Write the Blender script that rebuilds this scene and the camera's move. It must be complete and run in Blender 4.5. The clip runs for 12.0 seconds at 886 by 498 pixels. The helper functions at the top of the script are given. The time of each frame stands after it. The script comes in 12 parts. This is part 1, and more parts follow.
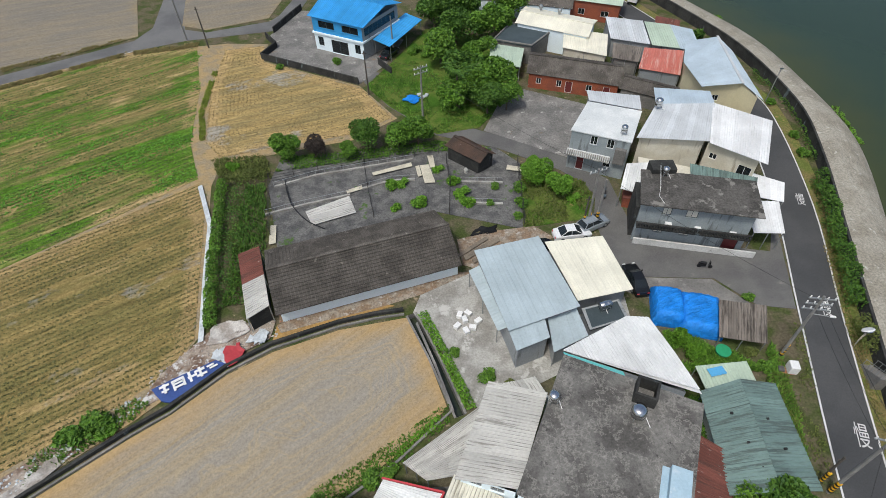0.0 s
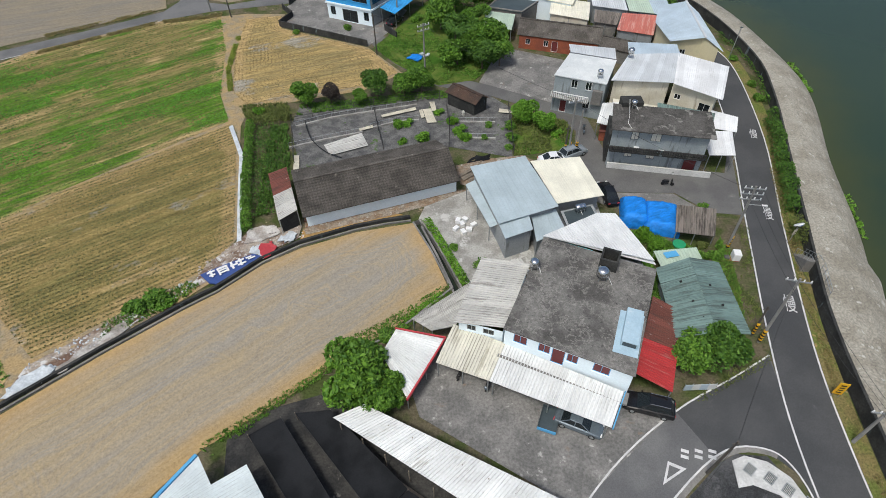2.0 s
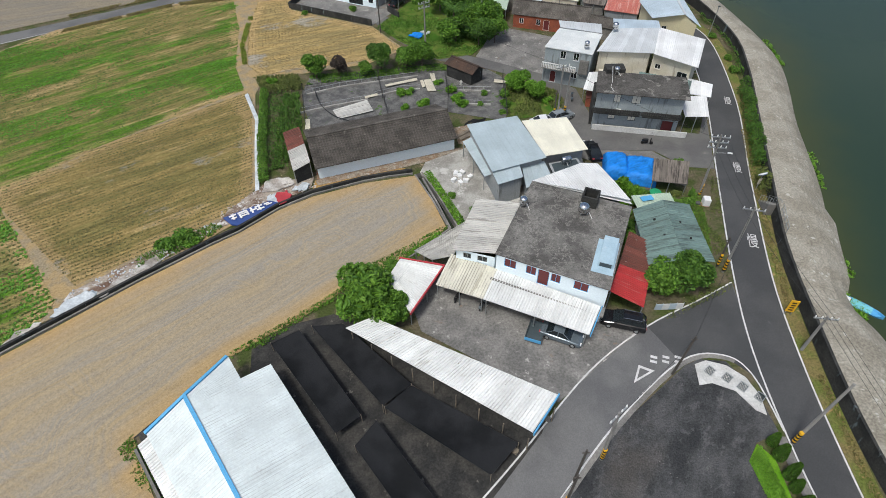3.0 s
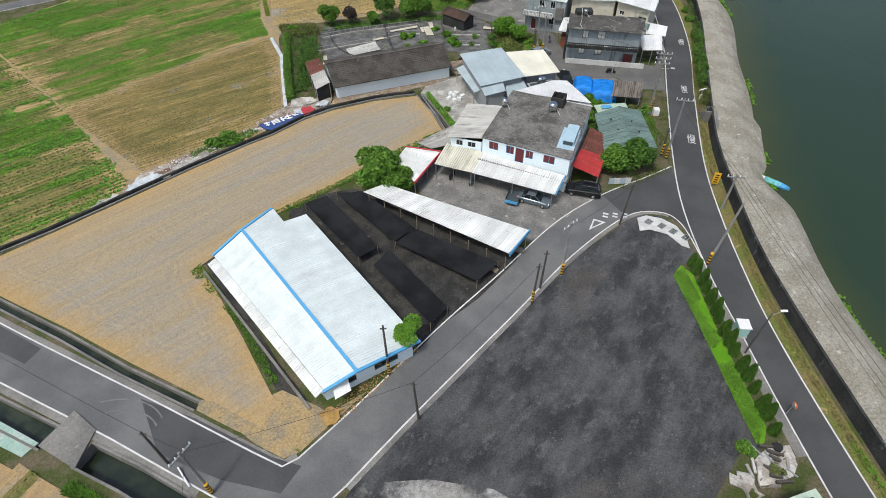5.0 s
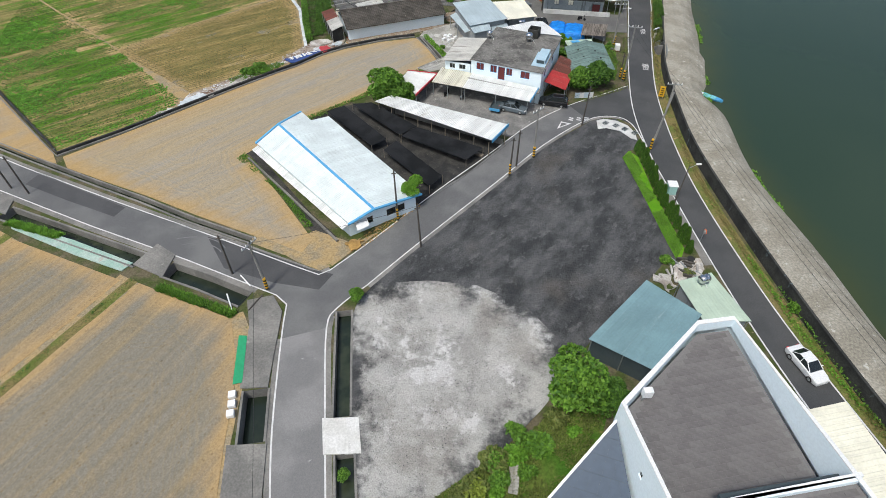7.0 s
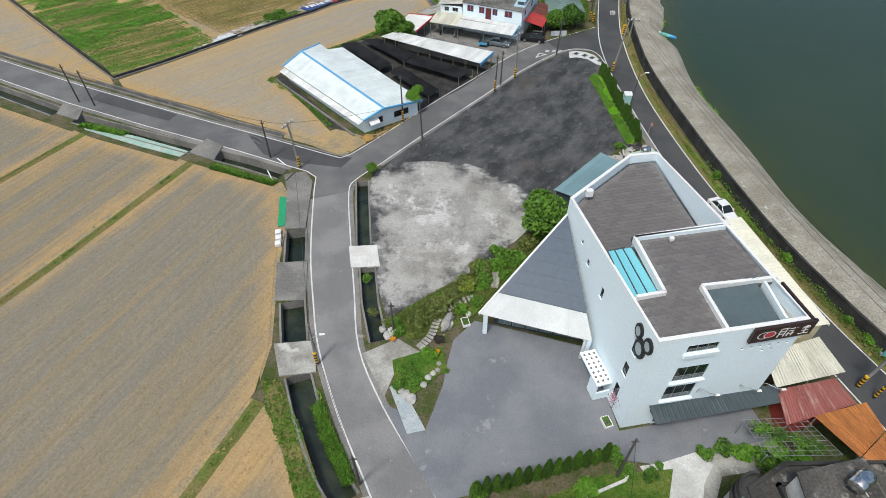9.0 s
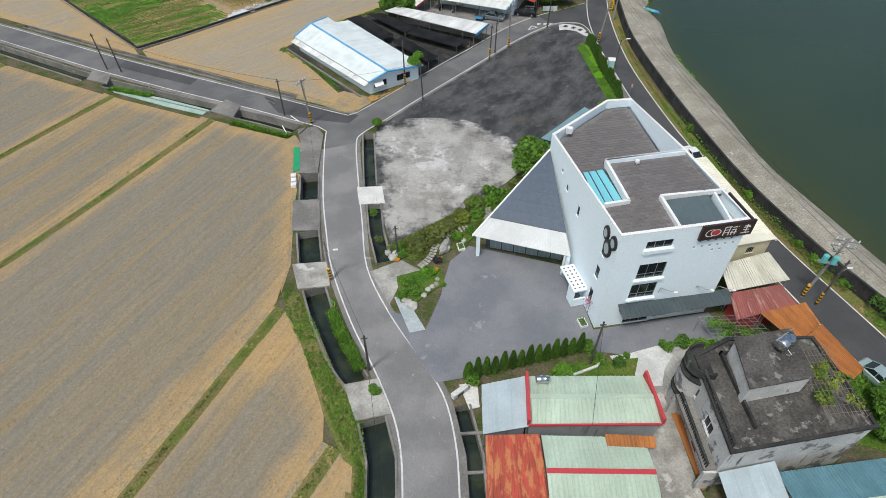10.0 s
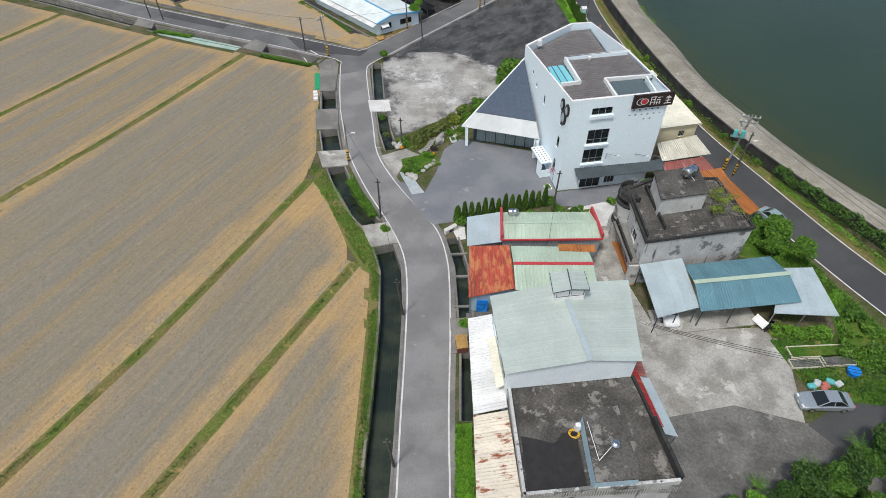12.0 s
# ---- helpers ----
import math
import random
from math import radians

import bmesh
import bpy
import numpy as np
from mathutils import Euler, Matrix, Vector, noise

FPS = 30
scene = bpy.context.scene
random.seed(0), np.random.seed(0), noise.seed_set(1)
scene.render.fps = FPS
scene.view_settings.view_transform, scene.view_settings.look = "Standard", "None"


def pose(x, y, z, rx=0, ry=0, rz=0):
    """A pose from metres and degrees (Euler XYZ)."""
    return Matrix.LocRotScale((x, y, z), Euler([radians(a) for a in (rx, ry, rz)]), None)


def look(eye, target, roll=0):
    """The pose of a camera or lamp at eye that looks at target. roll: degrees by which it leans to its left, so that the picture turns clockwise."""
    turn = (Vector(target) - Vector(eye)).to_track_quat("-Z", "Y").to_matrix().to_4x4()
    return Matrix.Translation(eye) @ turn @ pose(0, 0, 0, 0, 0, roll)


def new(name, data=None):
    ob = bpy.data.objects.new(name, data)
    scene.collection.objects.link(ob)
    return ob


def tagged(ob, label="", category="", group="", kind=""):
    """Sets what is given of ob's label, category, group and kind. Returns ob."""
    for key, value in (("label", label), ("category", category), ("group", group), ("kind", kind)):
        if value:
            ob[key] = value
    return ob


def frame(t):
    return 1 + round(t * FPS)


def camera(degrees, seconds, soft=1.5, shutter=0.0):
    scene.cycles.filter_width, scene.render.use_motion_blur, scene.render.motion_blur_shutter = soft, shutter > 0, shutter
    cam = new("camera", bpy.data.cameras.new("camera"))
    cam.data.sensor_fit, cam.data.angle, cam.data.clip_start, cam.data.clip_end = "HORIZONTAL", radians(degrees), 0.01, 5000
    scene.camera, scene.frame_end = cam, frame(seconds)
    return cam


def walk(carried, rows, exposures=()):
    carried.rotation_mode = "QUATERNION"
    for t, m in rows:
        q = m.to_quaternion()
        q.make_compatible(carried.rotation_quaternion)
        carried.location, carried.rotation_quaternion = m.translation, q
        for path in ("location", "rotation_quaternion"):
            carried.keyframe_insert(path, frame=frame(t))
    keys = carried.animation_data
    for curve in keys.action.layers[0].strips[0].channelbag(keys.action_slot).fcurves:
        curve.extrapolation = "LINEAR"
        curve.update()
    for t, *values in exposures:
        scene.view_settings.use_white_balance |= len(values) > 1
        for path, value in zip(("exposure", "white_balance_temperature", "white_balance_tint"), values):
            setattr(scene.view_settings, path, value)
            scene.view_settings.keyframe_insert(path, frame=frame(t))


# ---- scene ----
cam = camera(77.0, 12.0, soft=0.75)
PATH = [
    (0, (-0.598, 3.434, 47.768), (-0.601, 4.798, 46.306), -1.4),
    (0.5, (-0.813, 0.327, 47.756), (-0.813, 1.698, 46.3), -1.4),
    (1, (-0.946, -3.211, 47.766), (-0.945, -1.838, 46.311), -1.4),
    (1.5, (-1.02, -7.293, 47.803), (-1.02, -5.918, 46.35), -1.5),
    (2, (-1.07, -11.794, 47.851), (-1.069, -10.416, 46.401), -1.4),
    (2.5, (-1.144, -16.643, 47.885), (-1.141, -15.262, 46.439), -1.3),
    (4.5, (-1.699, -37.972, 47.929), (-1.685, -36.578, 46.494), -1.0),
    (5, (-1.842, -43.51, 47.949), (-1.823, -42.116, 46.515), -0.9),
    (5.5, (-1.896, -49.16, 47.979), (-1.877, -47.765, 46.546), -0.9),
    (6, (-1.914, -54.963, 47.983), (-1.894, -53.565, 46.554), -1.0),
    (6.5, (-2.042, -60.842, 47.967), (-2.02, -59.439, 46.542), -1.0),
    (7, (-2.255, -66.674, 47.961), (-2.228, -65.269, 46.538), -1.0),
    (9, (-3.528, -89.193, 47.866), (-3.48, -87.79, 46.442), -0.7),
    (9.5, (-3.626, -94.801, 47.899), (-3.578, -93.399, 46.474), -0.7),
    (10, (-3.64, -100.412, 47.897), (-3.596, -99.01, 46.471), -0.9),
    (10.5, (-3.638, -105.98, 47.886), (-3.597, -104.58, 46.459), -1.1),
    (11, (-3.694, -111.642, 47.878), (-3.654, -110.242, 46.451), -1.2),
    (11.5, (-3.828, -117.424, 47.868), (-3.786, -116.021, 46.443), -1.1),
    (12, (-3.997, -123.273, 47.866), (-3.952, -121.867, 46.444), -0.9),
]
walk(cam, [(t, look(eye, target, roll)) for t, eye, target, roll in PATH], exposures=((0.0, 0.33, 6480, 7), (2.5, 0.36, 6480, 7), (4.5, 0.40, 6480, 7), (5.5, 0.49, 6480, 6), (7.0, 0.51, 6480, 6), (9.0, 0.44, 6480, 5), (12.0, 0.40, 6480, 7)))
SKY_POWER, SUN_POWER = 0.10, 1.6
# ---- light ----
world = bpy.data.worlds.new("sky")
scene.world = world
world.use_nodes = True
wn = world.node_tree
sky = wn.nodes.new("ShaderNodeTexSky")
sky.sky_type = "NISHITA"
sky.sun_disc = False
sky.sun_elevation = radians(62)
sky.sun_rotation = radians(215)
sky.dust_density = 4.0
sky.air_density = 1.0
wn.links.new(sky.outputs[0], wn.nodes["Background"].inputs[0])
wn.nodes["Background"].inputs[1].default_value = SKY_POWER
sun = new("sun", bpy.data.lights.new("sun", "SUN"))
sun.data.energy = SUN_POWER
sun.data.angle = radians(9)
sun.data.color = (1.0, 0.985, 0.96)
sun.matrix_world = look((-45, -62, 150), (0, 0, 0))

# ---- materials ----


class Nodes:
    """A small builder for node materials."""

    def __init__(self, name):
        self.m = bpy.data.materials.new(name)
        self.m.use_nodes = True
        self.t = self.m.node_tree
        self.b = self.t.nodes["Principled BSDF"]
        self.co = self.t.nodes.new("ShaderNodeTexCoord").outputs["Object"]

    def link(self, a, b):
        self.t.links.new(a, b)

    def put(self, socket, value):
        if isinstance(value, bpy.types.NodeSocket):
            self.link(value, socket)
        elif isinstance(value, (tuple, list)) and len(value) == 3 and socket.type == "RGBA":
            socket.default_value = (*value, 1)
        else:
            socket.default_value = value

    def map(self, turn=0.0, scale=(1, 1, 1), co=None):
        node = self.t.nodes.new("ShaderNodeMapping")
        self.link(co or self.co, node.inputs[0])
        node.inputs[2].default_value = (0, 0, radians(turn))
        node.inputs[3].default_value = scale
        return node.outputs[0]

    def turned(self, turn, scale):
        return self.map(0, scale, self.map(-turn))

    def noise(self, scale, detail=4, co=None, rough=0.55):
        node = self.t.nodes.new("ShaderNodeTexNoise")
        self.link(co or self.co, node.inputs["Vector"])
        node.inputs["Scale"].default_value = scale
        node.inputs["Detail"].default_value = detail
        node.inputs["Roughness"].default_value = rough
        return node.outputs[0]

    def cells(self, scale, co=None):
        node = self.t.nodes.new("ShaderNodeTexVoronoi")
        self.link(co or self.co, node.inputs["Vector"])
        node.inputs["Scale"].default_value = scale
        return node.outputs[0], node.outputs[1]

    def wave(self, scale, co=None, distort=0.0, detail=1.0):
        node = self.t.nodes.new("ShaderNodeTexWave")
        node.bands_direction = "Y"
        self.link(co or self.co, node.inputs["Vector"])
        node.inputs["Scale"].default_value = scale
        node.inputs["Distortion"].default_value = distort
        node.inputs["Detail"].default_value = detail
        return node.outputs[1]

    def step(self, value, lo, hi, a=0.0, b=1.0):
        node = self.t.nodes.new("ShaderNodeMapRange")
        node.interpolation_type = "SMOOTHSTEP"
        self.put(node.inputs[0], value)
        for i, v in enumerate((lo, hi, a, b)):
            node.inputs[i + 1].default_value = v
        return node.outputs[0]

    def mix(self, fac, a, b, how="MIX"):
        node = self.t.nodes.new("ShaderNodeMix")
        node.data_type = "RGBA"
        node.blend_type = how
        self.put(node.inputs[0], fac)
        self.put(node.inputs[6], a)
        self.put(node.inputs[7], b)
        return node.outputs[2]

    def math(self, how, a, b=0.5):
        node = self.t.nodes.new("ShaderNodeMath")
        node.operation = how
        self.put(node.inputs[0], a)
        self.put(node.inputs[1], b)
        return node.outputs[0]

    def attr(self, name):
        node = self.t.nodes.new("ShaderNodeAttribute")
        node.attribute_name = name
        return node.outputs["Fac"]

    def place(self, name):
        node = self.t.nodes.new("ShaderNodeAttribute")
        node.attribute_name = name
        return node.outputs["Vector"]

    def axis(self, vector, which):
        node = self.t.nodes.new("ShaderNodeSeparateXYZ")
        self.link(vector, node.inputs[0])
        return node.outputs[which]

    def tone(self, value):
        node = self.t.nodes.new("ShaderNodeTexWhiteNoise")
        node.noise_dimensions = "1D"
        self.link(value, node.inputs["W"])
        return node.outputs[0]

    def random(self):
        return self.t.nodes.new("ShaderNodeObjectInfo").outputs["Random"]

    def island(self):
        return self.t.nodes.new("ShaderNodeNewGeometry").outputs["Random Per Island"]

    def shade(self, colour, fac, dark=0.7, light=1.15):
        """Brightness of a colour varied by fac."""
        grey = self.step(fac, 0.25, 0.75, dark, light)
        return self.mix(1.0, colour, grey, "MULTIPLY")

    def done(self, colour, rough=0.85, bump=None, strength=0.3, distance=0.05, metal=0.0, spec=0.3):
        self.put(self.b.inputs["Base Color"], colour)
        self.put(self.b.inputs["Roughness"], rough)
        self.put(self.b.inputs["Metallic"], metal)
        self.b.inputs["Specular IOR Level"].default_value = spec
        if bump is not None:
            node = self.t.nodes.new("ShaderNodeBump")
            node.inputs["Strength"].default_value = strength
            node.inputs["Distance"].default_value = distance
            self.link(bump, node.inputs["Height"])
            self.link(node.outputs[0], self.b.inputs["Normal"])
        return self.m


def worn(name, a, b, big=0.25, fine=6.0, rough=0.85, dark=0.75, light=1.15, spots=None, spot_scale=1.0, spot_at=0.62, bump=0.2, metal=0.0, spec=0.3, streak=None, rand=0.0):
    """A weathered surface of two colours: stains, grain and, where given, spots or streaks of a third."""
    g = Nodes(name)
    base = g.mix(g.step(g.noise(big, 5), 0.38, 0.62), a, b)
    base = g.shade(base, g.noise(fine, 6, rough=0.7), dark, light)
    if spots:
        base = g.mix(g.step(g.noise(spot_scale, 7, rough=0.65), spot_at, spot_at + 0.07), base, spots)
    if streak:
        colour, sc, at = streak
        base = g.mix(g.step(g.noise(1.0, 5, g.map(0, sc)), at, at + 0.1), base, colour)
    if rand:
        base = g.shade(base, g.random(), 1 - rand, 1 + rand)
    return g.done(base, rough, g.noise(fine * 2, 3), bump, 0.03, metal, spec)


def plain(name, colour, rough=0.5, metal=0.0, fine=8.0, spec=0.5):
    g = Nodes(name)
    return g.done(g.shade(colour, g.noise(fine, 3), 0.88, 1.08), rough, None, metal=metal, spec=spec)


def field_material(name, turn, straw, soil, pitch=0.9, rows=0.3, soil_at=0.5, edge=None, streaks=0.5, fine=9.0, tall=0.2, specks=0.0, laps=0.0):
    """Harvested bare paddy: broken rows, streaks of straw and bare soil, straw drifted along the edges."""
    g = Nodes(name)
    along = g.turned(turn, (tall, 1.0, 1.0))
    bands = g.noise(0.5, 5, along, 0.6)
    patch = g.noise(0.05, 5, g.turned(turn, (0.4, 1.0, 1.0)), 0.6)
    f = g.math("ADD", g.math("MULTIPLY", bands, streaks), g.math("MULTIPLY", patch, 1.0 - streaks))
    colour = g.mix(g.step(f, soil_at - 0.13, soil_at + 0.13), straw, soil)
    lap = g.math("ADD", g.math("MULTIPLY", g.attr("edge"), 0.55), g.math("MULTIPLY", g.noise(0.12, 4), 2.4))
    tracks = g.t.nodes.new("ShaderNodeTexNoise")
    tracks.noise_dimensions = "1D"
    g.link(lap, tracks.inputs["W"])
    tracks.inputs["Detail"].default_value = 2
    colour = g.mix(g.step(tracks.outputs[0], 0.5, 0.66, 0.0, 0.36 * laps), colour, tuple(c * 1.12 for c in straw))
    colour = g.mix(g.step(tracks.outputs[0], 0.3, 0.44, 0.3 * laps, 0.0), colour, tuple(c * 0.92 for c in soil))
    if edge:
        drift = g.math("ADD", g.math("MULTIPLY", g.noise(0.16, 6, rough=0.65), 0.5), g.math("MULTIPLY", g.noise(0.5, 6, g.turned(turn, (0.03, 1.0, 1.0)), 0.65), 0.5))
        near = g.math("ADD", g.attr("edge"), g.math("MULTIPLY", drift, 9.0))
        colour = g.mix(g.step(near, edge[1], edge[2], 0.85, 0.0), colour, edge[0])
    broken = g.step(g.noise(1.1, 6, g.turned(turn, (0.35, 1.0, 1.0)), 0.7), 0.38, 0.62)
    line = g.step(g.wave(0.314 / pitch, g.turned(turn, (0.1, 1.0, 1.0)), 1.5, 3.0), 0.35, 0.8)
    line = g.math("MULTIPLY", line, broken)
    if rows:
        colour = g.mix(g.math("MULTIPLY", line, rows), colour, tuple(c * 0.45 for c in soil))
    if specks:
        d, _ = g.cells(2.3, g.turned(turn, (0.7, 1.0, 1.0)))
        colour = g.mix(g.math("MULTIPLY", g.step(d, 0.12, 0.3, specks, 0.0), g.step(g.noise(0.8, 4), 0.45, 0.6)), colour, (0.16, 0.105, 0.05))
    colour = g.shade(colour, g.noise(2.2, 6, g.turned(turn, (0.04, 1.0, 1.0)), 0.7), 0.91, 1.09)
    colour = g.shade(colour, g.noise(fine, 8, rough=0.85), 0.68, 1.32)
    return g.done(colour, 0.95, g.noise(6.0, 6, rough=0.75), 0.45, 0.1, spec=0.1)


def paddy(name, turn, straw, soil, tan, green=None, green_at=0.55, grey=None):
    """Ground of a cut paddy: streaks of straw and mud along the rows, bare tan patches, flecks of regrowth."""
    g = Nodes(name)
    along = g.turned(turn, (0.12, 1.0, 1.0))
    colour = g.mix(g.step(g.noise(0.55, 7, along, 0.65), 0.38, 0.62), straw, soil)
    bare = g.math("ADD", g.math("MULTIPLY", g.noise(0.35, 7, along, 0.65), 0.6), g.math("MULTIPLY", g.noise(0.12, 5), 0.4))
    colour = g.mix(g.step(bare, 0.54, 0.62, 0.0, 0.85), colour, tan)
    rim = g.math("ADD", g.attr("edge"), g.math("MULTIPLY", g.noise(0.3, 6, rough=0.65), 3.0))
    colour = g.mix(g.step(rim, 2.2, 3.6, 0.85, 0.0), colour, tan)
    if grey:
        colour = g.mix(g.step(g.noise(0.085, 7, g.turned(turn, (0.6, 1.0, 1.0)), 0.68), 0.565, 0.63, 0.0, 0.85), colour, grey)
    if green is not None:
        lush = g.math("ADD", g.math("MULTIPLY", g.noise(0.3, 8, along, 0.7), 0.55), g.math("MULTIPLY", g.noise(0.05, 5, rough=0.6), 0.45))
        colour = g.mix(g.step(lush, green_at - 0.03, green_at + 0.05, 0.0, 0.9), colour, g.shade(green, g.noise(1.6, 6, rough=0.75), 0.6, 1.35))
    colour = g.shade(colour, g.noise(1.4, 7, along, 0.75), 0.70, 1.35)
    colour = g.shade(colour, g.noise(3.0, 8, rough=0.85), 0.55, 1.5)
    return g.done(colour, 0.95, g.noise(5.0, 6, rough=0.7), 0.8, 0.14, spec=0.1)


M = {}
M["field_green"] = paddy("paddy_green", 35, (0.255, 0.20, 0.082), (0.155, 0.15, 0.052), (0.38, 0.275, 0.135), (0.066, 0.170, 0.013), 0.50)
M["field_stubble"] = paddy("paddy_stubble", 33, (0.265, 0.20, 0.078), (0.175, 0.15, 0.056), (0.34, 0.245, 0.115), None, 0.5, (0.235, 0.23, 0.205))
M["field_yellow"] = paddy("paddy_yellow", 20, (0.38, 0.275, 0.115), (0.27, 0.215, 0.10), (0.42, 0.30, 0.14), None, 0.5, (0.30, 0.29, 0.255))
M["field_dry"] = field_material("dry_paddy", 41, (0.358, 0.279, 0.166), (0.294, 0.268, 0.225), 1.4, 0.0, 0.49, ((0.42, 0.28, 0.12), 3.6, 8.0), 0.45, fine=5.0, tall=0.06, laps=1.0)
M["field_grey"] = field_material("grey_paddy", 61.5, (0.272, 0.212, 0.122), (0.222, 0.202, 0.163), 1.1, 0.10, 0.45, ((0.43, 0.29, 0.135), 3.7, 7.6), 0.7, fine=5.0, tall=0.025, specks=0.5, laps=0.6)
M["field_brown"] = field_material("brown_paddy", 20, (0.26, 0.222, 0.16), (0.21, 0.19, 0.16), 1.6, 0.1, 0.5, ((0.30, 0.23, 0.12), 2.0, 6.0), 0.6, fine=3.0)
M["soil"] = worn("garden_soil", (0.096, 0.096, 0.095), (0.165, 0.162, 0.156), 0.6, 5, 0.95, 0.6, 1.3, (0.07, 0.13, 0.03), 0.35, 0.6, 0.6, spec=0.1)
M["earth"] = worn("weedy_earth", (0.135, 0.115, 0.075), (0.065, 0.085, 0.026), 0.4, 4, 0.95, 0.6, 1.3, (0.30, 0.24, 0.16), 0.6, 0.62, 0.6, spec=0.1)
M["grass"] = worn("rough_grass", (0.055, 0.13, 0.016), (0.12, 0.16, 0.035), 0.3, 5, 0.95, 0.55, 1.35, (0.22, 0.18, 0.07), 0.5, 0.62, 0.8, spec=0.1)
M["drygrass"] = worn("dry_verge", (0.20, 0.165, 0.07), (0.13, 0.16, 0.04), 0.35, 5, 0.95, 0.55, 1.35, (0.34, 0.24, 0.11), 0.7, 0.6, 0.8, spec=0.1)
M["lawn"] = worn("lawn_grass", (0.10, 0.26, 0.014), (0.14, 0.30, 0.022), 0.4, 8, 0.95, 0.75, 1.2, None, bump=0.5, spec=0.1)
M["orange_straw"] = worn("orange_straw", (0.42, 0.26, 0.09), (0.33, 0.21, 0.085), 0.5, 4, 0.95, 0.7, 1.25, (0.26, 0.21, 0.15), 0.8, 0.6, 0.6, spec=0.1)
M["asphalt"] = worn("asphalt", (0.063, 0.065, 0.067), (0.080, 0.081, 0.082), 0.16, 9, 0.88, 0.85, 1.12, (0.125, 0.125, 0.125), 0.5, 0.68, 0.25, spec=0.25)
M["asphalt_old"] = worn("old_asphalt", (0.185, 0.182, 0.181), (0.245, 0.240, 0.236), 0.18, 9, 0.9, 0.82, 1.15, (0.42, 0.41, 0.40), 1.1, 0.655, 0.25, spec=0.25)
M["asphalt_mid"] = worn("grey_lane_asphalt", (0.122, 0.122, 0.124), (0.168, 0.167, 0.165), 0.14, 9, 0.9, 0.82, 1.15, (0.16, 0.158, 0.155), 0.4, 0.64, 0.25, spec=0.25)
M["asphalt_new"] = worn("yard_asphalt", (0.160, 0.168, 0.188), (0.205, 0.210, 0.225), 0.2, 9, 0.85, 0.86, 1.14, (0.27, 0.272, 0.28), 0.3, 0.60, 0.2, spec=0.3)
M["street"] = worn("village_street", (0.115, 0.112, 0.11), (0.15, 0.147, 0.14), 0.2, 8, 0.9, 0.8, 1.15, (0.2, 0.19, 0.175), 0.4, 0.63, 0.25, spec=0.25)
M["paint"] = worn("road_paint", (0.66, 0.66, 0.65), (0.55, 0.55, 0.54), 0.8, 12, 0.8, 0.85, 1.1, (0.25, 0.25, 0.25), 2.5, 0.66, 0.1)
M["concrete_pale"] = worn("pale_concrete", (0.58, 0.57, 0.54), (0.68, 0.67, 0.65), 0.4, 5, 0.9, 0.82, 1.12, (0.42, 0.41, 0.39), 0.6, 0.62, 0.2)
M["concrete"] = worn("concrete", (0.26, 0.25, 0.225), (0.41, 0.40, 0.37), 0.35, 5, 0.9, 0.75, 1.18, (0.50, 0.49, 0.46), 0.4, 0.57, 0.2)
M["concrete_dark"] = worn("stained_concrete", (0.165, 0.16, 0.15), (0.24, 0.23, 0.212), 0.28, 5, 0.92, 0.75, 1.2, (0.29, 0.28, 0.26), 0.6, 0.62, 0.3)
M["concrete_black"] = worn("mossy_concrete", (0.028, 0.029, 0.028), (0.05, 0.05, 0.047), 0.5, 5, 0.95, 0.7, 1.3, (0.14, 0.15, 0.15), 0.7, 0.70, 0.3, streak=((0.13, 0.16, 0.17), (0.9, 0.9, 0.3), 0.63))
g = Nodes("weathered_roof_slab")
c = g.mix(g.step(g.noise(0.3, 7, rough=0.65), 0.36, 0.64), (0.085, 0.081, 0.075), (0.185, 0.178, 0.165))
c = g.mix(g.step(g.noise(1.1, 8, rough=0.78), 0.57, 0.70, 0, 0.6), c, (0.33, 0.315, 0.285))
c = g.mix(g.step(g.math("ABSOLUTE", g.math("SUBTRACT", g.noise(0.45, 7, rough=0.7), 0.5)), 0.006, 0.025, 0.4, 0.0), c, (0.33, 0.315, 0.285))
c = g.mix(g.step(g.noise(1.6, 8, rough=0.75), 0.57, 0.66, 0, 0.8), c, (0.045, 0.044, 0.042))
M["roof_slab"] = g.done(g.shade(c, g.noise(5, 7, rough=0.8), 0.65, 1.35), 0.93, g.noise(6, 5), 0.4, 0.04)
M["dike"] = worn("dike_concrete", (0.265, 0.243, 0.195), (0.35, 0.325, 0.27), 0.3, 4, 0.92, 0.6, 1.35, (0.50, 0.48, 0.43), 1.1, 0.60, 0.6)


def black_gravel(g):
    drag = g.turned(50, (0.6, 1.0, 1.0))
    c = g.mix(g.step(g.noise(0.30, 8, drag, 0.66), 0.36, 0.64), (0.045, 0.047, 0.049), (0.110, 0.111, 0.112))
    c = g.mix(g.step(g.noise(0.75, 8, drag, 0.7), 0.53, 0.66, 0, 0.7), c, (0.150, 0.150, 0.150))
    c = g.mix(g.step(g.noise(0.10, 5), 0.56, 0.70, 0, 0.6), c, (0.115, 0.105, 0.095))
    d, _ = g.cells(2.2)
    return g.mix(g.math("MULTIPLY", g.step(d, 0.10, 0.2, 0.7, 0.0), g.step(g.noise(0.5, 4), 0.55, 0.65)), c, (0.24, 0.235, 0.225))


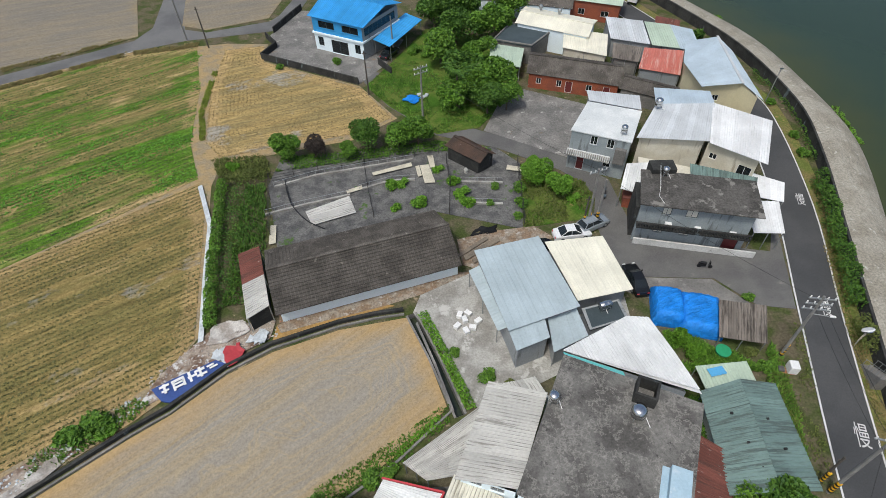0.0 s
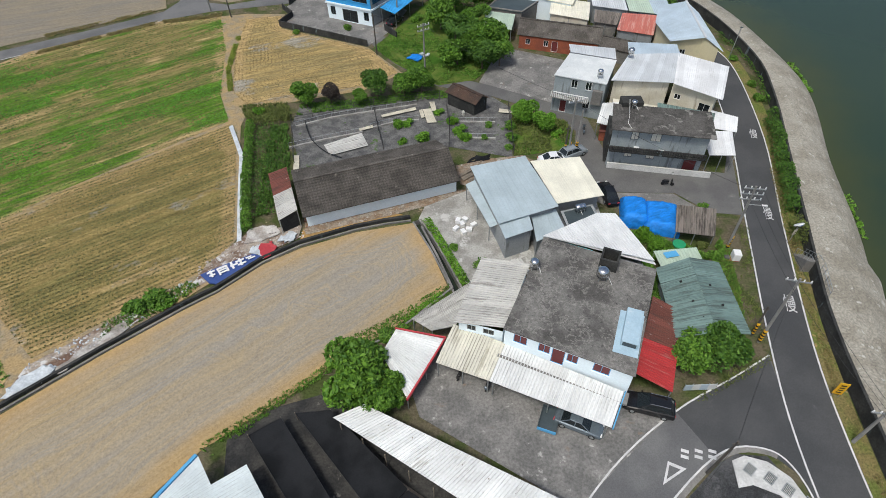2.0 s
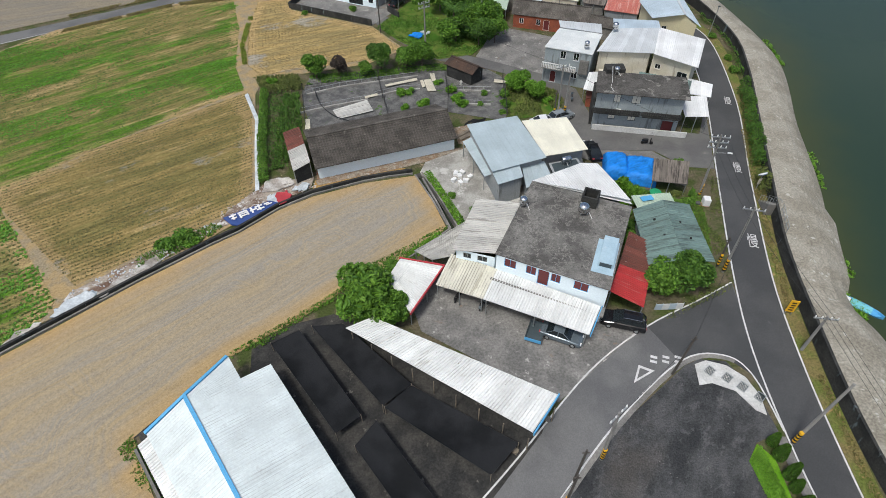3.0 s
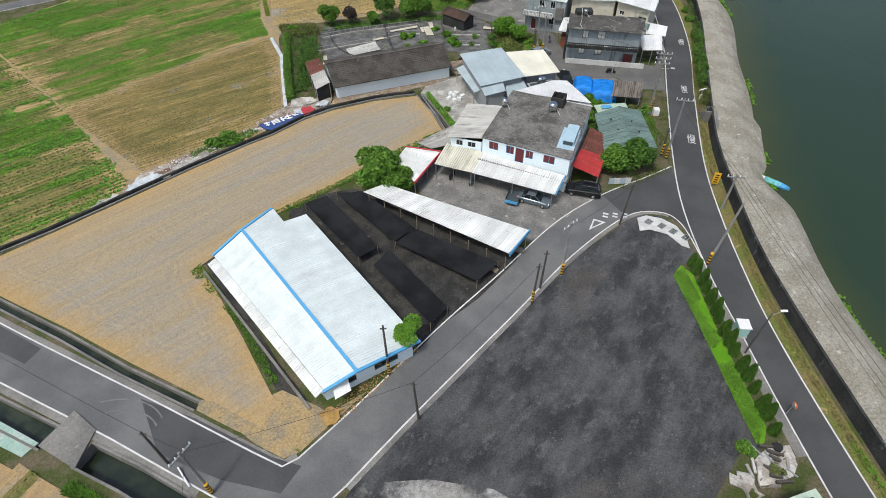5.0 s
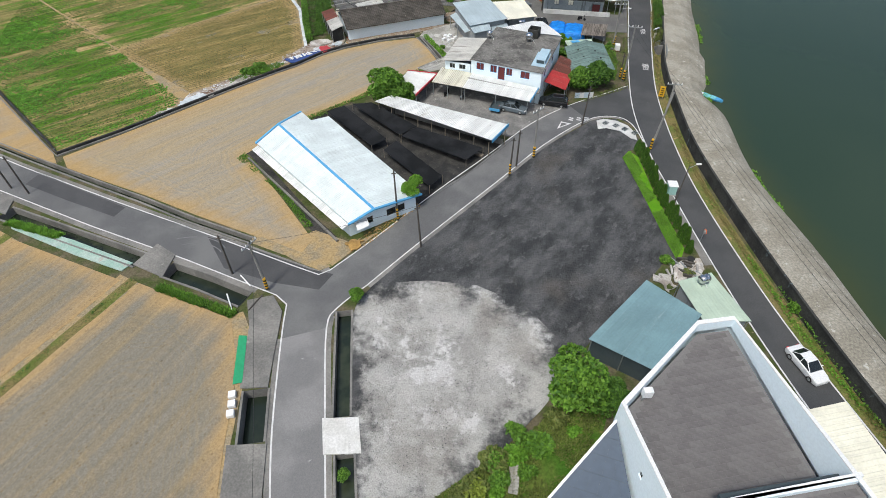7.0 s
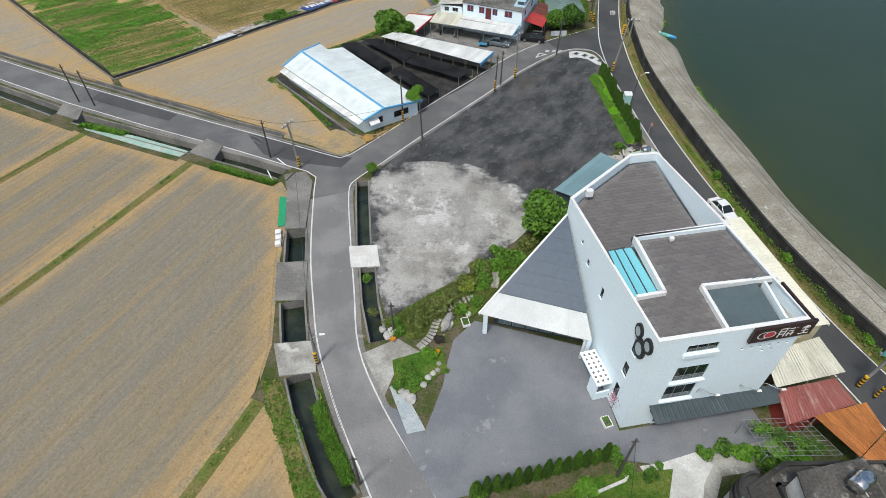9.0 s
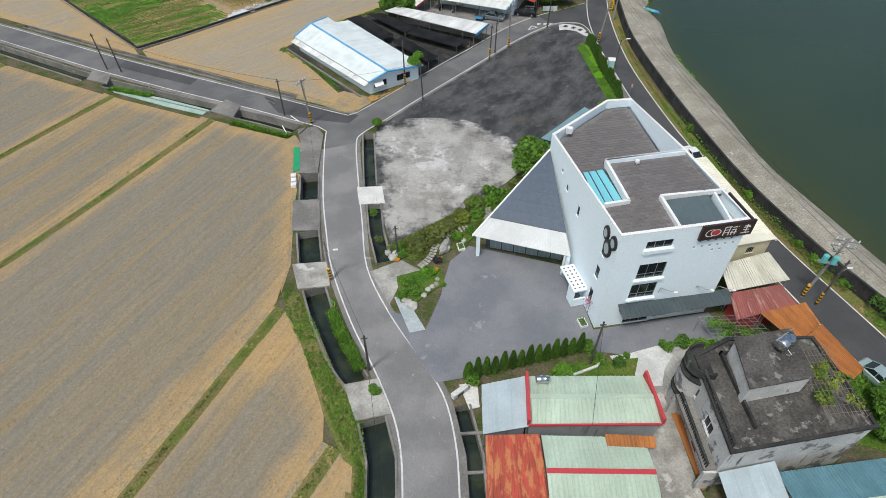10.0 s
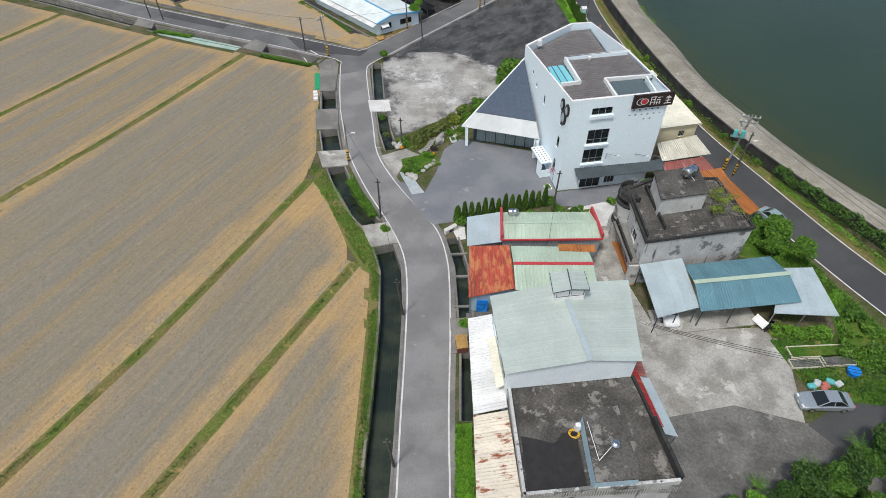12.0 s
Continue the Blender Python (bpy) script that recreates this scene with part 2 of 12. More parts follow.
g = Nodes("black_gravel")
M["gravel_black"] = g.done(g.shade(black_gravel(g), g.noise(7, 7, rough=0.8), 0.6, 1.4), 0.95, g.noise(2.5, 8, rough=0.75), 1.0, 0.25, spec=0.15)
g = Nodes("pale_rubble")
pale = g.mix(g.step(g.noise(0.22, 7, rough=0.65), 0.40, 0.60), (0.34, 0.33, 0.31), (0.47, 0.46, 0.435))
pale = g.mix(g.step(g.noise(0.16, 8, rough=0.7), 0.53, 0.60), pale, (0.60, 0.59, 0.575))
pale = g.mix(g.step(g.noise(0.35, 8, rough=0.75), 0.56, 0.68, 0, 0.75), pale, (0.15, 0.148, 0.142))
chips, _ = g.cells(3.0)
pale = g.mix(g.math("MULTIPLY", g.step(chips, 0.10, 0.22, 0.5, 0.0), g.step(g.noise(0.7, 4), 0.5, 0.62)), pale, (0.58, 0.57, 0.55))
pale = g.mix(g.step(g.noise(0.13, 6, rough=0.6), 0.5, 0.62, 0, 0.5), pale, (0.27, 0.25, 0.22))
edge_fac = g.step(g.math("ADD", g.attr("edge"), g.math("MULTIPLY", g.noise(0.22, 8, rough=0.7), 18.0)), 8.0, 11.5)
pale = g.mix(edge_fac, black_gravel(g), pale)
M["rubble"] = g.done(g.shade(pale, g.noise(8, 7, rough=0.8), 0.7, 1.3), 0.95, g.noise(2.5, 8, rough=0.75), 1.0, 0.25, spec=0.15)
g = Nodes("river_water")
deep = g.mix(g.step(g.noise(0.012, 3), 0.4, 0.65), (0.026, 0.047, 0.029), (0.034, 0.055, 0.034))
shore = g.step(g.math("ADD", g.attr("edge"), g.math("MULTIPLY", g.noise(0.12, 4), 7.0)), 2.0, 15.0)
deep = g.mix(shore, (0.052, 0.062, 0.022), deep)
M["water"] = g.done(deep, 0.25, g.noise(1.6, 5), 0.10, 0.05, spec=0.2)
g = Nodes("ditch_water")
M["ditch"] = g.done(g.mix(g.step(g.noise(0.35, 5), 0.4, 0.65), (0.016, 0.024, 0.016), (0.040, 0.050, 0.030)), 0.15, g.noise(2.5, 3), 0.06, 0.03, spec=0.5)


def sheet_metal(name, colour, stain, amount=0.58, rough=0.45, lines=0.35, rust=None, tones=0.07):
    """Painted corrugated sheet: tones that differ from sheet to sheet, grime in the ribs, dirt and rust that ran down the slope."""
    g = Nodes(name)
    down = g.place("sheet")
    u = g.axis(down, 0)
    base = g.shade(colour, g.noise(0.35, 4), 0.88, 1.08)
    panel = g.tone(g.math("FLOOR", g.math("ADD", g.math("DIVIDE", u, 0.85), g.math("MULTIPLY", g.axis(down, 2), 17.0)), 0.0))
    base = g.mix(1.0, base, g.step(panel, 0.0, 1.0, 1.0 - tones, 1.0 + tones), "MULTIPLY")
    run = g.noise(1.0, 7, g.map(0, (2.6, 0.22, 3.0), down), 0.7)
    base = g.mix(g.step(run, amount, amount + 0.14, 0.0, 0.85), base, stain)
    rib = g.step(g.math("ABSOLUTE", g.math("SUBTRACT", g.math("FRACT", g.math("DIVIDE", u, 0.3)), 0.5)), 0.34, 0.47)
    grime = g.step(g.noise(1.0, 6, g.map(0, (0.9, 0.35, 2.0), down), 0.65), 0.40, 0.66, 0.0, lines)
    base = g.mix(g.math("MULTIPLY", rib, grime), base, tuple(c * 0.45 for c in stain))
    base = g.mix(g.step(g.noise(0.8, 6, rough=0.65), 0.62, 0.72, 0.0, 0.35), base, stain)
    if rust:
        base = g.mix(g.step(g.noise(1.0, 8, g.map(0, (1.7, 0.5, 3.0), down), 0.7), rust[1], rust[1] + 0.1), base, rust[0])
    return g.done(g.shade(base, g.noise(5, 5), 0.94, 1.06), rough, g.noise(2, 3), 0.03, 0.02, 0.0, 0.4)


M["tin_white"] = sheet_metal("white_tin", (0.70, 0.71, 0.695), (0.38, 0.37, 0.33), 0.57, lines=0.5, tones=0.08)
M["tin_clean"] = sheet_metal("clean_white_tin", (0.675, 0.735, 0.73), (0.42, 0.43, 0.42), 0.60, lines=0.4, tones=0.04)
M["tin_bare"] = sheet_metal("bare_white_tin", (0.74, 0.745, 0.74), (0.52, 0.52, 0.50), 0.60, lines=0.35)
M["tin_grey"] = sheet_metal("grey_tin", (0.52, 0.51, 0.475), (0.24, 0.225, 0.20), 0.52, lines=0.9, tones=0.14)
M["tin_blue"] = sheet_metal("pale_blue_tin", (0.40, 0.475, 0.505), (0.34, 0.40, 0.425), 0.68, lines=0.1, tones=0.03)
M["tin_sky"] = sheet_metal("sky_blue_tin", (0.44, 0.525, 0.59), (0.38, 0.45, 0.50), 0.66, lines=0.2, tones=0.04)
M["tin_cream"] = sheet_metal("cream_tin", (0.78, 0.75, 0.62), (0.60, 0.56, 0.44), 0.68, lines=0.2, tones=0.03)
M["tin_green"] = sheet_metal("pale_green_tin", (0.44, 0.535, 0.43), (0.34, 0.41, 0.33), 0.60, lines=0.15, tones=0.04)
M["tin_sage"] = sheet_metal("sage_tin", (0.43, 0.49, 0.455), (0.37, 0.425, 0.39), 0.66, lines=0.12, tones=0.03)
M["tin_teal"] = sheet_metal("teal_tin", (0.12, 0.245, 0.295), (0.20, 0.30, 0.32), 0.57, lines=0.4)
M["tin_moss"] = sheet_metal("weathered_green_tin", (0.165, 0.245, 0.225), (0.085, 0.11, 0.10), 0.48, lines=0.7, tones=0.12)
M["tin_red"] = sheet_metal("red_tin", (0.42, 0.04, 0.04), (0.40, 0.17, 0.14), 0.52, lines=0.5, tones=0.12)
M["tin_pink"] = sheet_metal("faded_red_tin", (0.52, 0.16, 0.12), (0.62, 0.40, 0.34), 0.5)
M["tin_brick"] = sheet_metal("maroon_tin", (0.30, 0.10, 0.085), (0.45, 0.30, 0.26), 0.54, lines=0.6)
M["tin_rust"] = sheet_metal("rusty_tin", (0.17, 0.06, 0.045), (0.09, 0.045, 0.035), 0.5, 0.8, 0.6, ((0.42, 0.36, 0.32), 0.6), 0.15)
M["tin_orange"] = sheet_metal("rust_orange_tin", (0.42, 0.16, 0.045), (0.24, 0.085, 0.03), 0.52, 0.7, 0.6, tones=0.15)
M["tin_redorange"] = sheet_metal("rusted_red_tin", (0.46, 0.085, 0.055), (0.24, 0.065, 0.04), 0.48, 0.75, 0.7, ((0.50, 0.20, 0.085), 0.48), 0.16)
M["tin_rustwhite"] = sheet_metal("rust_streaked_white_tin", (0.70, 0.64, 0.54), (0.5, 0.42, 0.32), 0.56, 0.6, 0.5, ((0.25, 0.075, 0.03), 0.53))
M["tin_old"] = sheet_metal("grey_brown_old_tin", (0.20, 0.175, 0.15), (0.07, 0.06, 0.05), 0.47, 0.85, 0.9, tones=0.18)
M["tin_bright_blue"] = sheet_metal("bright_blue_tin", (0.045, 0.33, 0.70), (0.05, 0.25, 0.55), 0.62)
g = Nodes("blue_tarpaulin")
# fold shading is also put into the colour: darker creases, lighter crests
fold = g.noise(1.3, 6, g.turned(35, (0.5, 1.4, 1.0)), 0.62)
M["tarp_blue"] = g.done(g.shade((0.012, 0.23, 0.74), fold, 0.7, 1.2), 0.5, fold, 1.0, 0.35, spec=0.4)
M["net"] = worn("black_shade_net", (0.012, 0.013, 0.014), (0.022, 0.023, 0.025), 0.3, 12, 0.95, 0.75, 1.25, None, bump=0.3, spec=0.1)
g = Nodes("white_render")
M["wall_white"] = g.done(g.shade(g.mix(g.step(g.noise(0.8, 5, g.map(0, (1, 1, 0.15))), 0.64, 0.8, 0, 0.25), (0.80, 0.905, 0.955), (0.64, 0.71, 0.75)), g.noise(5, 3), 0.95, 1.03), 0.7, g.noise(20, 3), 0.05, 0.01)
M["wall_grey"] = worn("grey_render", (0.28, 0.30, 0.31), (0.34, 0.355, 0.36), 0.3, 6, 0.85, 0.85, 1.1, None, streak=((0.18, 0.19, 0.19), (1.5, 1.5, 0.2), 0.58))
M["wall_bluegrey"] = worn("blue_grey_render", (0.33, 0.37, 0.38), (0.27, 0.31, 0.325), 0.3, 6, 0.85, 0.85, 1.1, None, streak=((0.16, 0.18, 0.185), (1.5, 1.5, 0.2), 0.57))
M["wall_old"] = worn("streaked_old_render", (0.58, 0.58, 0.56), (0.45, 0.45, 0.44), 0.3, 6, 0.88, 0.8, 1.12, (0.17, 0.17, 0.165), 0.5, 0.54, 0.2, streak=((0.10, 0.10, 0.10), (2.2, 2.2, 0.3), 0.60))
M["wall_cream"] = worn("cream_wall", (0.66, 0.60, 0.40), (0.60, 0.54, 0.36), 0.4, 6, 0.8, 0.9, 1.06)
M["wall_blue"] = worn("pale_blue_wall", (0.42, 0.56, 0.64), (0.37, 0.51, 0.60), 0.4, 6, 0.75, 0.9, 1.06, None, streak=((0.55, 0.62, 0.66), (1.2, 1.2, 0.2), 0.6))
M["wall_pale"] = worn("pale_panel_wall", (0.80, 0.87, 0.89), (0.74, 0.81, 0.84), 0.4, 6, 0.7, 0.92, 1.05, None, streak=((0.45, 0.52, 0.55), (1.2, 1.2, 0.15), 0.64))
M["brick"] = worn("red_brick_wall", (0.32, 0.095, 0.05), (0.25, 0.08, 0.05), 0.6, 9, 0.9, 0.75, 1.2, (0.35, 0.3, 0.26), 1.2, 0.66)
M["wet_soil"] = worn("poultry_mud", (0.030, 0.030, 0.029), (0.060, 0.057, 0.052), 0.5, 5, 0.8, 0.6, 1.3, (0.14, 0.13, 0.115), 0.8, 0.62, 0.6, spec=0.2)
M["tile"] = worn("black_roof_tile", (0.068, 0.061, 0.053), (0.112, 0.101, 0.088), 0.5, 7, 0.92, 0.55, 1.4, (0.19, 0.175, 0.15), 1.6, 0.61, 0.4, rand=0.2)
M["tile_brown"] = worn("brown_roof_tile", (0.095, 0.06, 0.045), (0.065, 0.048, 0.04), 0.6, 7, 0.92, 0.6, 1.3, (0.16, 0.13, 0.11), 1.4, 0.64, 0.4, rand=0.2)
g = Nodes("roof_paver")
pv = g.mix(g.math("FRACT", g.math("ADD", g.island(), g.random()), 0.0), (0.135, 0.126, 0.124), (0.165, 0.155, 0.152))
M["paver"] = g.done(g.shade(pv, g.noise(3, 5), 0.85, 1.12), 0.85, g.noise(20, 2), 0.1, 0.01)
M["solar"] = plain("dark_blue_panel", (0.055, 0.080, 0.120), 0.42, 0.0, 2.0, 0.25)
M["skylight"] = plain("turquoise_skylight", (0.20, 0.56, 0.64), 0.25)
M["slate_metal"] = worn("slate_sheet", (0.085, 0.115, 0.125), (0.10, 0.132, 0.142), 0.5, 6, 0.5, 0.9, 1.08)
M["dark_metal"] = worn("charcoal_sheet", (0.052, 0.070, 0.078), (0.066, 0.086, 0.094), 0.5, 6, 0.55, 0.88, 1.1)
M["black"] = plain("black_plastic", (0.015, 0.015, 0.016), 0.5)
M["steel"] = plain("stainless_steel", (0.62, 0.63, 0.64), 0.22, 1.0)
M["galv"] = plain("galvanised_steel", (0.36, 0.38, 0.38), 0.45, 0.6)
M["white_paint"] = plain("white_paint", (0.78, 0.78, 0.77), 0.5)
M["red_paint"] = plain("red_paint", (0.50, 0.05, 0.06), 0.5)
M["blue_paint"] = plain("blue_paint", (0.10, 0.38, 0.66), 0.5)
M["maroon"] = plain("maroon_paint", (0.14, 0.025, 0.025), 0.6)
M["yellow_paint"] = plain("yellow_paint", (0.75, 0.42, 0.02), 0.5)
M["orange_paint"] = plain("orange_plastic", (0.80, 0.16, 0.03), 0.5)
M["green_cloth"] = plain("green_sheet", (0.02, 0.30, 0.13), 0.7, fine=3)
M["teal_paint"] = plain("turquoise_paint", (0.12, 0.46, 0.45), 0.6)
M["wood"] = worn("grey_wood", (0.24, 0.20, 0.15), (0.17, 0.145, 0.115), 0.8, 9, 0.85, 0.7, 1.2)
M["pole"] = worn("concrete_pole", (0.27, 0.265, 0.25), (0.21, 0.205, 0.195), 0.6, 9, 0.85, 0.85, 1.1)
M["dark_pole"] = worn("tarred_pole", (0.075, 0.068, 0.06), (0.10, 0.09, 0.08), 0.6, 9, 0.85, 0.8, 1.15)
M["bark"] = worn("bark", (0.13, 0.10, 0.075), (0.085, 0.07, 0.052), 1.5, 9, 0.95, 0.7, 1.2)
M["stone"] = worn("pale_stone", (0.45, 0.44, 0.41), (0.33, 0.32, 0.30), 1.0, 7, 0.85, 0.75, 1.15, rand=0.2)
M["rubbish"] = worn("torn_sheeting", (0.46, 0.44, 0.41), (0.28, 0.25, 0.22), 0.7, 5, 0.8, 0.7, 1.2, (0.12, 0.10, 0.09), 1.0, 0.62, rand=0.25)
M["litter_bed"] = worn("trampled_rubbish", (0.36, 0.31, 0.255), (0.16, 0.10, 0.07), 0.5, 5, 0.9, 0.6, 1.35, (0.58, 0.57, 0.55), 0.8, 0.55, 0.7)
M["redsheet"] = plain("red_banner_cloth", (0.42, 0.04, 0.05), 0.7, fine=3)
M["navy"] = plain("navy_banner_cloth", (0.035, 0.075, 0.25), 0.7, fine=3)
M["tyre"] = plain("tyre_rubber", (0.018, 0.018, 0.018), 0.85)
g = Nodes("window_glass")
g.b.inputs["Transmission Weight"].default_value = 0.5
M["glass"] = g.done((0.03, 0.04, 0.045), 0.05, None, spec=0.5)
# pale base colour stands in for the forecourt reflected in the hall front
g = Nodes("curtain_glass")
M["curtain_glass"] = g.done((0.22, 0.30, 0.31), 0.08, None, spec=0.6)
g = Nodes("clear_glass")
g.b.inputs["Transmission Weight"].default_value = 0.9
M["pane"] = g.done((0.55, 0.68, 0.70), 0.05, None, spec=0.5)


def leaf_material(name, a, b):
    g = Nodes(name)
    c = g.mix(g.island(), a, b)
    c = g.shade(c, g.noise(0.7, 3), 0.75, 1.25)
    return g.done(c, 0.6, None, spec=0.3)


M["leaf"] = leaf_material("tree_leaves", (0.040, 0.110, 0.012), (0.140, 0.275, 0.030))
M["leaf_dark"] = leaf_material("dark_leaves", (0.028, 0.080, 0.012), (0.095, 0.195, 0.024))
M["leaf_deep"] = leaf_material("deep_green_leaves", (0.016, 0.048, 0.010), (0.060, 0.125, 0.020))
M["leaf_bright"] = leaf_material("bright_leaves", (0.075, 0.19, 0.015), (0.15, 0.31, 0.03))
M["leaf_yellow"] = leaf_material("yellow_green_leaves", (0.15, 0.21, 0.025), (0.22, 0.27, 0.04))
M["leaf_brown"] = leaf_material("purple_brown_leaves", (0.035, 0.028, 0.025), (0.065, 0.05, 0.04))
M["leaf_stub"] = leaf_material("cut_stalks", (0.060, 0.070, 0.018), (0.135, 0.125, 0.040))
M["leaf_olive"] = leaf_material("olive_stalks", (0.040, 0.080, 0.012), (0.080, 0.135, 0.020))
M["leaf_straw"] = leaf_material("straw_stalks", (0.12, 0.095, 0.034), (0.24, 0.175, 0.066))
M["leaf_shoot"] = leaf_material("fresh_shoots", (0.060, 0.180, 0.012), (0.12, 0.30, 0.022))
M["leaf_dry"] = leaf_material("dry_grass_blades", (0.26, 0.19, 0.08), (0.15, 0.16, 0.05))

M["tin_teal2"] = sheet_metal("grey_teal_tin", (0.175, 0.285, 0.31), (0.25, 0.33, 0.345), 0.58, lines=0.15)
M["leaf_shrub"] = leaf_material("olive_leaves", (0.075, 0.11, 0.022), (0.15, 0.17, 0.045))
M["whitewash"] = worn("whitewashed_concrete", (0.62, 0.62, 0.60), (0.50, 0.50, 0.48), 0.5, 6, 0.9, 0.8, 1.12, (0.22, 0.22, 0.21), 0.9, 0.62, 0.2)
M["mint"] = worn("mint_painted_concrete", (0.30, 0.45, 0.38), (0.42, 0.52, 0.46), 0.5, 5, 0.85, 0.75, 1.15, (0.40, 0.38, 0.33), 0.8, 0.58, 0.2)
M["sheeting"] = worn("white_plastic_sheeting", (0.60, 0.64, 0.66), (0.46, 0.50, 0.53), 0.8, 4, 0.55, 0.75, 1.1, (0.38, 0.40, 0.42), 1.2, 0.62, 0.5)
M["cream_pane"] = plain("cream_window_panel", (0.80, 0.77, 0.66), 0.5)
M["boards"] = worn("cream_boards", (0.62, 0.58, 0.46), (0.52, 0.48, 0.38), 0.8, 6, 0.85, 0.75, 1.12, (0.30, 0.28, 0.22), 1.2, 0.64, 0.2)
M["rubble_brown"] = worn("brown_rubble", (0.24, 0.17, 0.115), (0.30, 0.26, 0.21), 0.8, 4, 0.95, 0.6, 1.35, (0.42, 0.39, 0.35), 1.4, 0.58, 0.8, spec=0.1)
M["asphalt_patch"] = worn("patched_asphalt", (0.070, 0.070, 0.073), (0.085, 0.085, 0.087), 0.2, 9, 0.88, 0.82, 1.15, (0.16, 0.16, 0.158), 0.5, 0.66, 0.25, spec=0.25)
M["scuff"] = worn("pale_scuff", (0.19, 0.19, 0.19), (0.155, 0.155, 0.155), 0.8, 6, 0.9, 0.8, 1.15, (0.14, 0.14, 0.14), 1.0, 0.5, 0.2)
M["mint_clean"] = plain("mint_paint", (0.36, 0.60, 0.55), 0.5)
M["blossom"] = leaf_material("pink_blossom", (0.45, 0.20, 0.28), (0.55, 0.38, 0.42))
M["field_edge"] = worn("field_edge_straw", (0.38, 0.275, 0.14), (0.29, 0.24, 0.16), 0.5, 5, 0.95, 0.65, 1.3, (0.12, 0.14, 0.045), 0.9, 0.62, 0.7, spec=0.1)
M["paver_bed"] = plain("paver_bed", (0.175, 0.166, 0.162), 0.9)
M["roof_dark"] = worn("dark_stained_roof", (0.062, 0.058, 0.053), (0.105, 0.099, 0.09), 0.4, 5, 0.93, 0.55, 1.4, (0.22, 0.21, 0.19), 0.7, 0.56, 0.4, streak=((0.15, 0.142, 0.13), (0.9, 0.35, 1.0), 0.63))
M["yard_old"] = worn("old_yard_concrete", (0.16, 0.156, 0.148), (0.235, 0.227, 0.213), 0.4, 4, 0.92, 0.65, 1.25, (0.40, 0.39, 0.36), 0.8, 0.6, 0.3, streak=((0.24, 0.17, 0.12), (0.35, 0.5, 1.0), 0.64))
M["yard_dark"] = worn("dark_yard_concrete", (0.105, 0.102, 0.096), (0.165, 0.16, 0.15), 0.3, 4, 0.92, 0.7, 1.25, (0.24, 0.235, 0.22), 0.5, 0.62, 0.3)
M["ramp"] = worn("faded_blue_concrete", (0.36, 0.41, 0.43), (0.44, 0.48, 0.49), 0.4, 5, 0.85, 0.8, 1.12, (0.30, 0.31, 0.31), 0.6, 0.6, 0.2)
M["tin_blue2"] = sheet_metal("blue_grey_tin", (0.56, 0.585, 0.60), (0.42, 0.44, 0.46), 0.60, lines=0.4)
M["tin_grey2"] = sheet_metal("yellowed_tin", (0.60, 0.58, 0.49), (0.38, 0.355, 0.27), 0.52, lines=0.7, tones=0.12)
M["roof_white"] = worn("patchy_white_roof", (0.72, 0.74, 0.73), (0.60, 0.63, 0.63), 0.3, 5, 0.7, 0.85, 1.06, (0.40, 0.41, 0.40), 0.7, 0.64)
M["wall_cream2"] = worn("dirty_cream_wall", (0.60, 0.56, 0.45), (0.68, 0.65, 0.55), 0.4, 6, 0.8, 0.88, 1.06, None, streak=((0.4, 0.36, 0.28), (1.2, 1.2, 0.2), 0.6))
M["eave_grey"] = sheet_metal("pale_grey_eave", (0.50, 0.52, 0.525), (0.44, 0.46, 0.465), 0.62, lines=0.15, tones=0.03)
M["sign_brown"] = plain("dark_brown_sign", (0.035, 0.022, 0.02), 0.5)
M["plastic_bit"] = leaf_material("orange_plastic_bits", (0.75, 0.32, 0.02), (0.85, 0.45, 0.04))
# ---- building blocks ----


def thing(name, label, category, at=(0, 0, 0), turn=0.0, group="", kind=""):
    ob = new(name)
    ob.empty_display_size = 0.3
    ob.matrix_basis = pose(*at, 0, 0, turn)
    return tagged(ob, label, category, group, kind)


def mesh_of(name, bm, material):
    me = bpy.data.meshes.new(name)
    bmesh.ops.recalc_face_normals(bm, faces=bm.faces[:])
    bm.to_mesh(me)
    bm.free()
    for m in material if isinstance(material, (list, tuple)) else [material]:
        me.materials.append(m)
    return me


def part(name, bm, material, parent=None, label="", m=None, flip=True):
    ob = new(name, mesh_of(name, bm, material))
    if parent is not None:
        ob.parent = parent
    if m is not None:
        ob.matrix_basis = m
    return tagged(ob, label)


def raw(name, verts, faces, material, parent=None, label="", smooth=False):
    me = bpy.data.meshes.new(name)
    me.from_pydata(verts, [], faces)
    me.materials.append(material)
    if smooth:
        me.polygons.foreach_set("use_smooth", [True] * len(me.polygons))
    ob = new(name, me)
    if parent is not None:
        ob.parent = parent
    return tagged(ob, label)


def box(bm, x0, y0, z0, x1, y1, z1, m=None):
    vs = [bm.verts.new((x, y, z)) for z in (z0, z1) for x, y in ((x0, y0), (x1, y0), (x1, y1), (x0, y1))]
    for f in ((3, 2, 1, 0), (4, 5, 6, 7), (0, 1, 5, 4), (1, 2, 6, 5), (2, 3, 7, 6), (3, 0, 4, 7)):
        bm.faces.new([vs[i] for i in f])
    if m is not None:
        bmesh.ops.transform(bm, matrix=m, verts=vs)
    return vs


def boxes(*rows, m=None):
    bm = bmesh.new()
    for r in rows:
        box(bm, *r, m=m)
    return bm


def bevelled(x0, y0, z0, x1, y1, z1, r=0.03):
    bm = boxes((x0, y0, z0, x1, y1, z1))
    bmesh.ops.bevel(bm, geom=bm.edges[:], offset=r, segments=2, affect="EDGES", profile=0.5)
    return bm


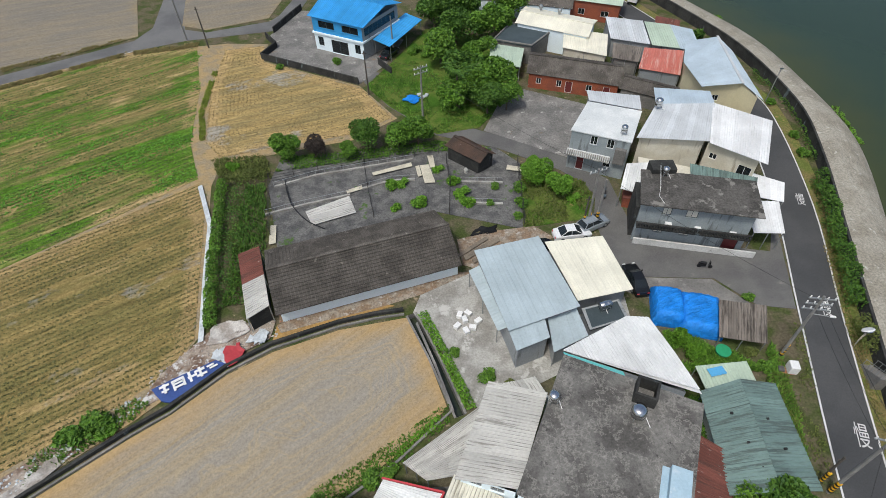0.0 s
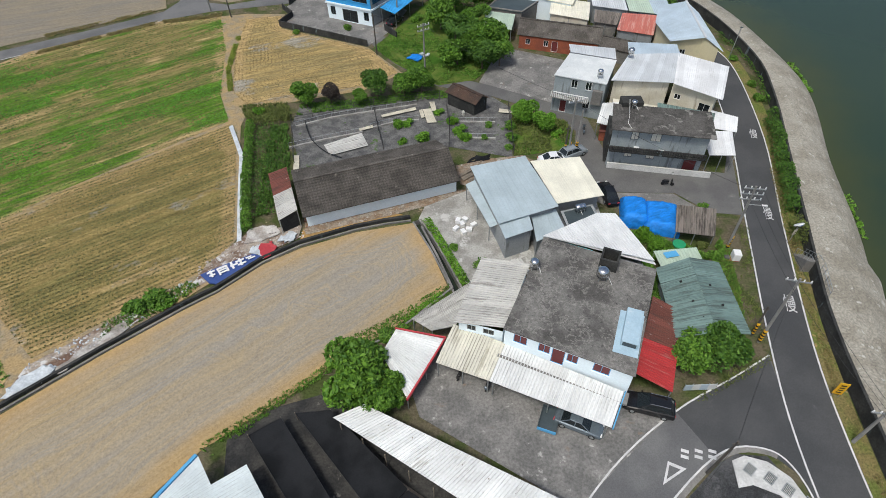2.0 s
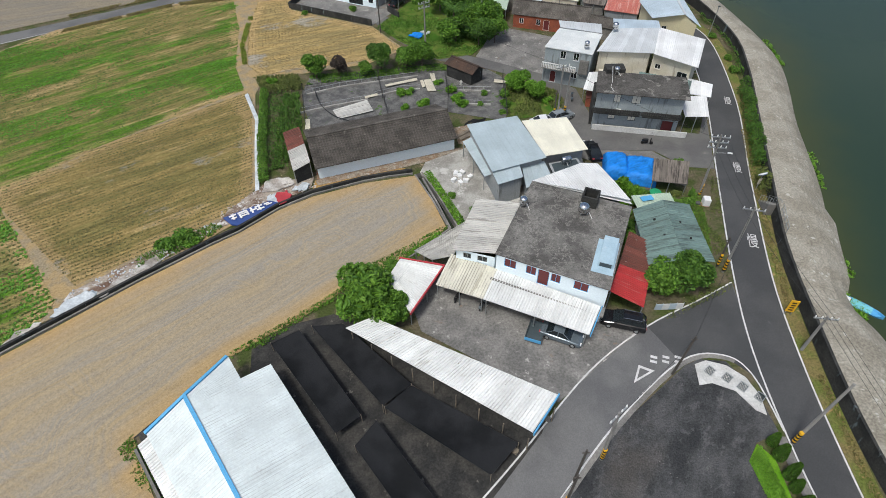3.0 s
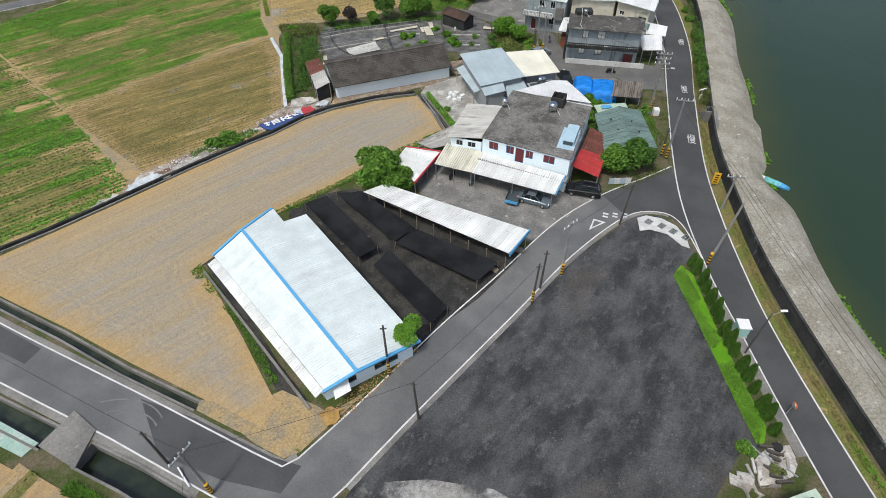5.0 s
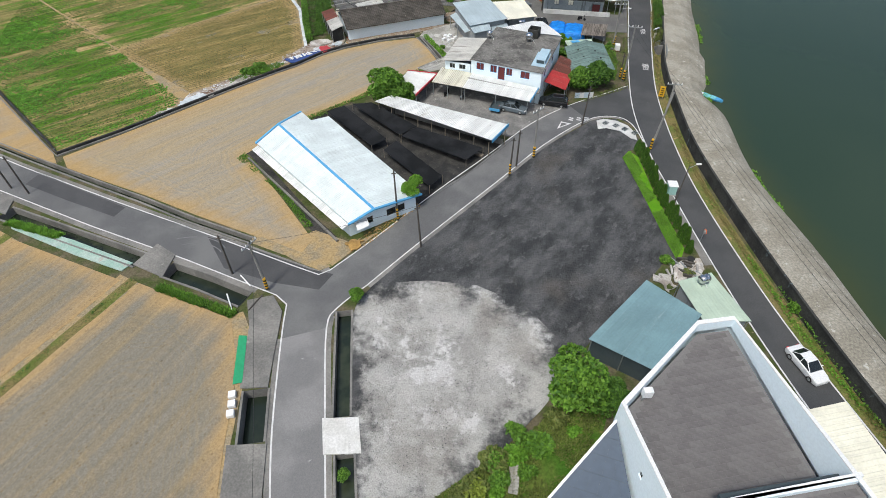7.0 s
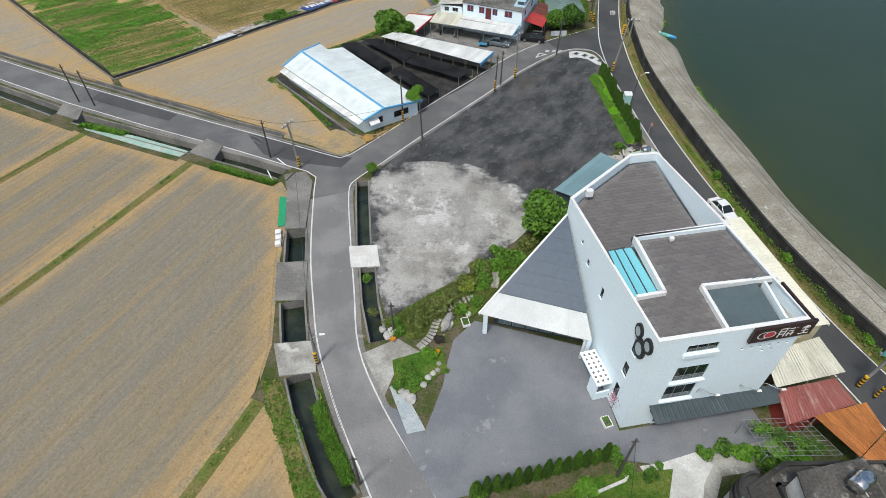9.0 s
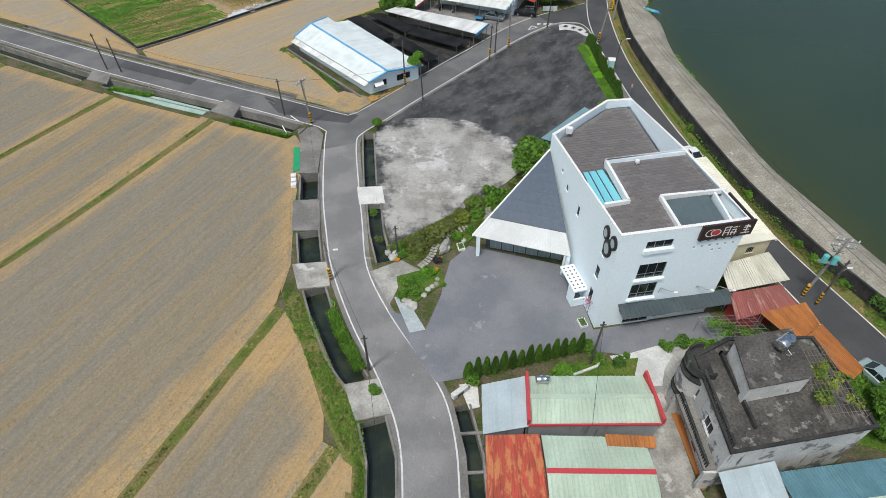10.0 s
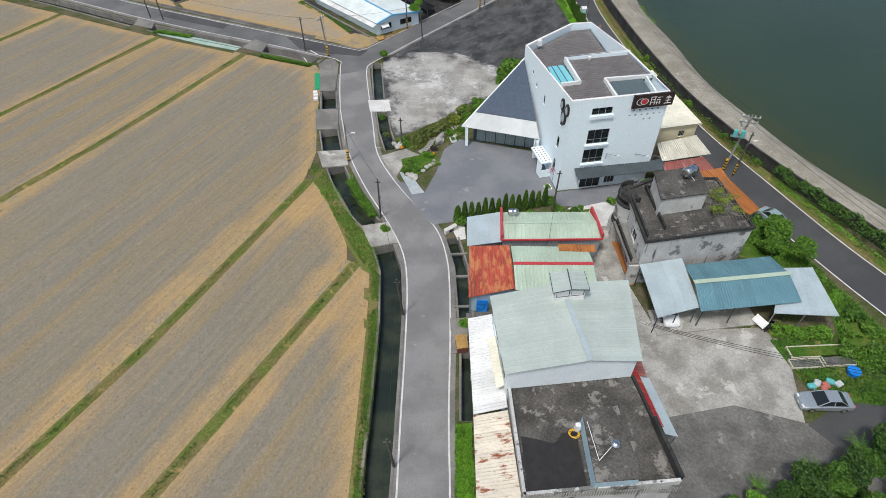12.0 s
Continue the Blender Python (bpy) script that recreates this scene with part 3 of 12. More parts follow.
def prism(poly, z0, z1, bm=None):
    bm = bm or bmesh.new()
    lo = [bm.verts.new((x, y, z0)) for x, y in poly]
    hi = [bm.verts.new((x, y, z1)) for x, y in poly]
    n = len(poly)
    bm.faces.new(lo[::-1])
    bm.faces.new(hi)
    for i in range(n):
        bm.faces.new((lo[i], lo[(i + 1) % n], hi[(i + 1) % n], hi[i]))
    return bm


def tube(bm, a, b, r0, r1=None, n=8, cap=True):
    a, b = Vector(a), Vector(b)
    r1 = r0 if r1 is None else r1
    d = (b - a).normalized()
    u = d.orthogonal().normalized()
    w = d.cross(u)
    rings = []
    for p, r in ((a, r0), (b, r1)):
        rings.append([bm.verts.new(p + (u * math.cos(2 * math.pi * i / n) + w * math.sin(2 * math.pi * i / n)) * r) for i in range(n)])
    for i in range(n):
        bm.faces.new((rings[0][i], rings[0][(i + 1) % n], rings[1][(i + 1) % n], rings[1][i]))
    if cap:
        bm.faces.new(rings[0][::-1])
        bm.faces.new(rings[1])
    return bm


def tubes(rows, n=6):
    bm = bmesh.new()
    for r in rows:
        tube(bm, *r, n=n)
    return bm


def swept(points, r, n=5):
    """One unbroken round cord through the points."""
    bm = bmesh.new()
    pts = [Vector(p) for p in points]
    rings = []
    for i, p in enumerate(pts):
        d = (pts[min(i + 1, len(pts) - 1)] - pts[max(i - 1, 0)]).normalized()
        side = d.cross(Vector((0, 0, 1)))
        side = side.normalized() if side.length > 1e-4 else Vector((1, 0, 0))
        up = side.cross(d)
        rings.append([bm.verts.new(p + (side * math.cos(2 * math.pi * k / n) + up * math.sin(2 * math.pi * k / n)) * r) for k in range(n)])
    for a, b in zip(rings, rings[1:]):
        for k in range(n):
            bm.faces.new((a[k], a[(k + 1) % n], b[(k + 1) % n], b[k]))
    bm.faces.new(rings[0][::-1])
    bm.faces.new(rings[-1])
    return bm


def inside(p, poly):
    x, y = p
    hit = False
    for (x0, y0), (x1, y1) in zip(poly, poly[1:] + poly[:1]):
        if (y0 > y) != (y1 > y) and x < (x1 - x0) * (y - y0) / (y1 - y0) + x0:
            hit = not hit
    return hit


def edge_distance(p, poly):
    best = 1e9
    px, py = p
    for (x0, y0), (x1, y1) in zip(poly, poly[1:] + poly[:1]):
        dx, dy = x1 - x0, y1 - y0
        k = max(0.0, min(1.0, ((px - x0) * dx + (py - y0) * dy) / (dx * dx + dy * dy + 1e-9)))
        best = min(best, math.hypot(px - x0 - k * dx, py - y0 - k * dy))
    return best


def curve_line(points, steps=6):
    """A smooth line through the points."""
    out = []
    ps = [points[0]] + list(points) + [points[-1]]
    for i in range(1, len(ps) - 2):
        p0, p1, p2, p3 = (np.array(p, float) for p in ps[i - 1:i + 3])
        for k in range(steps):
            t = k / steps
            out.append(tuple(0.5 * (2 * p1 + (p2 - p0) * t + (2 * p0 - 5 * p1 + 4 * p2 - p3) * t * t + (3 * p1 - p0 - 3 * p2 + p3) * t ** 3)))
    out.append(tuple(map(float, points[-1])))
    return out


def shifted(line, d):
    """The line moved d to its left."""
    out = []
    for i, p in enumerate(line):
        a, b = line[max(0, i - 1)], line[min(len(line) - 1, i + 1)]
        dx, dy = b[0] - a[0], b[1] - a[1]
        n = math.hypot(dx, dy) or 1.0
        out.append((p[0] - dy / n * d, p[1] + dx / n * d))
    return out


def strip(name, left, right, z, material, label="", category="", kind="structure", parent=None, z2=None):
    n = min(len(left), len(right))
    z2 = z if z2 is None else z2
    vs = [(*p, z) for p in left[:n]] + [(*p, z2) for p in right[:n]]
    fs = [(i, n + i, n + i + 1, i + 1) for i in range(n - 1)]
    ob = raw(name, vs, fs, material, parent)
    return tagged(ob, label, category, kind=kind) if parent is None else ob


def ribbon(name, line, width, z, material, **kw):
    return strip(name, shifted(line, width / 2), shifted(line, -width / 2), z, material, **kw)


def profile_along(name, line, section, material, label="", category="", kind="structure", parent=None):
    """A cross-section of (offset to the right, height) carried along a line."""
    rows = [shifted(line, -o) for o, _ in section]
    n, k = len(line), len(section)
    vs = [(*rows[j][i], section[j][1]) for i in range(n) for j in range(k)]
    fs = [(i * k + j, i * k + j + 1, (i + 1) * k + j + 1, (i + 1) * k + j) for i in range(n - 1) for j in range(k - 1)]
    ob = raw(name, vs, fs, material, parent)
    return tagged(ob, label, category, kind=kind) if parent is None else ob


def patch(name, poly, z, material, label="", category="", step=3.0, rough=0.03, kind="structure", parent=None, rim=0.25, inner=True):
    """A flat area with a grid inside, a lowered rim and the distance to its rim stored on the mesh."""
    from mathutils import geometry
    poly = [tuple(map(float, p)) for p in poly]
    ring = []
    for a, b in zip(poly, poly[1:] + poly[:1]):
        k = max(1, int(math.hypot(b[0] - a[0], b[1] - a[1]) / step))
        ring += [(a[0] + (b[0] - a[0]) * i / k, a[1] + (b[1] - a[1]) * i / k) for i in range(k)]
    pts = list(ring)
    if inner:
        xs, ys = [p[0] for p in poly], [p[1] for p in poly]
        for i in range(int((max(xs) - min(xs)) / step) + 1):
            for j in range(int((max(ys) - min(ys)) / step) + 1):
                p = (min(xs) + i * step + 0.3 * math.sin(j), min(ys) + j * step + 0.3 * math.cos(i))
                if inside(p, poly) and edge_distance(p, poly) > step * 0.35:
                    pts.append(p)
    n = len(ring)
    vs, _, fs, _, _, _ = geometry.delaunay_2d_cdt([Vector(p) for p in pts], [(i, (i + 1) % n) for i in range(n)], [], 1, 1e-4)
    heights = []
    dist = []
    for v in vs:
        d = edge_distance((v.x, v.y), poly)
        dist.append(d)
        heights.append(z if d > 0.01 else z - rim)
        if d > 0.01 and rough:
            heights[-1] += rough * noise.noise((v.x * 0.4, v.y * 0.4, 3.0))
    # a vertical rim keeps the area flat up to its outline
    base = len(vs)
    verts = [(v.x, v.y, z if dist[i] <= 0.01 else heights[i]) for i, v in enumerate(vs)]
    faces = [f for f in fs if inside((sum(vs[i].x for i in f) / len(f), sum(vs[i].y for i in f) / len(f)), poly)]
    low = [(p[0], p[1], z - rim) for p in ring]
    faces += [(i, base + i, base + (i + 1) % n, (i + 1) % n) for i in range(n)]
    ob = raw(name, verts + low, faces, material, parent)
    at = ob.data.attributes.new("edge", "FLOAT", "POINT")
    at.data.foreach_set("value", dist + [0.0] * n)
    return tagged(ob, label, category, kind=kind) if parent is None else tagged(ob, label)


def rib_roof(bm, a, b, c, d, pitch=0.4, rise=0.045, thick=0.06):
    """A ribbed sheet: a-b is the upper edge, d-c the lower one; ribs run down the slope."""
    a, b, c, d = (Vector(p) for p in (a, b, c, d))
    nrm = (b - a).cross(d - a).normalized()
    if nrm.z < 0:
        nrm = -nrm
    width, fall = max((b - a).length, (c - d).length), max((d - a).length, (c - b).length)
    n = max(2, int(width / pitch))
    rise = rise * 1.2 if pitch < 0.5 else min(rise, 0.022)
    coords = bm.verts.layers.float_vector.get("sheet") or bm.verts.layers.float_vector.new("sheet")
    seed = (a.x * 0.37 + a.y * 0.21) % 7.0
    top, low = [], []
    for i in range(n):
        for u, h in ((0.0, 0), (0.62, 0), (0.70, 1), (0.92, 1)):
            t = (i + u) / n
            top.append(bm.verts.new(a.lerp(b, t) + nrm * rise * h))
            low.append(bm.verts.new(d.lerp(c, t) + nrm * rise * h))
            top[-1][coords], low[-1][coords] = (t * width, 0.0, seed), (t * width, fall, seed)
    top.append(bm.verts.new(b))
    low.append(bm.verts.new(c))
    top[-1][coords], low[-1][coords] = (width, 0.0, seed), (width, fall, seed)
    for i in range(len(top) - 1):
        bm.faces.new((top[i], low[i], low[i + 1], top[i + 1]))
    q = [bm.verts.new(p - nrm * thick) for p in (a, b, c, d)]
    bm.faces.new(q[::-1] if nrm.z > 0 else q)
    for p0, p1, q0, q1 in ((a, b, 0, 1), (b, c, 1, 2), (c, d, 2, 3), (d, a, 3, 0)):
        bm.faces.new((bm.verts.new(p0), bm.verts.new(p1), q[q1], q[q0]))
    return bm


def rib_sheet(bm, corners, run, pitch=0.3, rise=0.04, thick=0.06):
    """A ribbed sheet of any convex outline, its ribs parallel to run."""
    pts = [Vector(p) for p in corners]
    nrm = (pts[1] - pts[0]).cross(pts[2] - pts[0]).normalized()
    if nrm.z < 0:
        nrm = -nrm
    run = Vector(run)
    run = (run - nrm * run.dot(nrm)).normalized()
    side = run.cross(nrm)
    flat = [((p - pts[0]).dot(side), (p - pts[0]).dot(run)) for p in pts]
    lo, hi = min(f[0] for f in flat), max(f[0] for f in flat)
    coords = bm.verts.layers.float_vector.get("sheet") or bm.verts.layers.float_vector.new("sheet")
    stops = [(u, h) for i in range(int((hi - lo) / pitch)) for u, h in ((lo + i * pitch, 0), (lo + (i + 0.62) * pitch, 0), (lo + (i + 0.7) * pitch, 1), (lo + (i + 0.92) * pitch, 1))]
    rows = []
    for u, h in [(max(u, lo + 0.001), h) for u, h in stops] + [(hi - 0.001, 0)]:
        cuts = [a[1] + (b[1] - a[1]) * (u - a[0]) / (b[0] - a[0]) for a, b in zip(flat, flat[1:] + flat[:1]) if min(a[0], b[0]) <= u <= max(a[0], b[0]) and abs(a[0] - b[0]) > 1e-6]
        pair = []
        for v in (min(cuts), max(cuts)):
            vert = bm.verts.new(pts[0] + side * u + run * v + nrm * rise * h)
            vert[coords] = (u - lo, v, 1.7)
            pair.append(vert)
        rows.append(pair)
    for r0, r1 in zip(rows, rows[1:]):
        bm.faces.new((r0[0], r0[1], r1[1], r1[0]))
    return slab(bm, [p - nrm * 0.01 for p in pts], thick)


def slab(bm, pts, thick=0.15):
    """A slab under the given upper polygon (any slope)."""
    hi = [bm.verts.new(p) for p in pts]
    lo = [bm.verts.new((p[0], p[1], p[2] - thick)) for p in pts]
    bm.faces.new(hi)
    bm.faces.new(lo[::-1])
    n = len(pts)
    for i in range(n):
        bm.faces.new((lo[i], lo[(i + 1) % n], hi[(i + 1) % n], hi[i]))
    return bm


def wall_part(parent, a, b, z0, z1, material, holes=(), z1b=None, name="wall", depth=0.14, label="", frame_mat=None, pane_mat=None, bars=1, sill=True):
    """One wall from a to b (outside on the right hand), with openings (along, up, width, height[, kind]) cut through and filled."""
    a, b = Vector((*a, 0)), Vector((*b, 0))
    d = (b - a)
    length = d.length
    d.normalize()
    out = Vector((d.y, -d.x, 0))
    z1b = z1 if z1b is None else z1b
    us = sorted({0.0, length, *(h[0] for h in holes), *(h[0] + h[2] for h in holes)})
    zs = sorted({z0, *(h[1] for h in holes), *(h[1] + h[3] for h in holes)})
    bm = bmesh.new()

    def P(u, z, o=0.0):
        return bm.verts.new(a + d * u + out * o + Vector((0, 0, z)))

    def top(u):
        return z1 + (z1b - z1) * u / length

    for i in range(len(us) - 1):
        u0, u1 = us[i], us[i + 1]
        for j in range(len(zs)):
            lo = zs[j]
            hi = zs[j + 1] if j + 1 < len(zs) else None
            um, zm = (u0 + u1) / 2, (lo + (hi if hi is not None else lo + 0.01)) / 2
            if any(h[0] < um < h[0] + h[2] and h[1] < zm < h[1] + h[3] for h in holes):
                continue
            bm.faces.new((P(u0, lo), P(u1, lo), P(u1, hi if hi is not None else top(u1)), P(u0, hi if hi is not None else top(u0))))
    for h in holes:
        u0, v0, w, t = h[:4]
        ring = ((u0, v0), (u0 + w, v0), (u0 + w, v0 + t), (u0, v0 + t))
        for k in range(4):
            p, q = ring[k], ring[(k + 1) % 4]
            bm.faces.new((P(*p), P(*q), P(*q, -depth), P(*p, -depth)))
    me = bpy.data.meshes.new(name)
    bm.to_mesh(me)
    bm.free()
    me.materials.append(material)
    w_ob = new(name, me)
    w_ob.parent = parent
    tagged(w_ob, label)
    for h in holes:
        u0, v0, w, t = h[:4]
        kind = h[4] if len(h) > 4 else "window"
        m = Matrix.Translation(a + d * u0 + Vector((0, 0, v0))) @ Matrix(((d.x, -out.x, 0, 0), (d.y, -out.y, 0, 0), (0, 0, 1, 0), (0, 0, 0, 1)))
        f = 0.06
        fr = boxes((0, 0.05, 0, f, 0.11, t), (w - f, 0.05, 0, w, 0.11, t), (f, 0.05, 0, w - f, 0.11, f), (f, 0.05, t - f, w - f, 0.11, t))
        if kind == "window":
            for i in range(1, bars + 1):
                box(fr, w * i / (bars + 1) - 0.025, 0.055, f, w * i / (bars + 1) + 0.025, 0.105, t - f)
        bmesh.ops.transform(fr, matrix=m, verts=fr.verts)
        win = part(kind, fr, frame_mat or M["white_paint"], parent)
        fill = boxes((f, 0.075, f, w - f, 0.09, t - f))
        bmesh.ops.transform(fill, matrix=m, verts=fill.verts)
        part("pane" if kind == "window" else "leaf", fill, (pane_mat or M["glass"]) if kind == "window" else M["maroon"] if kind == "door" else M["galv"], win)
        if sill and kind == "window":
            s = boxes((-0.08, -0.08, -0.08, w + 0.08, 0.04, -0.003))
            bmesh.ops.transform(s, matrix=m, verts=s.verts)
            part("sill", s, material, win)
    return w_ob


def shell(parent, poly, z0, z1, material, holes=None, **kw):
    """Walls round a footprint listed anticlockwise; holes: {side number: openings}."""
    holes = holes or {}
    n = len(poly)
    for i in range(n):
        wall_part(parent, poly[i], poly[(i + 1) % n], z0, z1, material, holes.get(i, ()), **kw)


def ccw(poly):
    s = sum(a[0] * b[1] - b[0] * a[1] for a, b in zip(poly, poly[1:] + poly[:1]))
    return list(poly) if s > 0 else list(poly)[::-1]


def grown(poly, d):
    """A convex footprint made larger by d."""
    cx, cy = sum(p[0] for p in poly) / len(poly), sum(p[1] for p in poly) / len(poly)
    out = []
    for x, y in poly:
        r = math.hypot(x - cx, y - cy)
        out.append((cx + (x - cx) * (r + d * 1.3) / r, cy + (y - cy) * (r + d * 1.3) / r))
    return out


def flat_roof_house(name, poly, h, label, wall, roof, holes=None, parapet=0.35, kw=None, category="house"):
    poly = ccw(poly)
    ob = thing(name, label, category)
    shell(ob, poly, 0, h, wall, holes, **(kw or {}))
    part("roof", slab(bmesh.new(), [(x, y, h + 0.12) for x, y in grown(poly, 0.15)], 0.14), roof, ob)
    if parapet:
        bm = bmesh.new()
        ring_out, ring_in = grown(poly, 0.15), grown(poly, -0.12)
        n = len(poly)
        for i in range(n):
            prism([ring_out[i], ring_out[(i + 1) % n], ring_in[(i + 1) % n], ring_in[i]], h + 0.123, h + parapet, bm)
        part("parapet", bm, wall, ob)
    return ob


def lean_roof(name, top_a, top_b, low_b, low_a, label, material, category="canopy", posts=True, pitch=0.4, fascia=None, thick=0.06, post_mat=None, walls=None):
    """A single sloping ribbed roof on posts: upper edge a-b, lower edge a-b, each (x, y, z)."""
    ob = thing(name, label, category)
    part("roof", rib_roof(bmesh.new(), top_a, top_b, low_b, low_a, pitch, thick=thick), material, ob)
    if posts:
        for p in (low_a, low_b, Vector(low_a).lerp(Vector(low_b), 0.5), top_a, top_b):
            q = Vector(p) * 0.94 + (Vector(top_a) + Vector(top_b) + Vector(low_a) + Vector(low_b)) * 0.015
            part("post", tubes([((q.x, q.y, 0), (q.x, q.y, p[2] - 0.1), 0.06)]), post_mat or M["galv"], ob)
    if fascia:
        bm = bmesh.new()
        ring = [Vector(low_a), Vector(low_b)]
        box_along(bm, ring[0], ring[1], 0.08, 0.16)
        part("fascia", bm, fascia, ob)
    if walls:
        poly = ccw([(p[0], p[1]) for p in (top_a, top_b, low_b, low_a)])
        shell(ob, grown(poly, -0.3), 0, min(top_a[2], low_a[2]) - 0.1, walls)
    return ob


def box_along(bm, a, b, w, h):
    """A bar from a to b, w wide and h high, its top on the line."""
    a, b = Vector(a), Vector(b)
    d = (b - a)
    s = Vector((-d.y, d.x, 0)).normalized() * w / 2
    up = Vector((0, 0, h))
    vs = [bm.verts.new(p) for p in (a - s - up, a + s - up, b + s - up, b - s - up, a - s, a + s, b + s, b - s)]
    for f in ((3, 2, 1, 0), (4, 5, 6, 7), (0, 1, 5, 4), (1, 2, 6, 5), (2, 3, 7, 6), (3, 0, 4, 7)):
        bm.faces.new([vs[i] for i in f])
    return bm


def gable_house(name, poly, eave, ridge, label, wall, roof, holes=None, along=0, over=0.35, pitch=0.4, kw=None, category="house", cap=None):
    """A ridge runs from the middle of side along+1 to the middle of side along+3 of a four-cornered footprint."""
    poly = ccw(poly)
    poly = poly[along:] + poly[:along]
    ob = thing(name, label, category)
    mid1 = ((poly[1][0] + poly[2][0]) / 2, (poly[1][1] + poly[2][1]) / 2)
    mid3 = ((poly[3][0] + poly[0][0]) / 2, (poly[3][1] + poly[0][1]) / 2)
    shell(ob, poly, 0, eave, wall, holes, **(kw or {}))
    for p, q, m in ((poly[1], poly[2], mid1), (poly[3], poly[0], mid3)):
        bm = bmesh.new()
        bm.faces.new([bm.verts.new(v) for v in ((*p, eave), (*q, eave), (*m, ridge))])
        part("gable", bm, wall, ob)
    big = grown(poly, over)
    d = Vector((mid1[0] - mid3[0], mid1[1] - mid3[1])).normalized() * over
    r1, r3 = (mid1[0] + d.x, mid1[1] + d.y, ridge + 0.08), (mid3[0] - d.x, mid3[1] - d.y, ridge + 0.08)
    drop = over * (ridge - eave) / max(1.0, math.hypot(poly[1][0] - poly[2][0], poly[1][1] - poly[2][1]) / 2)
    ez = eave + 0.08 - drop
    part("roof", rib_roof(bmesh.new(), r3, r1, (*big[1], ez), (*big[0], ez), pitch), roof, ob)
    part("roof", rib_roof(bmesh.new(), r1, r3, (*big[3], ez), (*big[2], ez), pitch), roof, ob)
    bm = bmesh.new()
    box_along(bm, (r3[0], r3[1], r3[2] + 0.07), (r1[0], r1[1], r1[2] + 0.07), 0.4, 0.08)
    part("ridge_cap", bm, cap or roof, ob)
    return ob
# ---- ground, water, roads ----
DIKE = curve_line([(26, 150), (36, 126), (44.4, 107), (50.0, 92), (51.9, 75), (49.8, 62.5), (45.6, 48), (41.8, 35), (38.1, 22), (36.2, 10), (35.1, 0), (35.1, -11), (36.0, -27), (37.7, -43), (40.6, -55.5), (43.9, -65.0), (48.6, -76), (53.3, -88), (59.3, -102), (67.3, -118), (81, -145), (101, -190)], 5)
ROAD_R = curve_line([(21, 150), (31, 126), (39.5, 107), (44.7, 93), (47.8, 82), (48.7, 73), (45.6, 54), (40.6, 36.5), (36.0, 19), (34.2, 8), (33.3, -2), (33.05, -10), (33.5, -20), (34.6, -32), (36.6, -44), (38.9, -55), (41.6, -64), (46.0, -78), (51, -90), (57, -104), (65, -120), (80, -148)], 5)
ROAD_L = curve_line([(16.5, 148), (26.5, 124), (35, 105), (40, 91.5), (43, 81), (43.6, 73), (40.8, 55), (36.2, 37.5), (31.7, 20), (29.6, 9), (29.0, -2), (29.3, -10), (29.8, -21), (30.8, -33), (32.5, -45), (34.4, -56), (36.6, -65.5), (40.9, -80), (45.6, -92), (51.6, -106.5), (59.6, -122.5), (74.6, -150.5)], 5)
# the lane from the river road down to the corner, then west
MID_L = curve_line([(31.0, 18.0), (26.5, 15.6), (20.0, 12.3), (12.9, 7.1), (5.0, -1.3), (-1.7, -8.2), (-9.9, -17.3), (-14.6, -22.2)], 5)
MID_R = curve_line([(29.1, 0.5), (28.6, 6.3), (26.6, 8.6), (22.1, 8.0), (14.2, 1.6), (6.1, -7.1), (-4.2, -18.1), (-10.2, -24.8)], 5)
WEST_N = [(-14.6, -22.2), (-15.9, -22.9), (-18.8, -21.5), (-29.0, -16.3), (-44.6, -8.6), (-61.0, -0.2), (-85.0, 13.0), (-120.0, 32.0)]
WEST_S = [(-18.9, -27.2), (-20.3, -25.8), (-22.5, -24.7), (-32.1, -19.8), (-46.0, -13.3), (-61.5, -5.5), (-84.5, 7.5), (-118.5, 26.5)]
SOUTH_W = curve_line([(-18.9, -27.2), (-18.7, -31.8), (-17.8, -42.0), (-16.6, -49.5), (-15.3, -55.8), (-12.5, -63.7), (-9.2, -71.0), (-7.3, -76.5), (-6.8, -82), (-7.0, -90), (-7.4, -98.4), (-7.7, -106), (-8.4, -120), (-9, -140)], 4)
SOUTH_E = curve_line([(-10.2, -24.8), (-13.2, -27.9), (-14.1, -30.6), (-13.2, -39.8), (-12.2, -48.0), (-11.2, -55.8), (-8.6, -62.4), (-5.3, -68.4), (-3.0, -72.9), (-2.1, -77.5), (-2.0, -82), (-2.3, -89.1), (-2.9, -98), (-3.2, -106), (-4.0, -120), (-4.6, -140)], 4)


def channel(line, left, right):
    return shifted(line, left), shifted(line, -right)


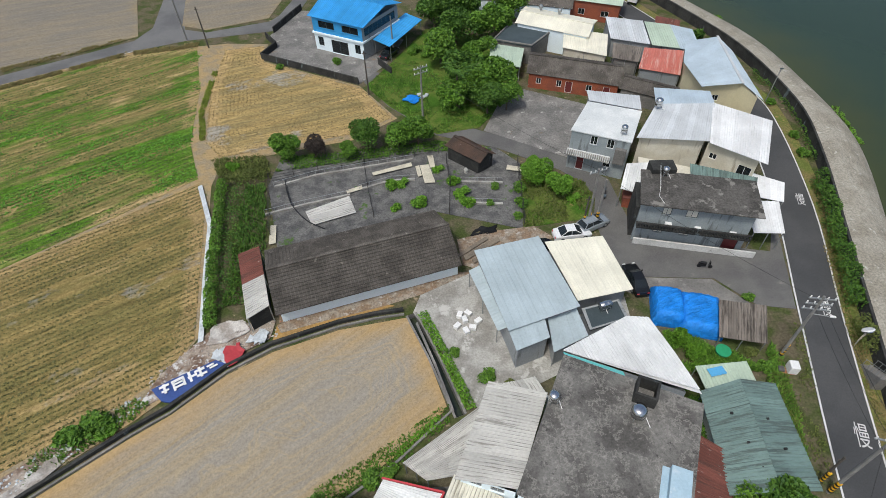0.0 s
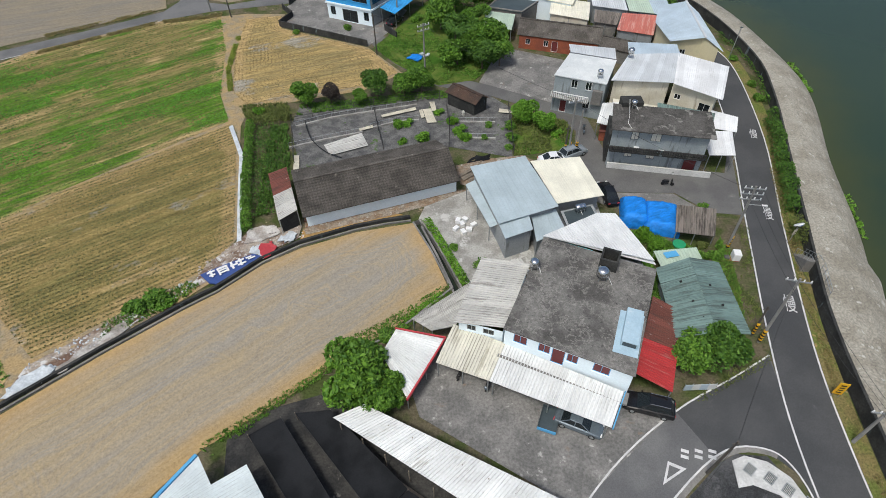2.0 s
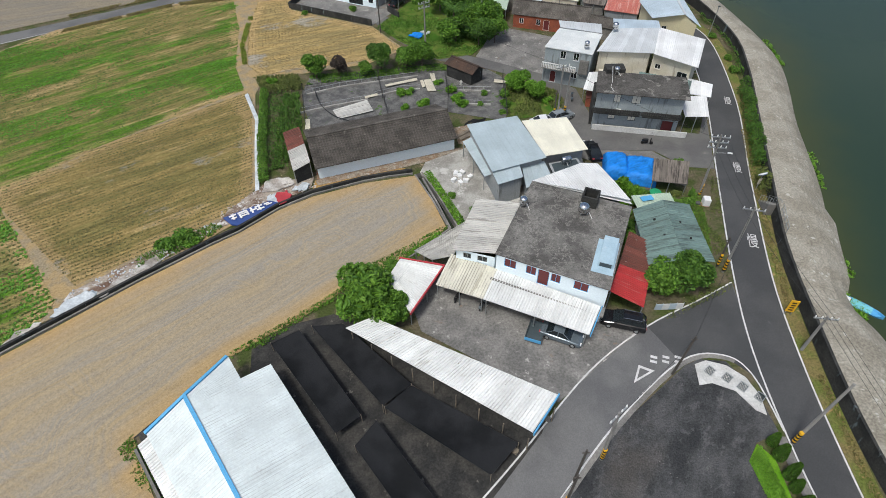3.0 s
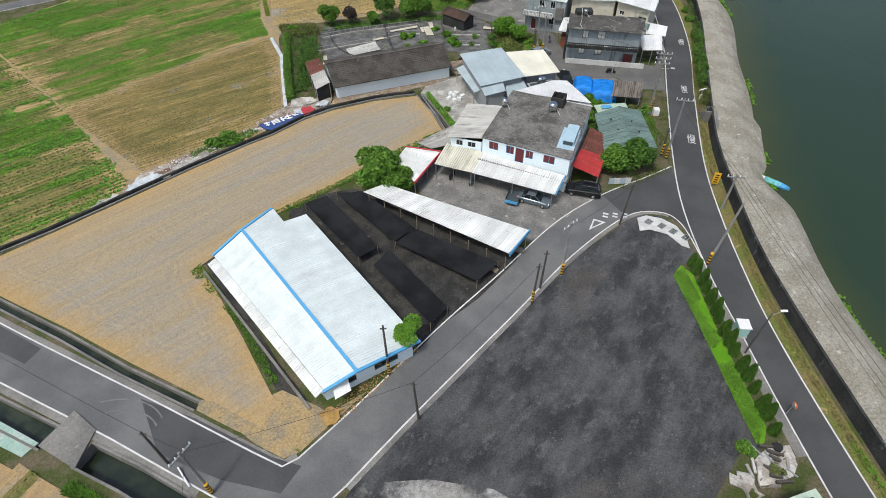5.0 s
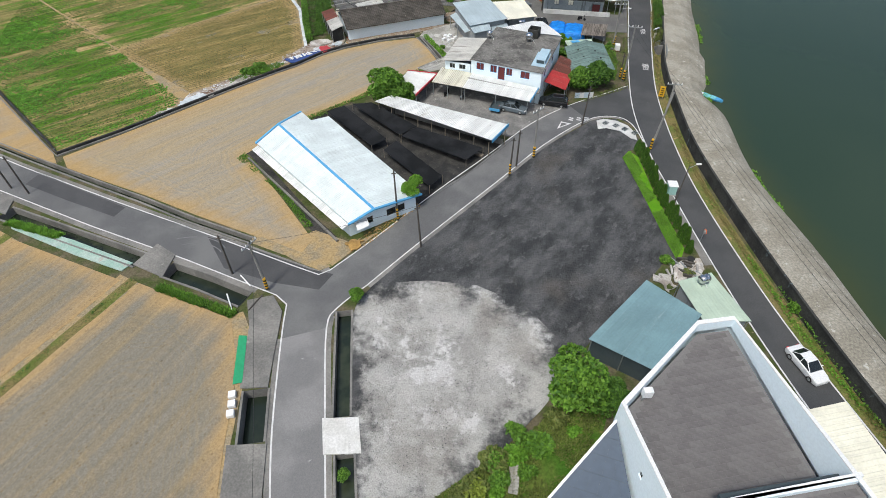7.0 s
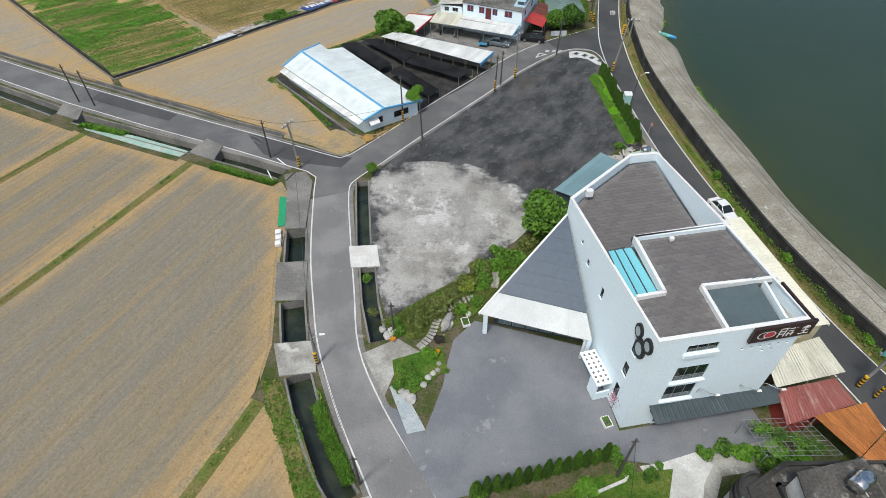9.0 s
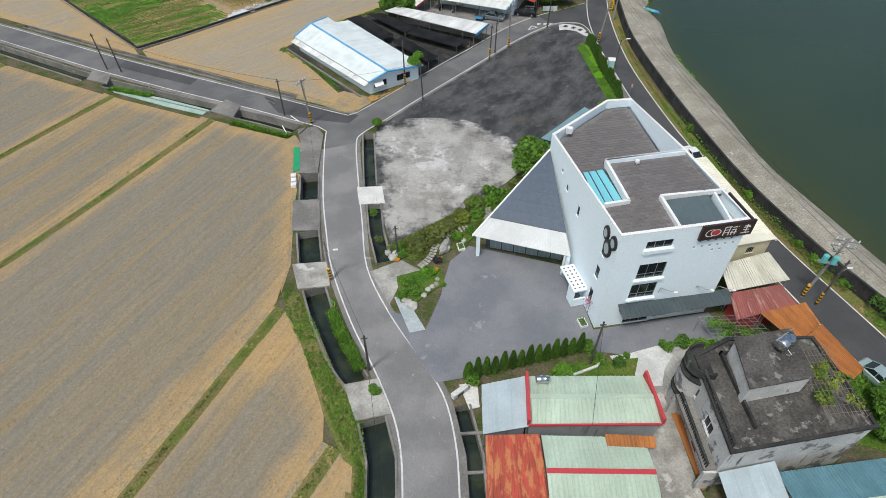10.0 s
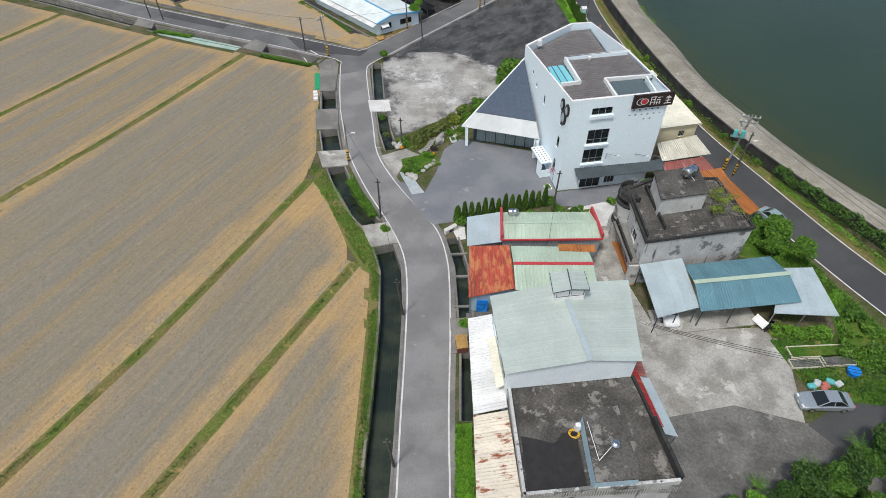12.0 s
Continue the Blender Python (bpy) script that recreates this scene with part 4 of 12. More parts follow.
# open ditches: middle line, half width, level of the water
DITCHES = [
    ([(-110, 18), (-84.6, 4.6), (-62.5, -8.0)], 1.1, -1.0),
    ([(-58.5, -10.2), (-47.5, -15.2), (-37.5, -19.7)], 1.1, -1.0),
    ([(-33.9, -21.3), (-29.0, -23.5), (-23.6, -26.3)], 1.1, -1.2),
    ([(-20.1, -37.8), (-19.5, -43.3)], 1.15, -1.3),
    ([(-18.9, -49.4), (-17.9, -54.9)], 1.25, -1.1),
    ([(-17.0, -58.8), (-15.6, -63.0), (-13.4, -68.0), (-11.3, -71.3)], 1.15, -1.2),
    ([(-9.7, -75.2), (-8.7, -79), (-8.5, -86), (-8.9, -95), (-9.5, -105), (-10.2, -118), (-11, -138)], 1.2, -1.1),
    ([(-12.4, -28.4), (-12.1, -33.0), (-11.5, -41.0)], 0.75, -0.9),
    ([(-10.9, -44.6), (-10.3, -50.0), (-9.2, -55.2)], 0.8, -0.9),
    ([(-1.3, -74.2), (-0.5, -79), (-0.5, -86.5)], 0.7, -1.0),
    ([(-0.6, -91.0), (-1.1, -98.5)], 0.65, -1.0),
    ([(-4.2, 38.6), (-1.9, 33.5), (0.6, 27.0)], 0.42, -0.7),
    ([(-84, 14.4), (-60.5, 1.6), (-48.9, -4.5), (-41.4, -8.3), (-33.5, -12.7), (-24.9, -16.9)], 0.38, -0.6),
]


def build_ground():
    from mathutils import geometry
    far = 3000.0
    outer = [(-far, -far), (far, -far), (far, far), (-far, far)]
    river = [(x + 0.05, y) for x, y in DIKE] + [(900, -900), (2500, -900), (2500, 1500), (100, 1500)]
    loops = [outer, river]
    for line, half, _ in DITCHES:
        left, right = channel(line, half, half)
        loops.append(left + right[::-1])
    pts, edges = [], []
    for loop in loops:
        k = len(pts)
        pts += [Vector(p) for p in loop]
        edges += [(k + i, k + (i + 1) % len(loop)) for i in range(len(loop))]
    vs, _, fs, _, _, _ = geometry.delaunay_2d_cdt(pts, edges, [], 1, 1e-4)
    keep = []
    for f in fs:
        c = (sum(vs[i].x for i in f) / len(f), sum(vs[i].y for i in f) / len(f))
        if not any(inside(c, loop) for loop in loops[1:]):
            keep.append(f)
    raw_ground = raw("ground", [(v.x, v.y, 0) for v in vs], keep, M["earth"])
    tagged(raw_ground, "weedy brown earth between fields and houses", "ground", kind="structure")


build_ground()
for line, half, level in DITCHES:
    left, right = channel(line, half, half)
    n = len(left)
    ob = profile_along("ditch_wall", line, [(-half - 0.22, 0.14), (-half, 0.14), (-half, level - 0.3), (half, level - 0.3), (half, 0.14), (half + 0.22, 0.14), (half + 0.22, -0.02)], M["concrete_dark"], "stained concrete walls of an irrigation ditch", "ditch")
    vs = [(*p, level - 0.3) for p in left + right] + [(*p, 0.0) for p in left + right]
    raw("ditch_end", [(*left[0], level), (*right[0], level), (*right[0], 0.1), (*left[0], 0.1), (*left[-1], level), (*right[-1], level), (*right[-1], 0.1), (*left[-1], 0.1)], [(0, 1, 2, 3), (4, 5, 6, 7)], M["concrete_dark"], ob)
    strip("ditch_water", shifted(left, -0.01), shifted(right, 0.01), level, M["ditch"], "dark still green water in the ditch", "water")

# river and dike
inner = shifted(DIKE, 4.6)
vs = [(*p, -0.6) for p in inner] + [(p[0] + 14 + 0.15 * abs(p[1]), p[1], -0.6) for p in inner] + [(1800, p[1] * 9, -0.6) for p in inner]
k = len(inner)
fs = [(i, i + 1, k + i + 1, k + i) for i in range(k - 1)] + [(k + i, k + i + 1, 2 * k + i + 1, 2 * k + i) for i in range(k - 1)]
water = raw("water", vs, fs, M["water"])
at = water.data.attributes.new("edge", "FLOAT", "POINT")
at.data.foreach_set("value", [0.0] * k + [20.0] * k + [60.0] * k)
tagged(water, "calm dark green river water", "water", kind="structure")
DIKE_TOP = 1.8
profile_along("dike_wall", DIKE, [(0.0, -0.05), (-0.06, DIKE_TOP - 0.12), (0.0, DIKE_TOP - 0.12), (0.0, DIKE_TOP + 0.06), (-0.28, DIKE_TOP + 0.06), (-0.28, DIKE_TOP - 0.02)], M["concrete_black"], "black mould-stained concrete flood wall beside the road", "flood wall")
rows = []
for (o, z) in ((-0.285, DIKE_TOP), (-2.4, DIKE_TOP - 0.05), (-4.4, 1.3), (-6.2, 0.45), (-8.0, -0.9)):
    # a shallow bay where the skiff is moored, wider above and below it
    ease = [1 if o > -1 else (1.04 if p[1] < 30 else 0.92) - 0.24 * math.exp(-((p[1] - 15.8) / 3.2) ** 2) + 0.04 * math.sin(p[1] * 0.21) for p in DIKE]
    rows.append([(*shifted(DIKE, -o * e)[i], z) for i, e in enumerate(ease)])
k = len(DIKE)
dike = raw("dike", sum(rows, []), [(j * k + i, j * k + i + 1, (j + 1) * k + i + 1, (j + 1) * k + i) for j in range(4) for i in range(k - 1)], M["dike"])
tagged(dike, "grey-beige concrete crest and slope of the river dike", "dike", kind="structure")

# roads
strip("road", ROAD_L, ROAD_R, 0.05, M["asphalt"], "dark asphalt riverside road between white edge lines", "road")
strip("verge", shifted(ROAD_R, 1.6), ROAD_R, 0.045, M["drygrass"], "dry grass verge below the flood wall", "verge")
strip("road", MID_L, MID_R, 0.045, M["asphalt_mid"], "worn grey asphalt lane through the village", "road")
patch("road", [(-14.6, -22.2), (-10.2, -24.8), (-13.2, -27.9), (-14.1, -30.6), (-18.7, -31.8), (-18.9, -27.2), (-20.3, -25.8), (-22.5, -24.7), (-18.8, -21.5), (-15.9, -22.9)], 0.04, M["asphalt_mid"], "worn grey asphalt of the lane corner", "road", 2.0, 0.0)
strip("road", WEST_N, WEST_S, 0.036, M["asphalt_mid"], "worn grey asphalt lane between paddies", "road")
strip("road", SOUTH_E, SOUTH_W, 0.036, M["asphalt_old"], "grey asphalt lane along the ditch", "road")
patch("road", [(30.9, 17.9), (29.1, 0.6), (28.6, 6.3), (26.6, 8.6), (22.1, 8.0), (20.0, 12.3), (26.5, 15.6)], 0.047, M["asphalt"], "dark asphalt of the road mouth", "road", 2.0, 0.0)
strip("road_shoulder", shifted(WEST_N, -0.62), WEST_N, 0.03, M["concrete_dark"], "grey concrete shoulder of the lane", "road shoulder")
strip("road_shoulder", WEST_S[2:], shifted(WEST_S, 0.75)[2:], 0.03, M["concrete_dark"], "grey concrete shoulder of the lane", "road shoulder")
strip("road_shoulder", shifted(ROAD_L, -0.9)[49:62], ROAD_L[49:62], 0.04, M["concrete_dark"], "grey concrete gutter of the riverside road", "road shoulder")
strip("road_shoulder", MID_R[8:], shifted(MID_R, 0.55)[8:], 0.052, M["concrete_dark"], "dusty grey concrete shoulder of the lane", "road shoulder")
strip("road_shoulder", shifted(SOUTH_E, 0.6)[6:], SOUTH_E[6:], 0.03, M["concrete_dark"], "grey concrete shoulder of the lane", "road shoulder")
strip("road_shoulder", SOUTH_W[4:], shifted(SOUTH_W, -0.55)[4:], 0.03, M["concrete_dark"], "grey concrete shoulder of the lane", "road shoulder")
LINE = dict(label="white painted road edge line", category="road marking")
ribbon("road_line", shifted(ROAD_L, 0.12), 0.17, 0.056, M["paint"], **LINE)
ribbon("road_line", shifted(ROAD_R, -0.12), 0.17, 0.056, M["paint"], **LINE)
ribbon("road_line", MID_L + WEST_N[1:], 0.16, 0.055, M["paint"], **LINE)
ribbon("road_line", MID_R[:], 0.16, 0.054, M["paint"], **LINE)
ribbon("road_line", WEST_S[::-1] + SOUTH_W[1:], 0.16, 0.053, M["paint"], **LINE)
ribbon("road_line", SOUTH_E, 0.16, 0.053, M["paint"], **LINE)

# the village's north: far road, lane, street, yards
FAR_N = curve_line([(-140, 52), (-100, 76), (-75.1, 90.4), (-66, 95.9), (-56.5, 102.0)], 3)
FAR_S = curve_line([(-138, 48), (-98, 72), (-73.2, 86.9), (-64, 92.3), (-54.5, 98.2)], 3)
strip("road", FAR_N, FAR_S, 0.04, M["asphalt_mid"], "grey asphalt farm road", "road")
ribbon("road_line", shifted(FAR_S, 0.15), 0.14, 0.05, M["paint"], **LINE)
patch("road", [(-56.5, 102.0), (-54.5, 98.2), (-47, 101.5), (-31.5, 104.6), (-28.2, 112), (-26, 124), (-29, 124), (-31.6, 111), (-33, 108.6), (-44, 104.6), (-48.5, 106), (-50, 112), (-53, 126), (-60, 150), (-63.5, 150), (-57, 120), (-54.8, 107)], 0.038, M["asphalt_mid"], "grey asphalt at the farm road junction", "road", 4, 0.0)
patch("road", [(-13.2, 90.5), (-10.8, 88.5), (-5.5, 80.2), (0.5, 73.8), (8, 70.0), (16.6, 64.6), (21.3, 59.8), (22.3, 49.6), (37.0, 46.4), (40.2, 53.5), (36.3, 38.2), (32.5, 38.8), (29.2, 42.6), (21, 43.1), (18.6, 44.6), (17.9, 52.5), (19.0, 57.0), (15.3, 62.0), (7.2, 67.2), (-1.4, 70.6), (-8.8, 78.5), (-13.0, 85.6)], 0.042, M["street"], "patched grey asphalt of the village street", "road", 3, 0.0)
patch("yard", [(5.6, 71.4), (16.6, 64.7), (19.4, 70.0), (21.8, 77.6), (12.6, 82.4), (9.0, 80.0)], 0.05, M["yard_old"], "stained grey concrete farmyard", "yard", 3, 0.0)
patch("yard", [(-31.3, 94.2), (-13.6, 85.2), (-9.6, 91.5), (-7, 100), (-20, 112), (-27.5, 113), (-32.2, 101.6), (-29.6, 98.2)], 0.05, M["yard_old"], "stained grey concrete forecourt", "yard", 3, 0.0)
patch("yard", [(18.6, 44.4), (21, 43.0), (28.9, 42.5), (32.2, 38.6), (31.2, 34.6), (27, 38.5), (20, 40.5), (18.5, 41.5)], 0.05, M["concrete_dark"], "stained concrete beside the street", "yard", 3, 0.0)
patch("yard", [(-4.0, 38.9), (-3.2, 41.3), (2.6, 44.4), (4.8, 46.2), (13, 47.8), (18.8, 46.5), (18.7, 35.0), (11, 31.5), (6, 29.0), (3.4, 27.2), (1.5, 28.2), (-1.0, 34.0)], 0.05, M["concrete"], "pale grey concrete yard", "yard", 3, 0.0)
patch("verge", [(-18.2, 37.5), (-17.4, 38.0), (1.2, 44.3), (2.4, 44.2), (-3.2, 41.2), (-7.3, 39.7), (-13.9, 37.8), (-17.6, 36.6)], 0.09, M["rubble_brown"], "brown earth strewn with broken brick along the wall", "verge", 1.2, 0.08, rim=0.03)
patch("verge", [(1.0, 49.4), (6.0, 50.8), (10.4, 51.4), (12.6, 49.4), (7.6, 47.4), (2.9, 44.8), (1.5, 45.4)], 0.09, M["rubble_brown"], "rubble and scrap ground between house and garden", "verge", 1.2, 0.06, rim=0.03)
patch("yard", [(-6.0, 20.5), (6, 21.0), (17.8, 13.8), (20.0, 12.4), (13.6, 7.4), (9.4, 3.9), (-3.6, 12.4)], 0.05, M["yard_old"], "stained concrete yard of the farmhouse", "yard", 3, 0.0)
patch("kitchen_garden", [(-23.6, 60.1), (-20.2, 48.4), (-1.8, 54.5), (9.0, 51.0), (10.2, 63.4), (7.0, 67.3), (-2, 68.6), (-12.0, 67.2), (-23, 65.6)], 0.06, M["soil"], "dark bare garden soil with grey gravel", "garden", 2.5, 0.06)
patch("garden", [(10.0, 63.4), (17.8, 59.6), (18.6, 56.8), (17.4, 52.6), (9.2, 51.2)], 0.06, M["grass"], "rough green grass", "garden", 2.5, 0.06)
patch("garden", [(-12.6, 84.4), (-8.6, 78.4), (-1.2, 70.7), (5.0, 72.2), (12, 82.6), (8, 100), (-3, 104), (-9.2, 91)], 0.05, M["grass"], "rough green grass under the trees", "garden", 3, 0.06)

# paddies
patch("field_edge", [(-76, 86), (-56, 97.4), (-38.9, 100.0), (-31.4, 99.4), (-31.6, 93.6), (-13.6, 84.4), (-7.2, 75.0), (-13.4, 69.8), (-31.0, 65.0), (-31.2, 60.4), (-26.0, 36.4), (-28.2, 30.6), (-44.4, 14.6), (-60, 34), (-92, 65.2)], 0.05, M["field_edge"], "tan straw-strewn strips between the paddies", "field edge", 5, 0.0)
patch("field", [(-75.6, 84.8), (-56, 96.4), (-44.0, 98.6), (-39.4, 84), (-36.8, 70.0), (-33.4, 61.8), (-51.4, 46.6), (-60.6, 36), (-92, 66)], 0.10, M["field_green"], "harvested paddy with fresh green regrowth in rows", "field", 5, 0.06)
patch("field", [(-51.6, 46.0), (-33.0, 60.9), (-30.6, 55), (-26.4, 36.0), (-28.6, 30.9), (-43, 19.8), (-60.8, 35.4)], 0.09, M["field_stubble"], "harvested paddy with brown stubble rows", "field", 5, 0.06)
patch("field", [(-92, 65.4), (-60.7, 35.6), (-44.2, 17.6), (-44.6, 13.8), (-50.2, 9.0), (-57.6, 3.2), (-85, 31.6), (-130, 78)], 0.08, M["field_green"], "harvested paddy with fresh green regrowth", "field", 5, 0.06)
patch("field", [(-38.6, 97.4), (-32.0, 98.6), (-30.9, 93.0), (-13.4, 83.6), (-8.0, 75.2), (-13.9, 71.2), (-31.6, 66.4), (-34.6, 70.2), (-37.6, 84)], 0.10, M["field_yellow"], "harvested paddy with straw-yellow stubble", "field", 4, 0.06)
patch("field", [(-88, 132), (-62.8, 121), (-56.4, 103.6), (-66.0, 97.6), (-76, 92), (-104, 76), (-130, 110)], 0.08, M["field_brown"], "bare grey-brown paddy", "field", 6, 0.05)
patch("field", [(-53.4, 124), (-49.4, 107.6), (-44.2, 105.6), (-33.4, 110), (-31.8, 122), (-40, 132)], 0.08, M["field_brown"], "bare grey-brown paddy", "field", 5, 0.05)
patch("field", [(-56.4, 2.0), (-49.7, 7.6), (-43, 13.5), (-36, 19.9), (-29.2, 25.5), (-26.2, 27.7), (-22, 31.8), (-18.0, 34.3), (-11.6, 36.8), (-4.6, 38.2), (-2.2, 32.6), (-0.6, 27.8), (-5.2, 23.4), (-11.3, 19.0), (-15.6, 15.2), (-22.9, 9.8), (-29.6, 1.4), (-22.5, -9.0), (-17.4, -17.0), (-18.4, -19.3), (-22.2, -17.9), (-24.6, -16.1), (-33.1, -11.8), (-41.0, -7.5), (-48.5, -3.8), (-54.6, -0.7)], 0.08, M["field_dry"], "dry harvested paddy of grey gravelly soil and straw", "field", 3.5, 0.08)
patch("field", [(-84, 29.6), (-58.4, 3.2), (-56.6, 0.4), (-61, 2.2), (-84, 15), (-118, 34), (-118, 64)], 0.08, M["field_dry"], "dry harvested paddy beside the lane", "field", 4, 0.06)
patch("field", [(-118, 17.5), (-86, 1.0), (-80, -2.0), (-87.5, -14.5), (-130, -80), (-170, -60)], 0.09, M["field_grey"], "bare grey paddy with straw along its edge", "field", 6, 0.06)
patch("field", [(-79.0, -2.6), (-56.8, -14.4), (-73.2, -42.4), (-101, -89), (-128, -79), (-87.0, -16.0)], 0.09, M["field_grey"], "bare grey paddy with straw along its edge", "field", 5, 0.06)
patch("field", [(-55.2, -15.2), (-38.8, -22.8), (-54.2, -50.4), (-61.6, -65.0), (-84, -104), (-99, -88), (-72.0, -42.0)], 0.09, M["field_grey"], "bare grey paddy with straw along its edge", "field", 5, 0.06)
patch("field", [(-36.4, -23.4), (-24.6, -29.0), (-22.4, -35.5), (-21.8, -44), (-20.5, -55.0), (-20.9, -60.6), (-29.4, -75.8), (-42.8, -101.6), (-60, -132), (-76, -112), (-59.6, -64.8), (-52.8, -49.8)], 0.09, M["field_grey"], "bare grey paddy with straw along its edge", "field", 4.5, 0.06)
patch("field", [(-19.4, -62.2), (-16.6, -68.2), (-14.2, -74.6), (-14.0, -77.0), (-29.0, -103.4), (-46, -132), (-58, -130), (-41.2, -101.8), (-27.9, -76.0)], 0.09, M["field_grey"], "bare grey paddy with straw along its edge", "field", 4, 0.06)
patch("field", [(-12.4, -78.6), (-11.2, -79.6), (-11.1, -86), (-11.7, -105), (-12.6, -125), (-14, -140), (-48, -136), (-28.0, -105.0)], 0.09, M["field_grey"], "bare grey paddy with straw along its edge", "field", 4, 0.06)

# open lots and hard areas
patch("gravel_lot", [(22.4, 7.5), (14.35, 1.25), (6.25, -7.4), (-4.05, -18.4), (-8.6, -23.4), (-10.7, -26.6), (-11.6, -29.4), (-10.4, -41.2), (-9.2, -48.4), (-8.0, -53.6), (-3.4, -49.0), (2.6, -45.2), (7.0, -41.0), (12.3, -34.6), (20.2, -27.2), (24.4, -22.8), (26.2, -22.6), (25.9, -17.8), (25.7, -12.6), (25.5, -6.7), (25.0, -2.0), (26.2, -0.5), (28.6, 0.4), (28.3, 4.4), (26.6, 7.9), (24.0, 8.2)], 0.04, M["gravel_black"], "empty lot of blackish gravel", "lot", 3, 0.05)
patch("rubble", [(-9.0, -24.6), (-3.1, -24.4), (2.4, -25.4), (7.4, -28.6), (10.6, -33.6), (10.4, -37.6), (7.0, -41.2), (2.5, -45.4), (-3.6, -49.2), (-8.2, -53.2), (-9.6, -47.5), (-10.7, -41.2), (-11.2, -35), (-11.6, -29.6), (-10.9, -26.6)], 0.10, M["rubble"], "pale crushed rubble spread over the lot", "rubble", 1.6, 0.08, rim=0.02)
patch("yard", [(-8.6, -62.3), (-4.9, -64.2), (-4.6, -65.4), (-2.7, -60.6), (-2.2, -58.2), (-1.4, -55.4), (1.0, -53.0), (12.3, -57.0), (13.1, -66.1), (26.0, -64.4), (26.6, -67.4), (17.0, -69.6), (11.2, -68.5), (-1.0, -71.2), (-3.6, -71.6), (-5.4, -68.4)], 0.055, M["asphalt_new"], "smooth violet-grey asphalt forecourt", "yard", 3, 0.0)
patch("field_edge", [(-25.4, -28.8), (-23.5, -28.0), (-22.0, -31), (-21.5, -37.6), (-21.3, -44), (-20.2, -55), (-20.6, -59.2), (-21.9, -55), (-23.0, -44), (-23.6, -36)], 0.05, M["field_edge"], "tan straw-strewn edge beside the canal", "field edge", 2, 0.02, rim=0.02)
patch("slab", [(-1.4, -71.9), (0.4, -71.9), (0.4, -74.4), (-0.6, -74.6)], 0.06, M["concrete_pale"], "pale concrete path beside the annex", "slab", 2, 0.0, rim=0.03)
patch("slab", [(-10.8, -56.6), (-7.2, -54.9), (-4.6, -56.9), (-7.2, -58.4), (-8.4, -61.6)], 0.06, M["concrete"], "worn concrete entrance slab", "slab", 3, 0.0)
patch("ramp", [(-7.9, -60.6), (-6.9, -60.1), (-4.5, -65.2), (-6.2, -65.5)], 0.075, M["ramp"], "painted pale blue-grey concrete ramp", "ramp", 2, 0.0)
for poly, lab in (
    ([(-36.4, -17.0), (-33.6, -19.0), (-34.0, -22.6), (-38.2, -20.4)], "concrete slab bridge over the ditch"),
    ([(-62.7, -5.6), (-58.6, -7.8), (-58.2, -10.6), (-62.4, -8.6)], "concrete slab bridge over the ditch"),
    ([(-23.4, -26.5), (-20.6, -25.9), (-19.2, -28.2), (-19.0, -37.6), (-21.7, -37.6), (-22.4, -30.0)], "grey concrete slab over the ditch"),
    ([(-21.6, -43.4), (-18.0, -43.4), (-17.4, -49.3), (-20.9, -49.2)], "grey concrete slab over the ditch"),
    ([(-20.0, -55.0), (-15.9, -54.8), (-15.2, -58.6), (-18.8, -58.9)], "weathered concrete slab bridge"),
    ([(-12.6, -71.4), (-9.3, -70.9), (-7.9, -74.7), (-11.2, -75.3)], "weathered concrete slab bridge"),
    ([(-13.3, -41.1), (-9.9, -41.1), (-9.4, -44.6), (-12.8, -44.6)], "pale concrete slab bridge"),
    ([(-2.2, -86.6), (0.6, -86.6), (0.4, -91.0), (-2.2, -91.0)], "concrete slab over the ditch"),
):
    patch("slab", poly, 0.16, M["concrete_pale"] if "pale" in lab else M["concrete"] if "weath" in lab else M["concrete_dark"], lab, "slab bridge", 3, 0.0, rim=0.2)
patch("yard", [(15.0, -68.9), (16.8, -69.5), (26.6, -67.3), (27.5, -70), (20.8, -70.6), (18.2, -74.6), (18.2, -82.6), (19.4, -89.4), (30.2, -89.4), (32.0, -91.6), (29.6, -100.4), (28, -108), (14, -112), (13.6, -99), (15.2, -88), (14.6, -79)], 0.05, M["concrete"], "pale concrete yard with stains", "yard", 3, 0.0)
patch("yard", [(13.6, -99.3), (17.4, -99.0), (23.9, -98.1), (29.7, -100.2), (34, -101.4), (34, -107), (24, -112), (12, -113)], 0.065, M["yard_dark"], "darker old concrete yard", "yard", 3, 0.0, rim=0.02)
patch("yard", [(-0.4, -85.9), (4.9, -85.4), (13.6, -86.0), (13.8, -88.6), (6.0, -90.2), (-0.6, -88.9)], 0.05, M["yard_dark"], "dark old concrete beside the rusty shed", "yard", 3, 0.0)
patch("lane", [(29.8, -100.4), (34, -98.4), (44, -99), (47, -104), (34, -106.5)], 0.07, M["asphalt"], "dark asphalt side lane", "road", 3, 0.0)
patch("duck_yard", [(-20.9, 10.6), (-17.4, 13.6), (-13.0, 14.9), (-9.0, 13.2), (8.0, 2.4), (7.4, 0.9), (2.6, -4.6), (-1.4, -8.0), (-4.4, -11.6), (-17.6, 6.4), (-20, 5.2)], 0.05, M["wet_soil"], "dark wet mud of the poultry run", "poultry run", 2.5, 0.04)
patch("verge", [(-22.2, -18.2), (-18.6, -20.8), (-15.9, -22.2), (-14.5, -21.6), (-9.0, -15.8), (-12.4, -18.0), (-13.6, -17.2), (-17.2, -15.4)], 0.07, M["field_edge"], "straw-covered verge at the lane corner", "verge", 2, 0.05)
